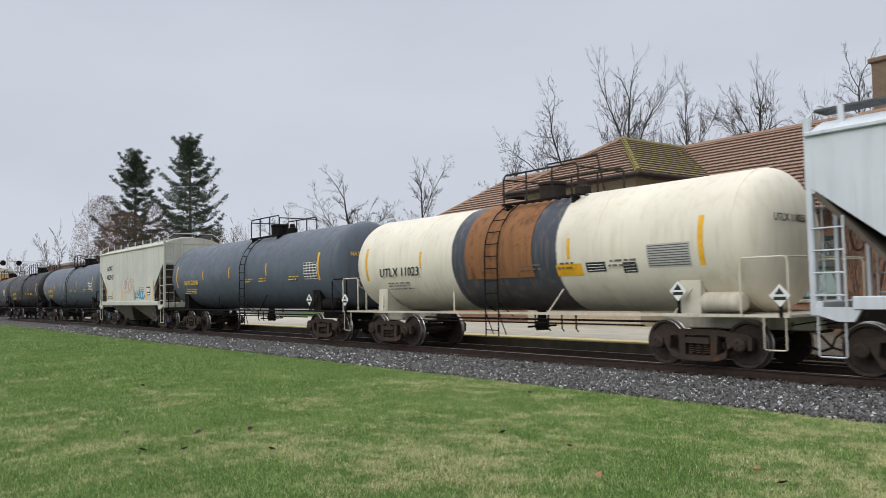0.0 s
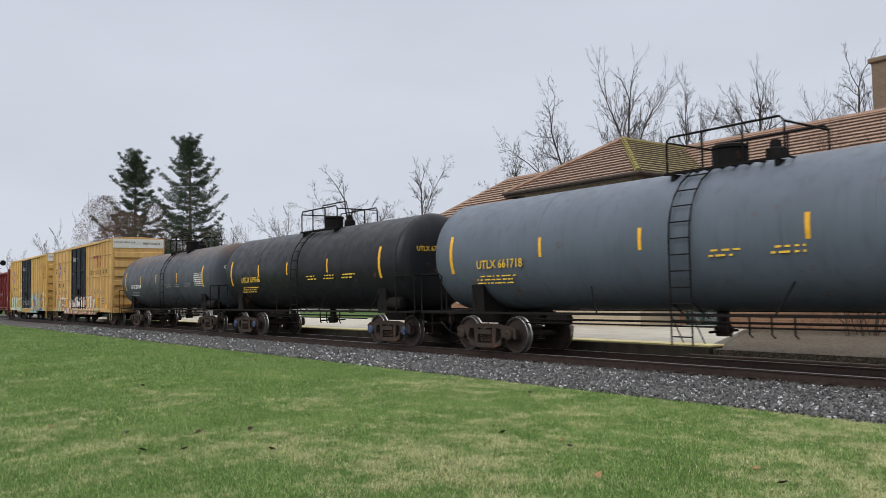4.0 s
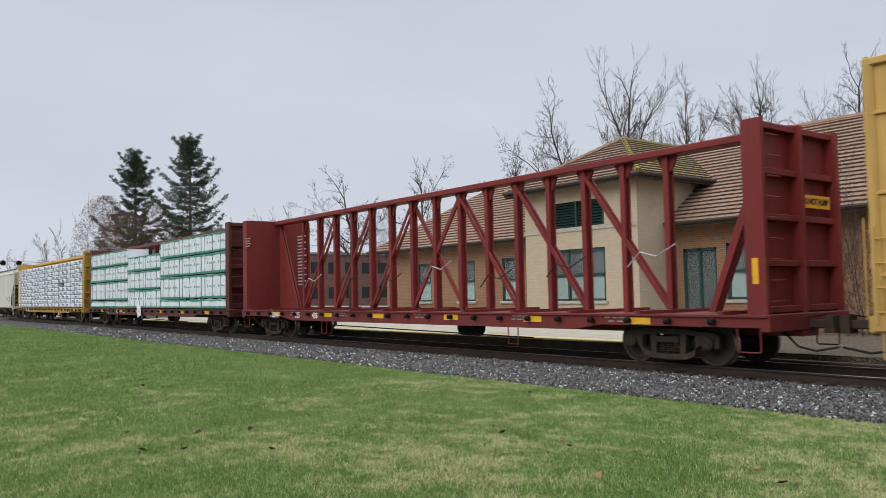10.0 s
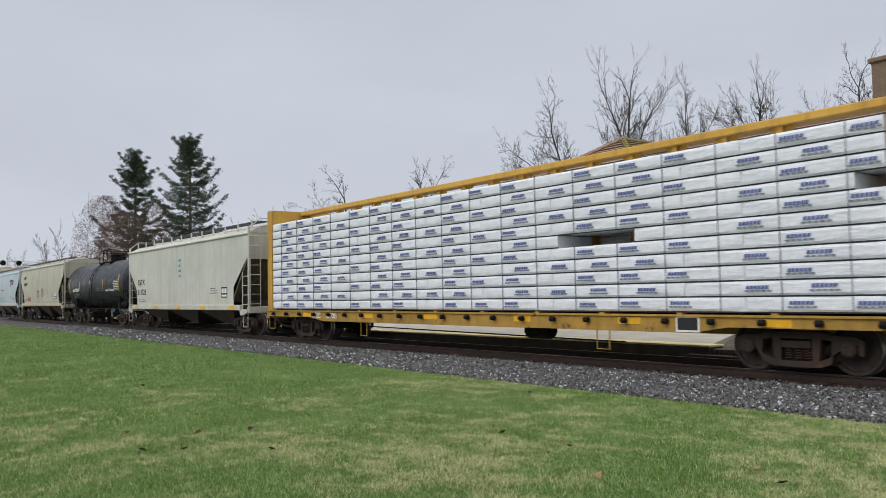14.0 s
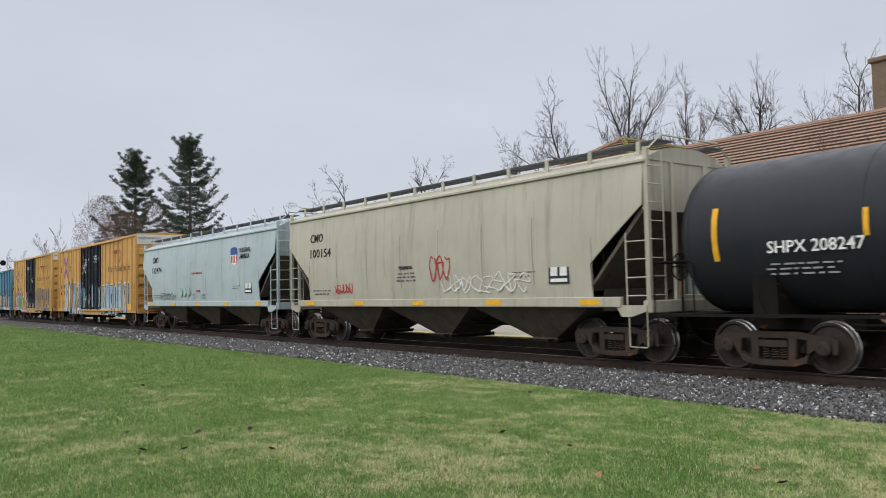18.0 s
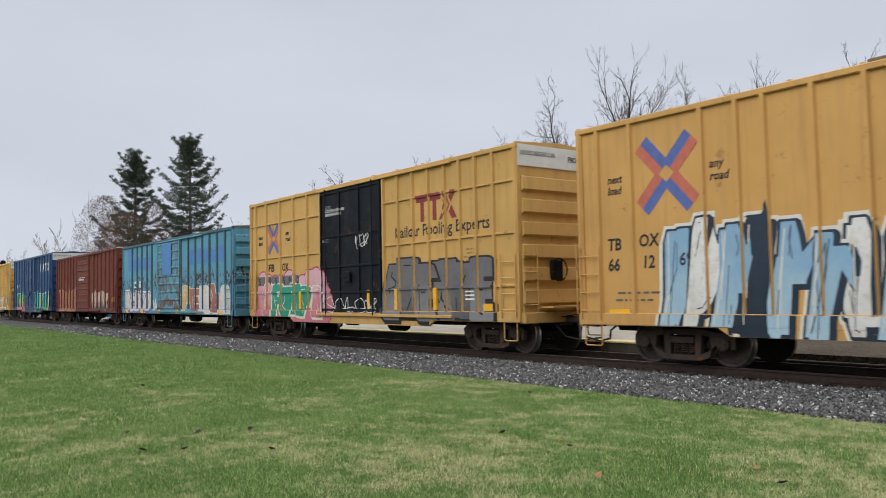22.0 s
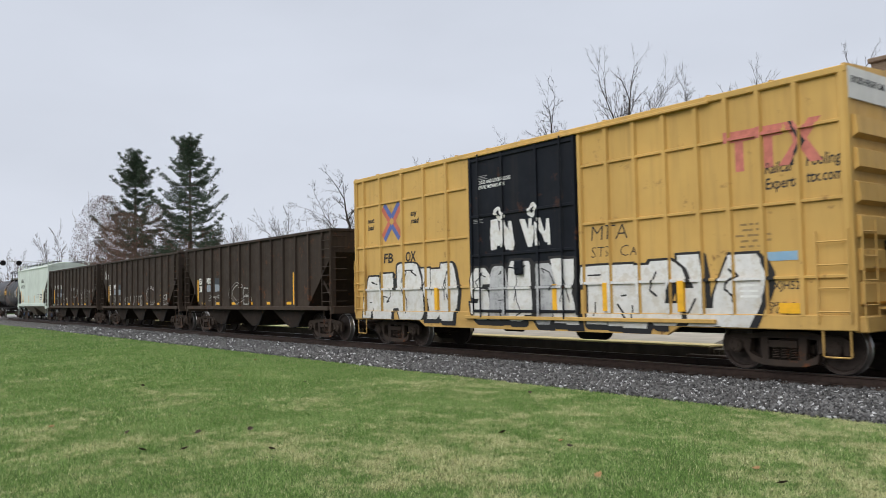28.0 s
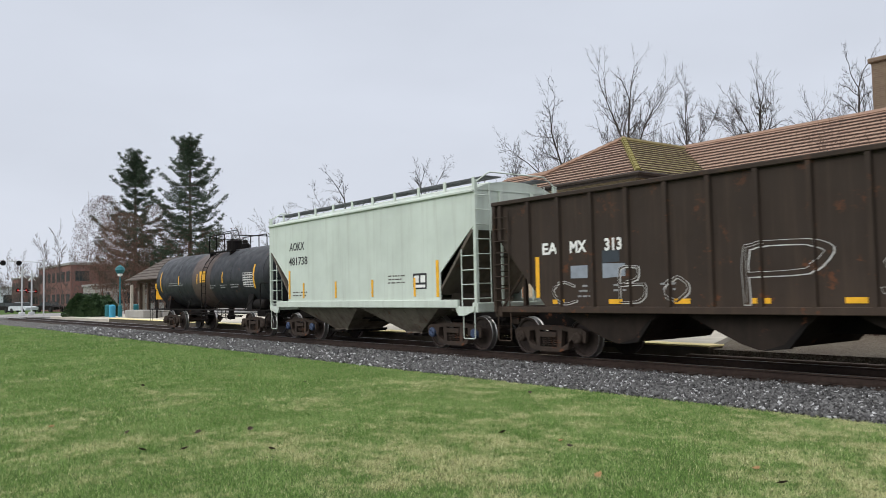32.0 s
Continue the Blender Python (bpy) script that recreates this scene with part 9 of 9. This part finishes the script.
def stones():
    rs = np.random.RandomState(11)
    base = np.array([(1, 0, 0), (-1, 0, 0), (0, 1, 0), (0, -1, 0), (0, 0, 1), (0, 0, -1)], dtype=np.float32)
    faces = np.array([(0, 2, 4), (2, 1, 4), (1, 3, 4), (3, 0, 4), (2, 0, 5), (1, 2, 5), (3, 1, 5), (0, 3, 5)], dtype=np.int32)
    P = []
    for x0, x1, y0, y1, dens, s in ((-17, 1, 11.0, 13.32, 620, 1.0), (-36, -17, 11.0, 13.32, 240, 1.35), (-60, -36, 11.0, 13.32, 70, 2.0), (-20, 1, 13.3, 13.85, 90, 0.9)):
        k = int((x1 - x0) * (y1 - y0) * dens)
        P.append(np.stack([rs.uniform(x0, x1, k), rs.uniform(y0, y1, k), rs.uniform(0.02, 0.042, k) * s], 1))
    P = np.concatenate(P)
    keep = (P[:, 1] > 11.15) | (rs.uniform(0, 1, len(P)) < 0.35)
    P = P[keep]
    k = len(P)
    zt = np.interp(P[:, 1], [10.9, 11.15, 12.6, 13.2, 13.4, 16.1, 16.4], [-0.30, -0.28, -0.20, -0.165, -0.19, -0.19, -0.2])
    v = base[None] * (P[:, 2][:, None, None] * rs.uniform(0.6, 1.35, (k, 6, 3)))
    v = v + rs.normal(0, 0.22, (k, 6, 3)) * P[:, 2][:, None, None]
    q = rs.normal(0, 1, (k, 4))
    q /= np.linalg.norm(q, axis=1)[:, None]
    w, x, y, z = q.T
    R = np.stack([np.stack([1 - 2 * (y * y + z * z), 2 * (x * y - z * w), 2 * (x * z + y * w)], 1), np.stack([2 * (x * y + z * w), 1 - 2 * (x * x + z * z), 2 * (y * z - x * w)], 1), np.stack([2 * (x * z - y * w), 2 * (y * z + x * w), 1 - 2 * (x * x + y * y)], 1)], 1)
    v = np.einsum("kij,knj->kni", R, v)
    v += np.stack([P[:, 0], P[:, 1], zt + rs.uniform(0.0, 0.02, k)], 1)[:, None, :]
    f = (faces[None] + 6 * np.arange(k, dtype=np.int32)[:, None, None]).reshape(-1)
    me = bpy.data.meshes.new("ballast_stones")
    me.vertices.add(6 * k)
    me.vertices.foreach_set("co", v.astype(np.float32).ravel())
    me.loops.add(24 * k)
    me.loops.foreach_set("vertex_index", f)
    me.polygons.add(8 * k)
    me.polygons.foreach_set("loop_start", np.arange(0, 24 * k, 3, dtype=np.int32))
    me.update()
    me.materials.append(MAT["stone"])
    return me


tagged(new("ballast_stones", stones()), "loose grey crushed stones along the track", "ballast", kind="stuff")

leaf_mat = plain("tan_dead_leaf", (0.30, 0.18, 0.08), 0.8, 0, 0.3, 30)
dark_leaf = plain("dark_dead_leaf", (0.06, 0.045, 0.03), 0.8, 0, 0.3, 30)
g = G()
pts = [(0, -0.07), (0.035, -0.03), (0.06, 0.0), (0.04, 0.02), (0.05, 0.06), (0.015, 0.055), (0, 0.09), (-0.015, 0.055), (-0.05, 0.06), (-0.04, 0.02), (-0.06, 0.0), (-0.035, -0.03)]
g.add([(0, 0, 0.0)] + [(x * 0.75, y * 0.75, 0.015 + 0.15 * abs(x)) for x, y in pts], [(0, i + 1, (i + 1) % 12 + 1) for i in range(12)])
leaf_me = [raw_mesh("dead_leaf", g.v, g.f, m) for m in (leaf_mat, dark_leaf)]
rng = random.Random(3)
spots = [(-4.56, 7.39), (-11.45, 3.27), (-8.95, 4.22), (-12.76, 2.57), (-9.98, 3.03), (-9.7, 3.43), (-5.41, 6.02), (-7.88, 6.96), (-6.64, 6.91)] + [(rng.uniform(-22, -4), rng.uniform(3.5, 11)) for _ in range(9)]
for i, (x, y) in enumerate(spots):
    ob = new("dead_leaf", leaf_me[(i % 3) > 0])
    ob.matrix_basis = pose(x, y, GROUND_Z + 0.03, rng.uniform(-25, 25), rng.uniform(-25, 25), rng.uniform(0, 360))
    tagged(ob, "dry brown leaf lying on the lawn", "leaf", "fallen leaves on the lawn")


# ---- far end of the platform, crossing and town ----
MAT["red_brick"] = plain("dull_red_brick", (0.19, 0.10, 0.085), 0.85, 0, 0.2, 1.5, 0.1)
MAT["concrete"] = plain("grey_concrete_wall", (0.30, 0.29, 0.27), 0.85, 0, 0.15, 1.0, 0.1)
MAT["teal"] = plain("teal_painted_steel", (0.02, 0.13, 0.15), 0.5, 0, 0.15)
MAT["mast"] = plain("silver_signal_mast", (0.55, 0.56, 0.57), 0.45, 0.3, 0.15)
MAT["shingle"] = plain("grey_brown_shingles", (0.10, 0.082, 0.07), 0.85, 0, 0.25, 3, 0.3)
MAT["timber"] = plain("weathered_brown_timber", (0.085, 0.06, 0.045), 0.85, 0, 0.3, 4, 0.3)
n_ = Nodes("evergreen_bush")
MAT["bush"] = n_.done(n_.mix(n_.island(), (0.015, 0.04, 0.015), (0.05, 0.085, 0.03)), 0.75)
n_ = Nodes("red_signal_lens")
n_.b.inputs["Emission Color"].default_value = (1, 0.05, 0.03, 1)
n_.b.inputs["Emission Strength"].default_value = 0.5
MAT["lens_on"] = n_.done((0.35, 0.02, 0.02), 0.3)

g = G()
g.box(-112, -82, 17.0, 60, -0.5, -0.02)
g.box(-112, -82, -60, 11.0, -0.5, -0.26)
g.prism([(11.0, -0.26), (12.9, -0.03), (17.0, -0.02), (17.0, -0.4), (11.0, -0.4)], -112, -88, "x")
tagged(part("road", g, plain("pale_worn_asphalt", (0.27, 0.26, 0.25), 0.9, 0, 0.12, 0.8, 0.2), None), "pale grey street crossing the railway", "road", kind="structure")
g = G()
g.box(-82, -62, 16.4, 30, -0.4, 0.1)
tagged(part("pavement", g, MAT["plat"], None), "pale concrete walk beyond the platform", "pavement", kind="structure")


def bush(x, y, R, H, seed):
    rng = random.Random(seed)
    v, f = [], []
    for i in range(2600):
        a, t = rng.uniform(0, 2 * math.pi), rng.random()
        rr = R * (1 - 0.55 * t * t) * (0.75 + 0.25 * rng.random()) * (1 + 0.25 * noise.noise((math.cos(a) * 1.5 + seed, math.sin(a) * 1.5, t * 2)))
        c = Vector((rr * math.cos(a), rr * math.sin(a), H * t * (0.9 + 0.2 * rng.random())))
        d = Vector((math.cos(a) + rng.gauss(0, 0.5), math.sin(a) + rng.gauss(0, 0.5), rng.gauss(0.5, 0.5))).normalized() * 0.22
        w = d.orthogonal().normalized() * 0.07
        n0 = len(v)
        v.extend([tuple(c - w), tuple(c + w), tuple(c + d)])
        f.append((n0, n0 + 1, n0 + 2))
    b = thing("bush", "dense dark evergreen shrub beside the platform", "shrub", pose(x, y, 0.1), "shrubs by the platform")
    part("foliage", raw_mesh("foliage", v, f, MAT["bush"]), None, b)
    part("core", G().lathe([(0, 0.02), (0.05, R * 0.75), (H * 0.5, R * 0.65), (H * 0.85, R * 0.3), (H * 0.9, 0.02)], (0, 0, 0), "z", 10), MAT["bush"], b)


bush(-77.5, 18.6, 1.9, 1.9, 1)
bush(-74.8, 18.9, 1.7, 1.7, 2)


def signal_mast(x, y, H, lights=True):
    s = thing("crossing_signal", "silver railway crossing signal mast with red flashing lamps", "crossing signal", pose(x, y, 0), "crossing signals")
    part("pole", G().tube([(0, 0, 0), (0, 0, H)], 0.09, 8), MAT["mast"], s)
    part("base", G().box(-0.3, 0.3, -0.3, 0.3, -0.05, 0.35, 0.04), MAT["mast"], s)
    for t in (-1, 1):
        c, q = math.cos(radians(48)), math.sin(radians(48))
        part("crossbuck", G().prism([(t * -0.55 * c * 1.0, H - 1.2), (t * -0.55 * c + 0.14, H - 1.28), (t * 0.55 * c + 0.07, H - 0.35), (t * 0.55 * c - 0.07, H - 0.3)], -0.13, -0.10, "x"), W, s)
        if lights:
            part("lamp_hood", G().lathe([(-0.12, 0.02), (-0.12, 0.2), (0.02, 0.21), (0.02, 0.02)], (0, t * 0.42, H * 0.52), "x", 14), MAT["frame"], s)
            part("lamp_lens", G().lathe([(0.02, 0.02), (0.02, 0.1), (0.04, 0.02)], (0, t * 0.42, H * 0.52), "x", 12), MAT["lens_on"], s)
    part("lamp_arm", G().tube([(0, -0.42, H * 0.52), (0, 0.42, H * 0.52)], 0.04, 6), MAT["mast"], s)


signal_mast(-99.5, 17.0, 5.4)
signal_mast(-103, 18.6, 5.2, True)
# open lattice mast with a cantilever arm
g = thing("signal_bridge_mast", "silver lattice mast holding a signal arm over the street", "signal mast", pose(-101, 19.5, 0))
for dx in (-0.2, 0.2):
    part("leg", G().tube([(dx, 0, 0), (dx, 0, 6.4)], 0.05, 6), MAT["mast"], g)
for i in range(12):
    part("rung", G().tube([(-0.2, 0, 0.4 + 0.5 * i), (0.2, 0, 0.7 + 0.5 * i)], 0.025, 5), MAT["mast"], g)
part("arm", G().tube([(0, 0, 6.0), (0, -5.0, 6.2)], 0.06, 6), MAT["mast"], g)
for y in (-2.6, -4.2):
    part("lamp_hood", G().lathe([(-0.12, 0.02), (-0.12, 0.28), (0.02, 0.30), (0.02, 0.02)], (0.1, y, 5.9), "x", 14), MAT["frame"], g)


def far_building(name, label, x0, x1, y0, y1, H, mat, storeys, cols, roof=None):
    b = thing(name, label, "building", pose(0, 0, 0))
    part("wall", G().box(x0, x1, y0, y1, -0.3, H), mat, b)
    part("roof", G().box(x0 - 0.2, x1 + 0.2, y0 - 0.2, y1 + 0.2, H, H + 0.35), roof or MAT["concrete"], b)
    for s in range(storeys):
        z = 1.0 + s * H / storeys
        for c in range(cols):
            yy = y0 + (y1 - y0) * (c + 0.5) / cols
            w = (y1 - y0) / cols * 0.3
            part("window", G().box(x1 - 0.05, x1 + 0.04, yy - w, yy + w, z, z + H / storeys * 0.45), MAT["dark_room"], b)
            xx = x0 + (x1 - x0) * (c + 0.5) / cols
            w = (x1 - x0) / cols * 0.3
            part("window", G().box(xx - w, xx + w, y0 - 0.04, y0 + 0.05, z, z + H / storeys * 0.45), MAT["dark_room"], b)
    return b


far_building("brick_shop_building", "two-storey dull red brick building across the street", -165, -140, 31, 56, 7.4, MAT["red_brick"], 2, 7)
far_building("low_concrete_building", "low grey building with a flat canopy across the street", -134, -118, 31.5, 52, 3.6, MAT["concrete"], 1, 5)
far_building("brick_house", "distant reddish house front", -205, -190, 33, 46, 6.5, MAT["red_brick"], 2, 4)
far_building("pale_house", "distant pale building beyond the street", -240, -225, 24, 38, 5.0, MAT["hopper_white"], 1, 3)
far_building("brick_hall", "dark brick building behind the trees", -150, -120, 60, 80, 8.5, MAT["red_brick"], 2, 6)


def parked_car(x, y, rz, mat, label):
    c = thing("parked_car", label, "car", pose(x, y, 0, 0, 0, rz), "cars in the street")
    g = G().prism([(-2.2, 0.35), (2.2, 0.35), (2.25, 0.75), (1.3, 0.9), (-1.6, 0.95), (-2.2, 0.85)], -0.85, 0.85)
    part("body", g, mat, c)
    part("cabin", G().loft([[(-1.5, -0.78, 0.92), (1.2, -0.78, 0.9), (1.2, 0.78, 0.9), (-1.5, 0.78, 0.92)], [(-1.1, -0.62, 1.42), (0.5, -0.62, 1.42), (0.5, 0.62, 1.42), (-1.1, 0.62, 1.42)]]), MAT["dark_room"], c)
    part("roof_panel", G().box(-1.05, 0.45, -0.6, 0.6, 1.42, 1.46, 0.01), mat, c)
    for wx in (-1.35, 1.4):
        for wy in (-0.8, 0.8):
            part("wheel", G().lathe([(-0.1, 0.02), (-0.1, 0.32), (0.1, 0.32), (0.1, 0.02)], (wx, wy, 0.32), "y", 14), MAT["hose"], c)


parked_car(-122, 21.0, 20, MAT["hopper_white"], "silver car waiting in the street")
parked_car(-121, 24.2, 20, MAT["frame"], "dark car waiting in the street")
parked_car(-131, 20.5, 15, MAT["frame"], "black car parked across the street")

# platform furniture
for x, y, H in ((-70.5, 19.5, 4.4),):
    l = thing("street_lamp", "teal post lamp with a dark globe hood", "street lamp", pose(x, y, 0.1))
    part("post", G().tube([(0, 0, 0), (0, 0, H - 0.8)], 0.08, 8, 0.05), MAT["teal"], l)
    part("base", G().lathe([(0, 0.2), (0.9, 0.17), (1.0, 0.1), (1.0, 0.02)], (0, 0, 0), "z", 12), MAT["teal"], l)
    part("hood", G().lathe([(H - 0.8, 0.05), (H - 0.75, 0.24), (H - 0.45, 0.42), (H - 0.2, 0.3), (H, 0.02)], (0, 0, 0), "z", 14), MAT["teal"], l)
    part("globe", G().lathe([(H - 1.0, 0.02), (H - 0.95, 0.18), (H - 0.75, 0.22), (H - 0.74, 0.02)], (0, 0, 0), "z", 12), MAT["white"], l)
for x, y, m in ((-72.3, 19.0, MAT["teal"]), (-68.5, 20.2, MAT["teal"]), (-69.5, 18.6, MAT["spray_blue"])):
    b = thing("litter_bin", "slim teal bin standing on the platform", "bin", pose(x, y, 0.1), "bins on the platform")
    part("body", G().lathe([(0, 0.02), (0, 0.26), (0.95, 0.26), (1.02, 0.2), (1.05, 0.02)], (0, 0, 0), "z", 14), m, b)
for x, y in ((-67.5, 19.6), (-65.5, 19.9)):
    p = thing("gate_post", "pale square post on a concrete foot", "post", pose(x, y, 0.1), "posts on the platform")
    part("shaft", G().box(-0.1, 0.1, -0.1, 0.1, 0, 2.6, 0.02), MAT["sill"], p)
    part("foot", G().box(-0.3, 0.3, -0.3, 0.3, 0, 0.5, 0.05), MAT["concrete"], p)

# open shelter with a hipped shingle roof
sh = thing("platform_shelter", "open timber shelter with a shingled hip roof on the platform", "shelter", pose(-61.5, 21.0, 0.2))
for x in (-3.0, -1.0, 1.0, 3.0):
    for y in (-1.6, 1.6):
        part("post", G().box(x - 0.12, x + 0.12, y - 0.12, y + 0.12, 0, 2.7, 0.02), MAT["timber"], sh)
        part("plinth", G().box(x - 0.3, x + 0.3, y - 0.3, y + 0.3, 0, 0.5, 0.03), MAT["concrete"], sh)
part("beam", G().box(-3.3, 3.3, -1.75, -1.5, 2.6, 2.85), MAT["timber"], sh)
part("beam", G().box(-3.3, 3.3, 1.5, 1.75, 2.6, 2.85), MAT["timber"], sh)
for k in range(7):
    t0, t1 = k / 7, (k + 1) / 7
    ring = lambda t, dz: [(-4.0 + 2.2 * t, -2.5 + 2.5 * t, 2.8 + 1.7 * t + dz), (4.0 - 2.2 * t, -2.5 + 2.5 * t, 2.8 + 1.7 * t + dz), (4.0 - 2.2 * t, 2.5 - 2.5 * t, 2.8 + 1.7 * t + dz), (-4.0 + 2.2 * t, 2.5 - 2.5 * t, 2.8 + 1.7 * t + dz)]
    part("shingle_course", G().loft([ring(t0, 0), ring(t0, 0.05), ring(t1, 0.0)]), MAT["shingle"], sh)
sg = thing("notice_board", "yellow notice board on two dark posts", "sign", pose(-56.5, 18.6, 0.2))
for y in (-0.5, 0.5):
    part("post", G().box(-0.05, 0.05, y - 0.05, y + 0.05, 0, 2.3), MAT["frame"], sg)
part("board", G().box(-0.04, 0.06, -0.6, 0.6, 1.3, 2.4, 0.02), MAT["reflector"], sg)
part("print_bars", bar_block(0.8, 0.5, 4, -0.4, -0.61, 2.2), MAT["ink"], sg)
pl = thing("planter", "low pale concrete planter on the platform", "planter", pose(-60.5, 18.3, 0.2))
part("tub", G().box(-2.2, 2.2, -0.6, 0.6, 0, 0.55, 0.04), MAT["concrete"], pl)

# white marker post at the lawn's far end, and loose timbers past the platform
mp = thing("marker_post", "short white marker post on the lawn", "post", pose(-33, 4.75, GROUND_Z))
part("shaft", G().box(-0.05, 0.05, -0.02, 0.02, 0, 0.85, 0.01), W, mp)
for i, (x0, y, z, L) in enumerate(((-11.6, 16.12, -0.14, 8.0), (-3.4, 16.2, -0.14, 6.0))):
    t = thing("timber_baulk", "weathered grey timber lying beside the track", "timber", pose(x0 + L / 2, y, z - 0.02, 0, 0, (i - 1) * 0.8), "timbers beside the track")
    part("baulk", G().box(-L / 2, L / 2, -0.12, 0.12, 0, 0.16, 0.015), MAT["timber"], t)


def motions():
    """The train rolls past at a steady pace; its wheels turn while they are near."""
    for car, rel in CARS:
        m0 = pose(rel, TRACK_Y, 0)
        walk(car, [(0, m0), (16.0, pose(rel + SPEED * 16, TRACK_Y, 0)), (32.0, pose(rel + SPEED * 32, TRACK_Y, 0))])
    for pk, rel in LOAD:
        m = pk.matrix_basis.copy()
        walk(pk, [(t, Matrix.Translation((SPEED * t, 0, 0)) @ m) for t in (0, 16.0, 32.0)])
    for w, dx, rel in ROLLING:
        t0 = max(0, math.ceil((-62 - rel) / SPEED * FPS))
        t1 = min(32 * FPS, math.floor((6 - rel) / SPEED * FPS))
        turn = lambda f: pose(dx, 0, WR, 0, math.degrees(SPEED * f / FPS / WR) % 360, 0)
        rows = [(0, turn(t0))] if t0 > 0 else []
        rows += [(f / FPS, turn(f)) for f in range(t0, t1 + 1)]
        if t1 < 32 * FPS:
            rows.append((32.0, turn(t1)))
        walk(w, rows)


motions()
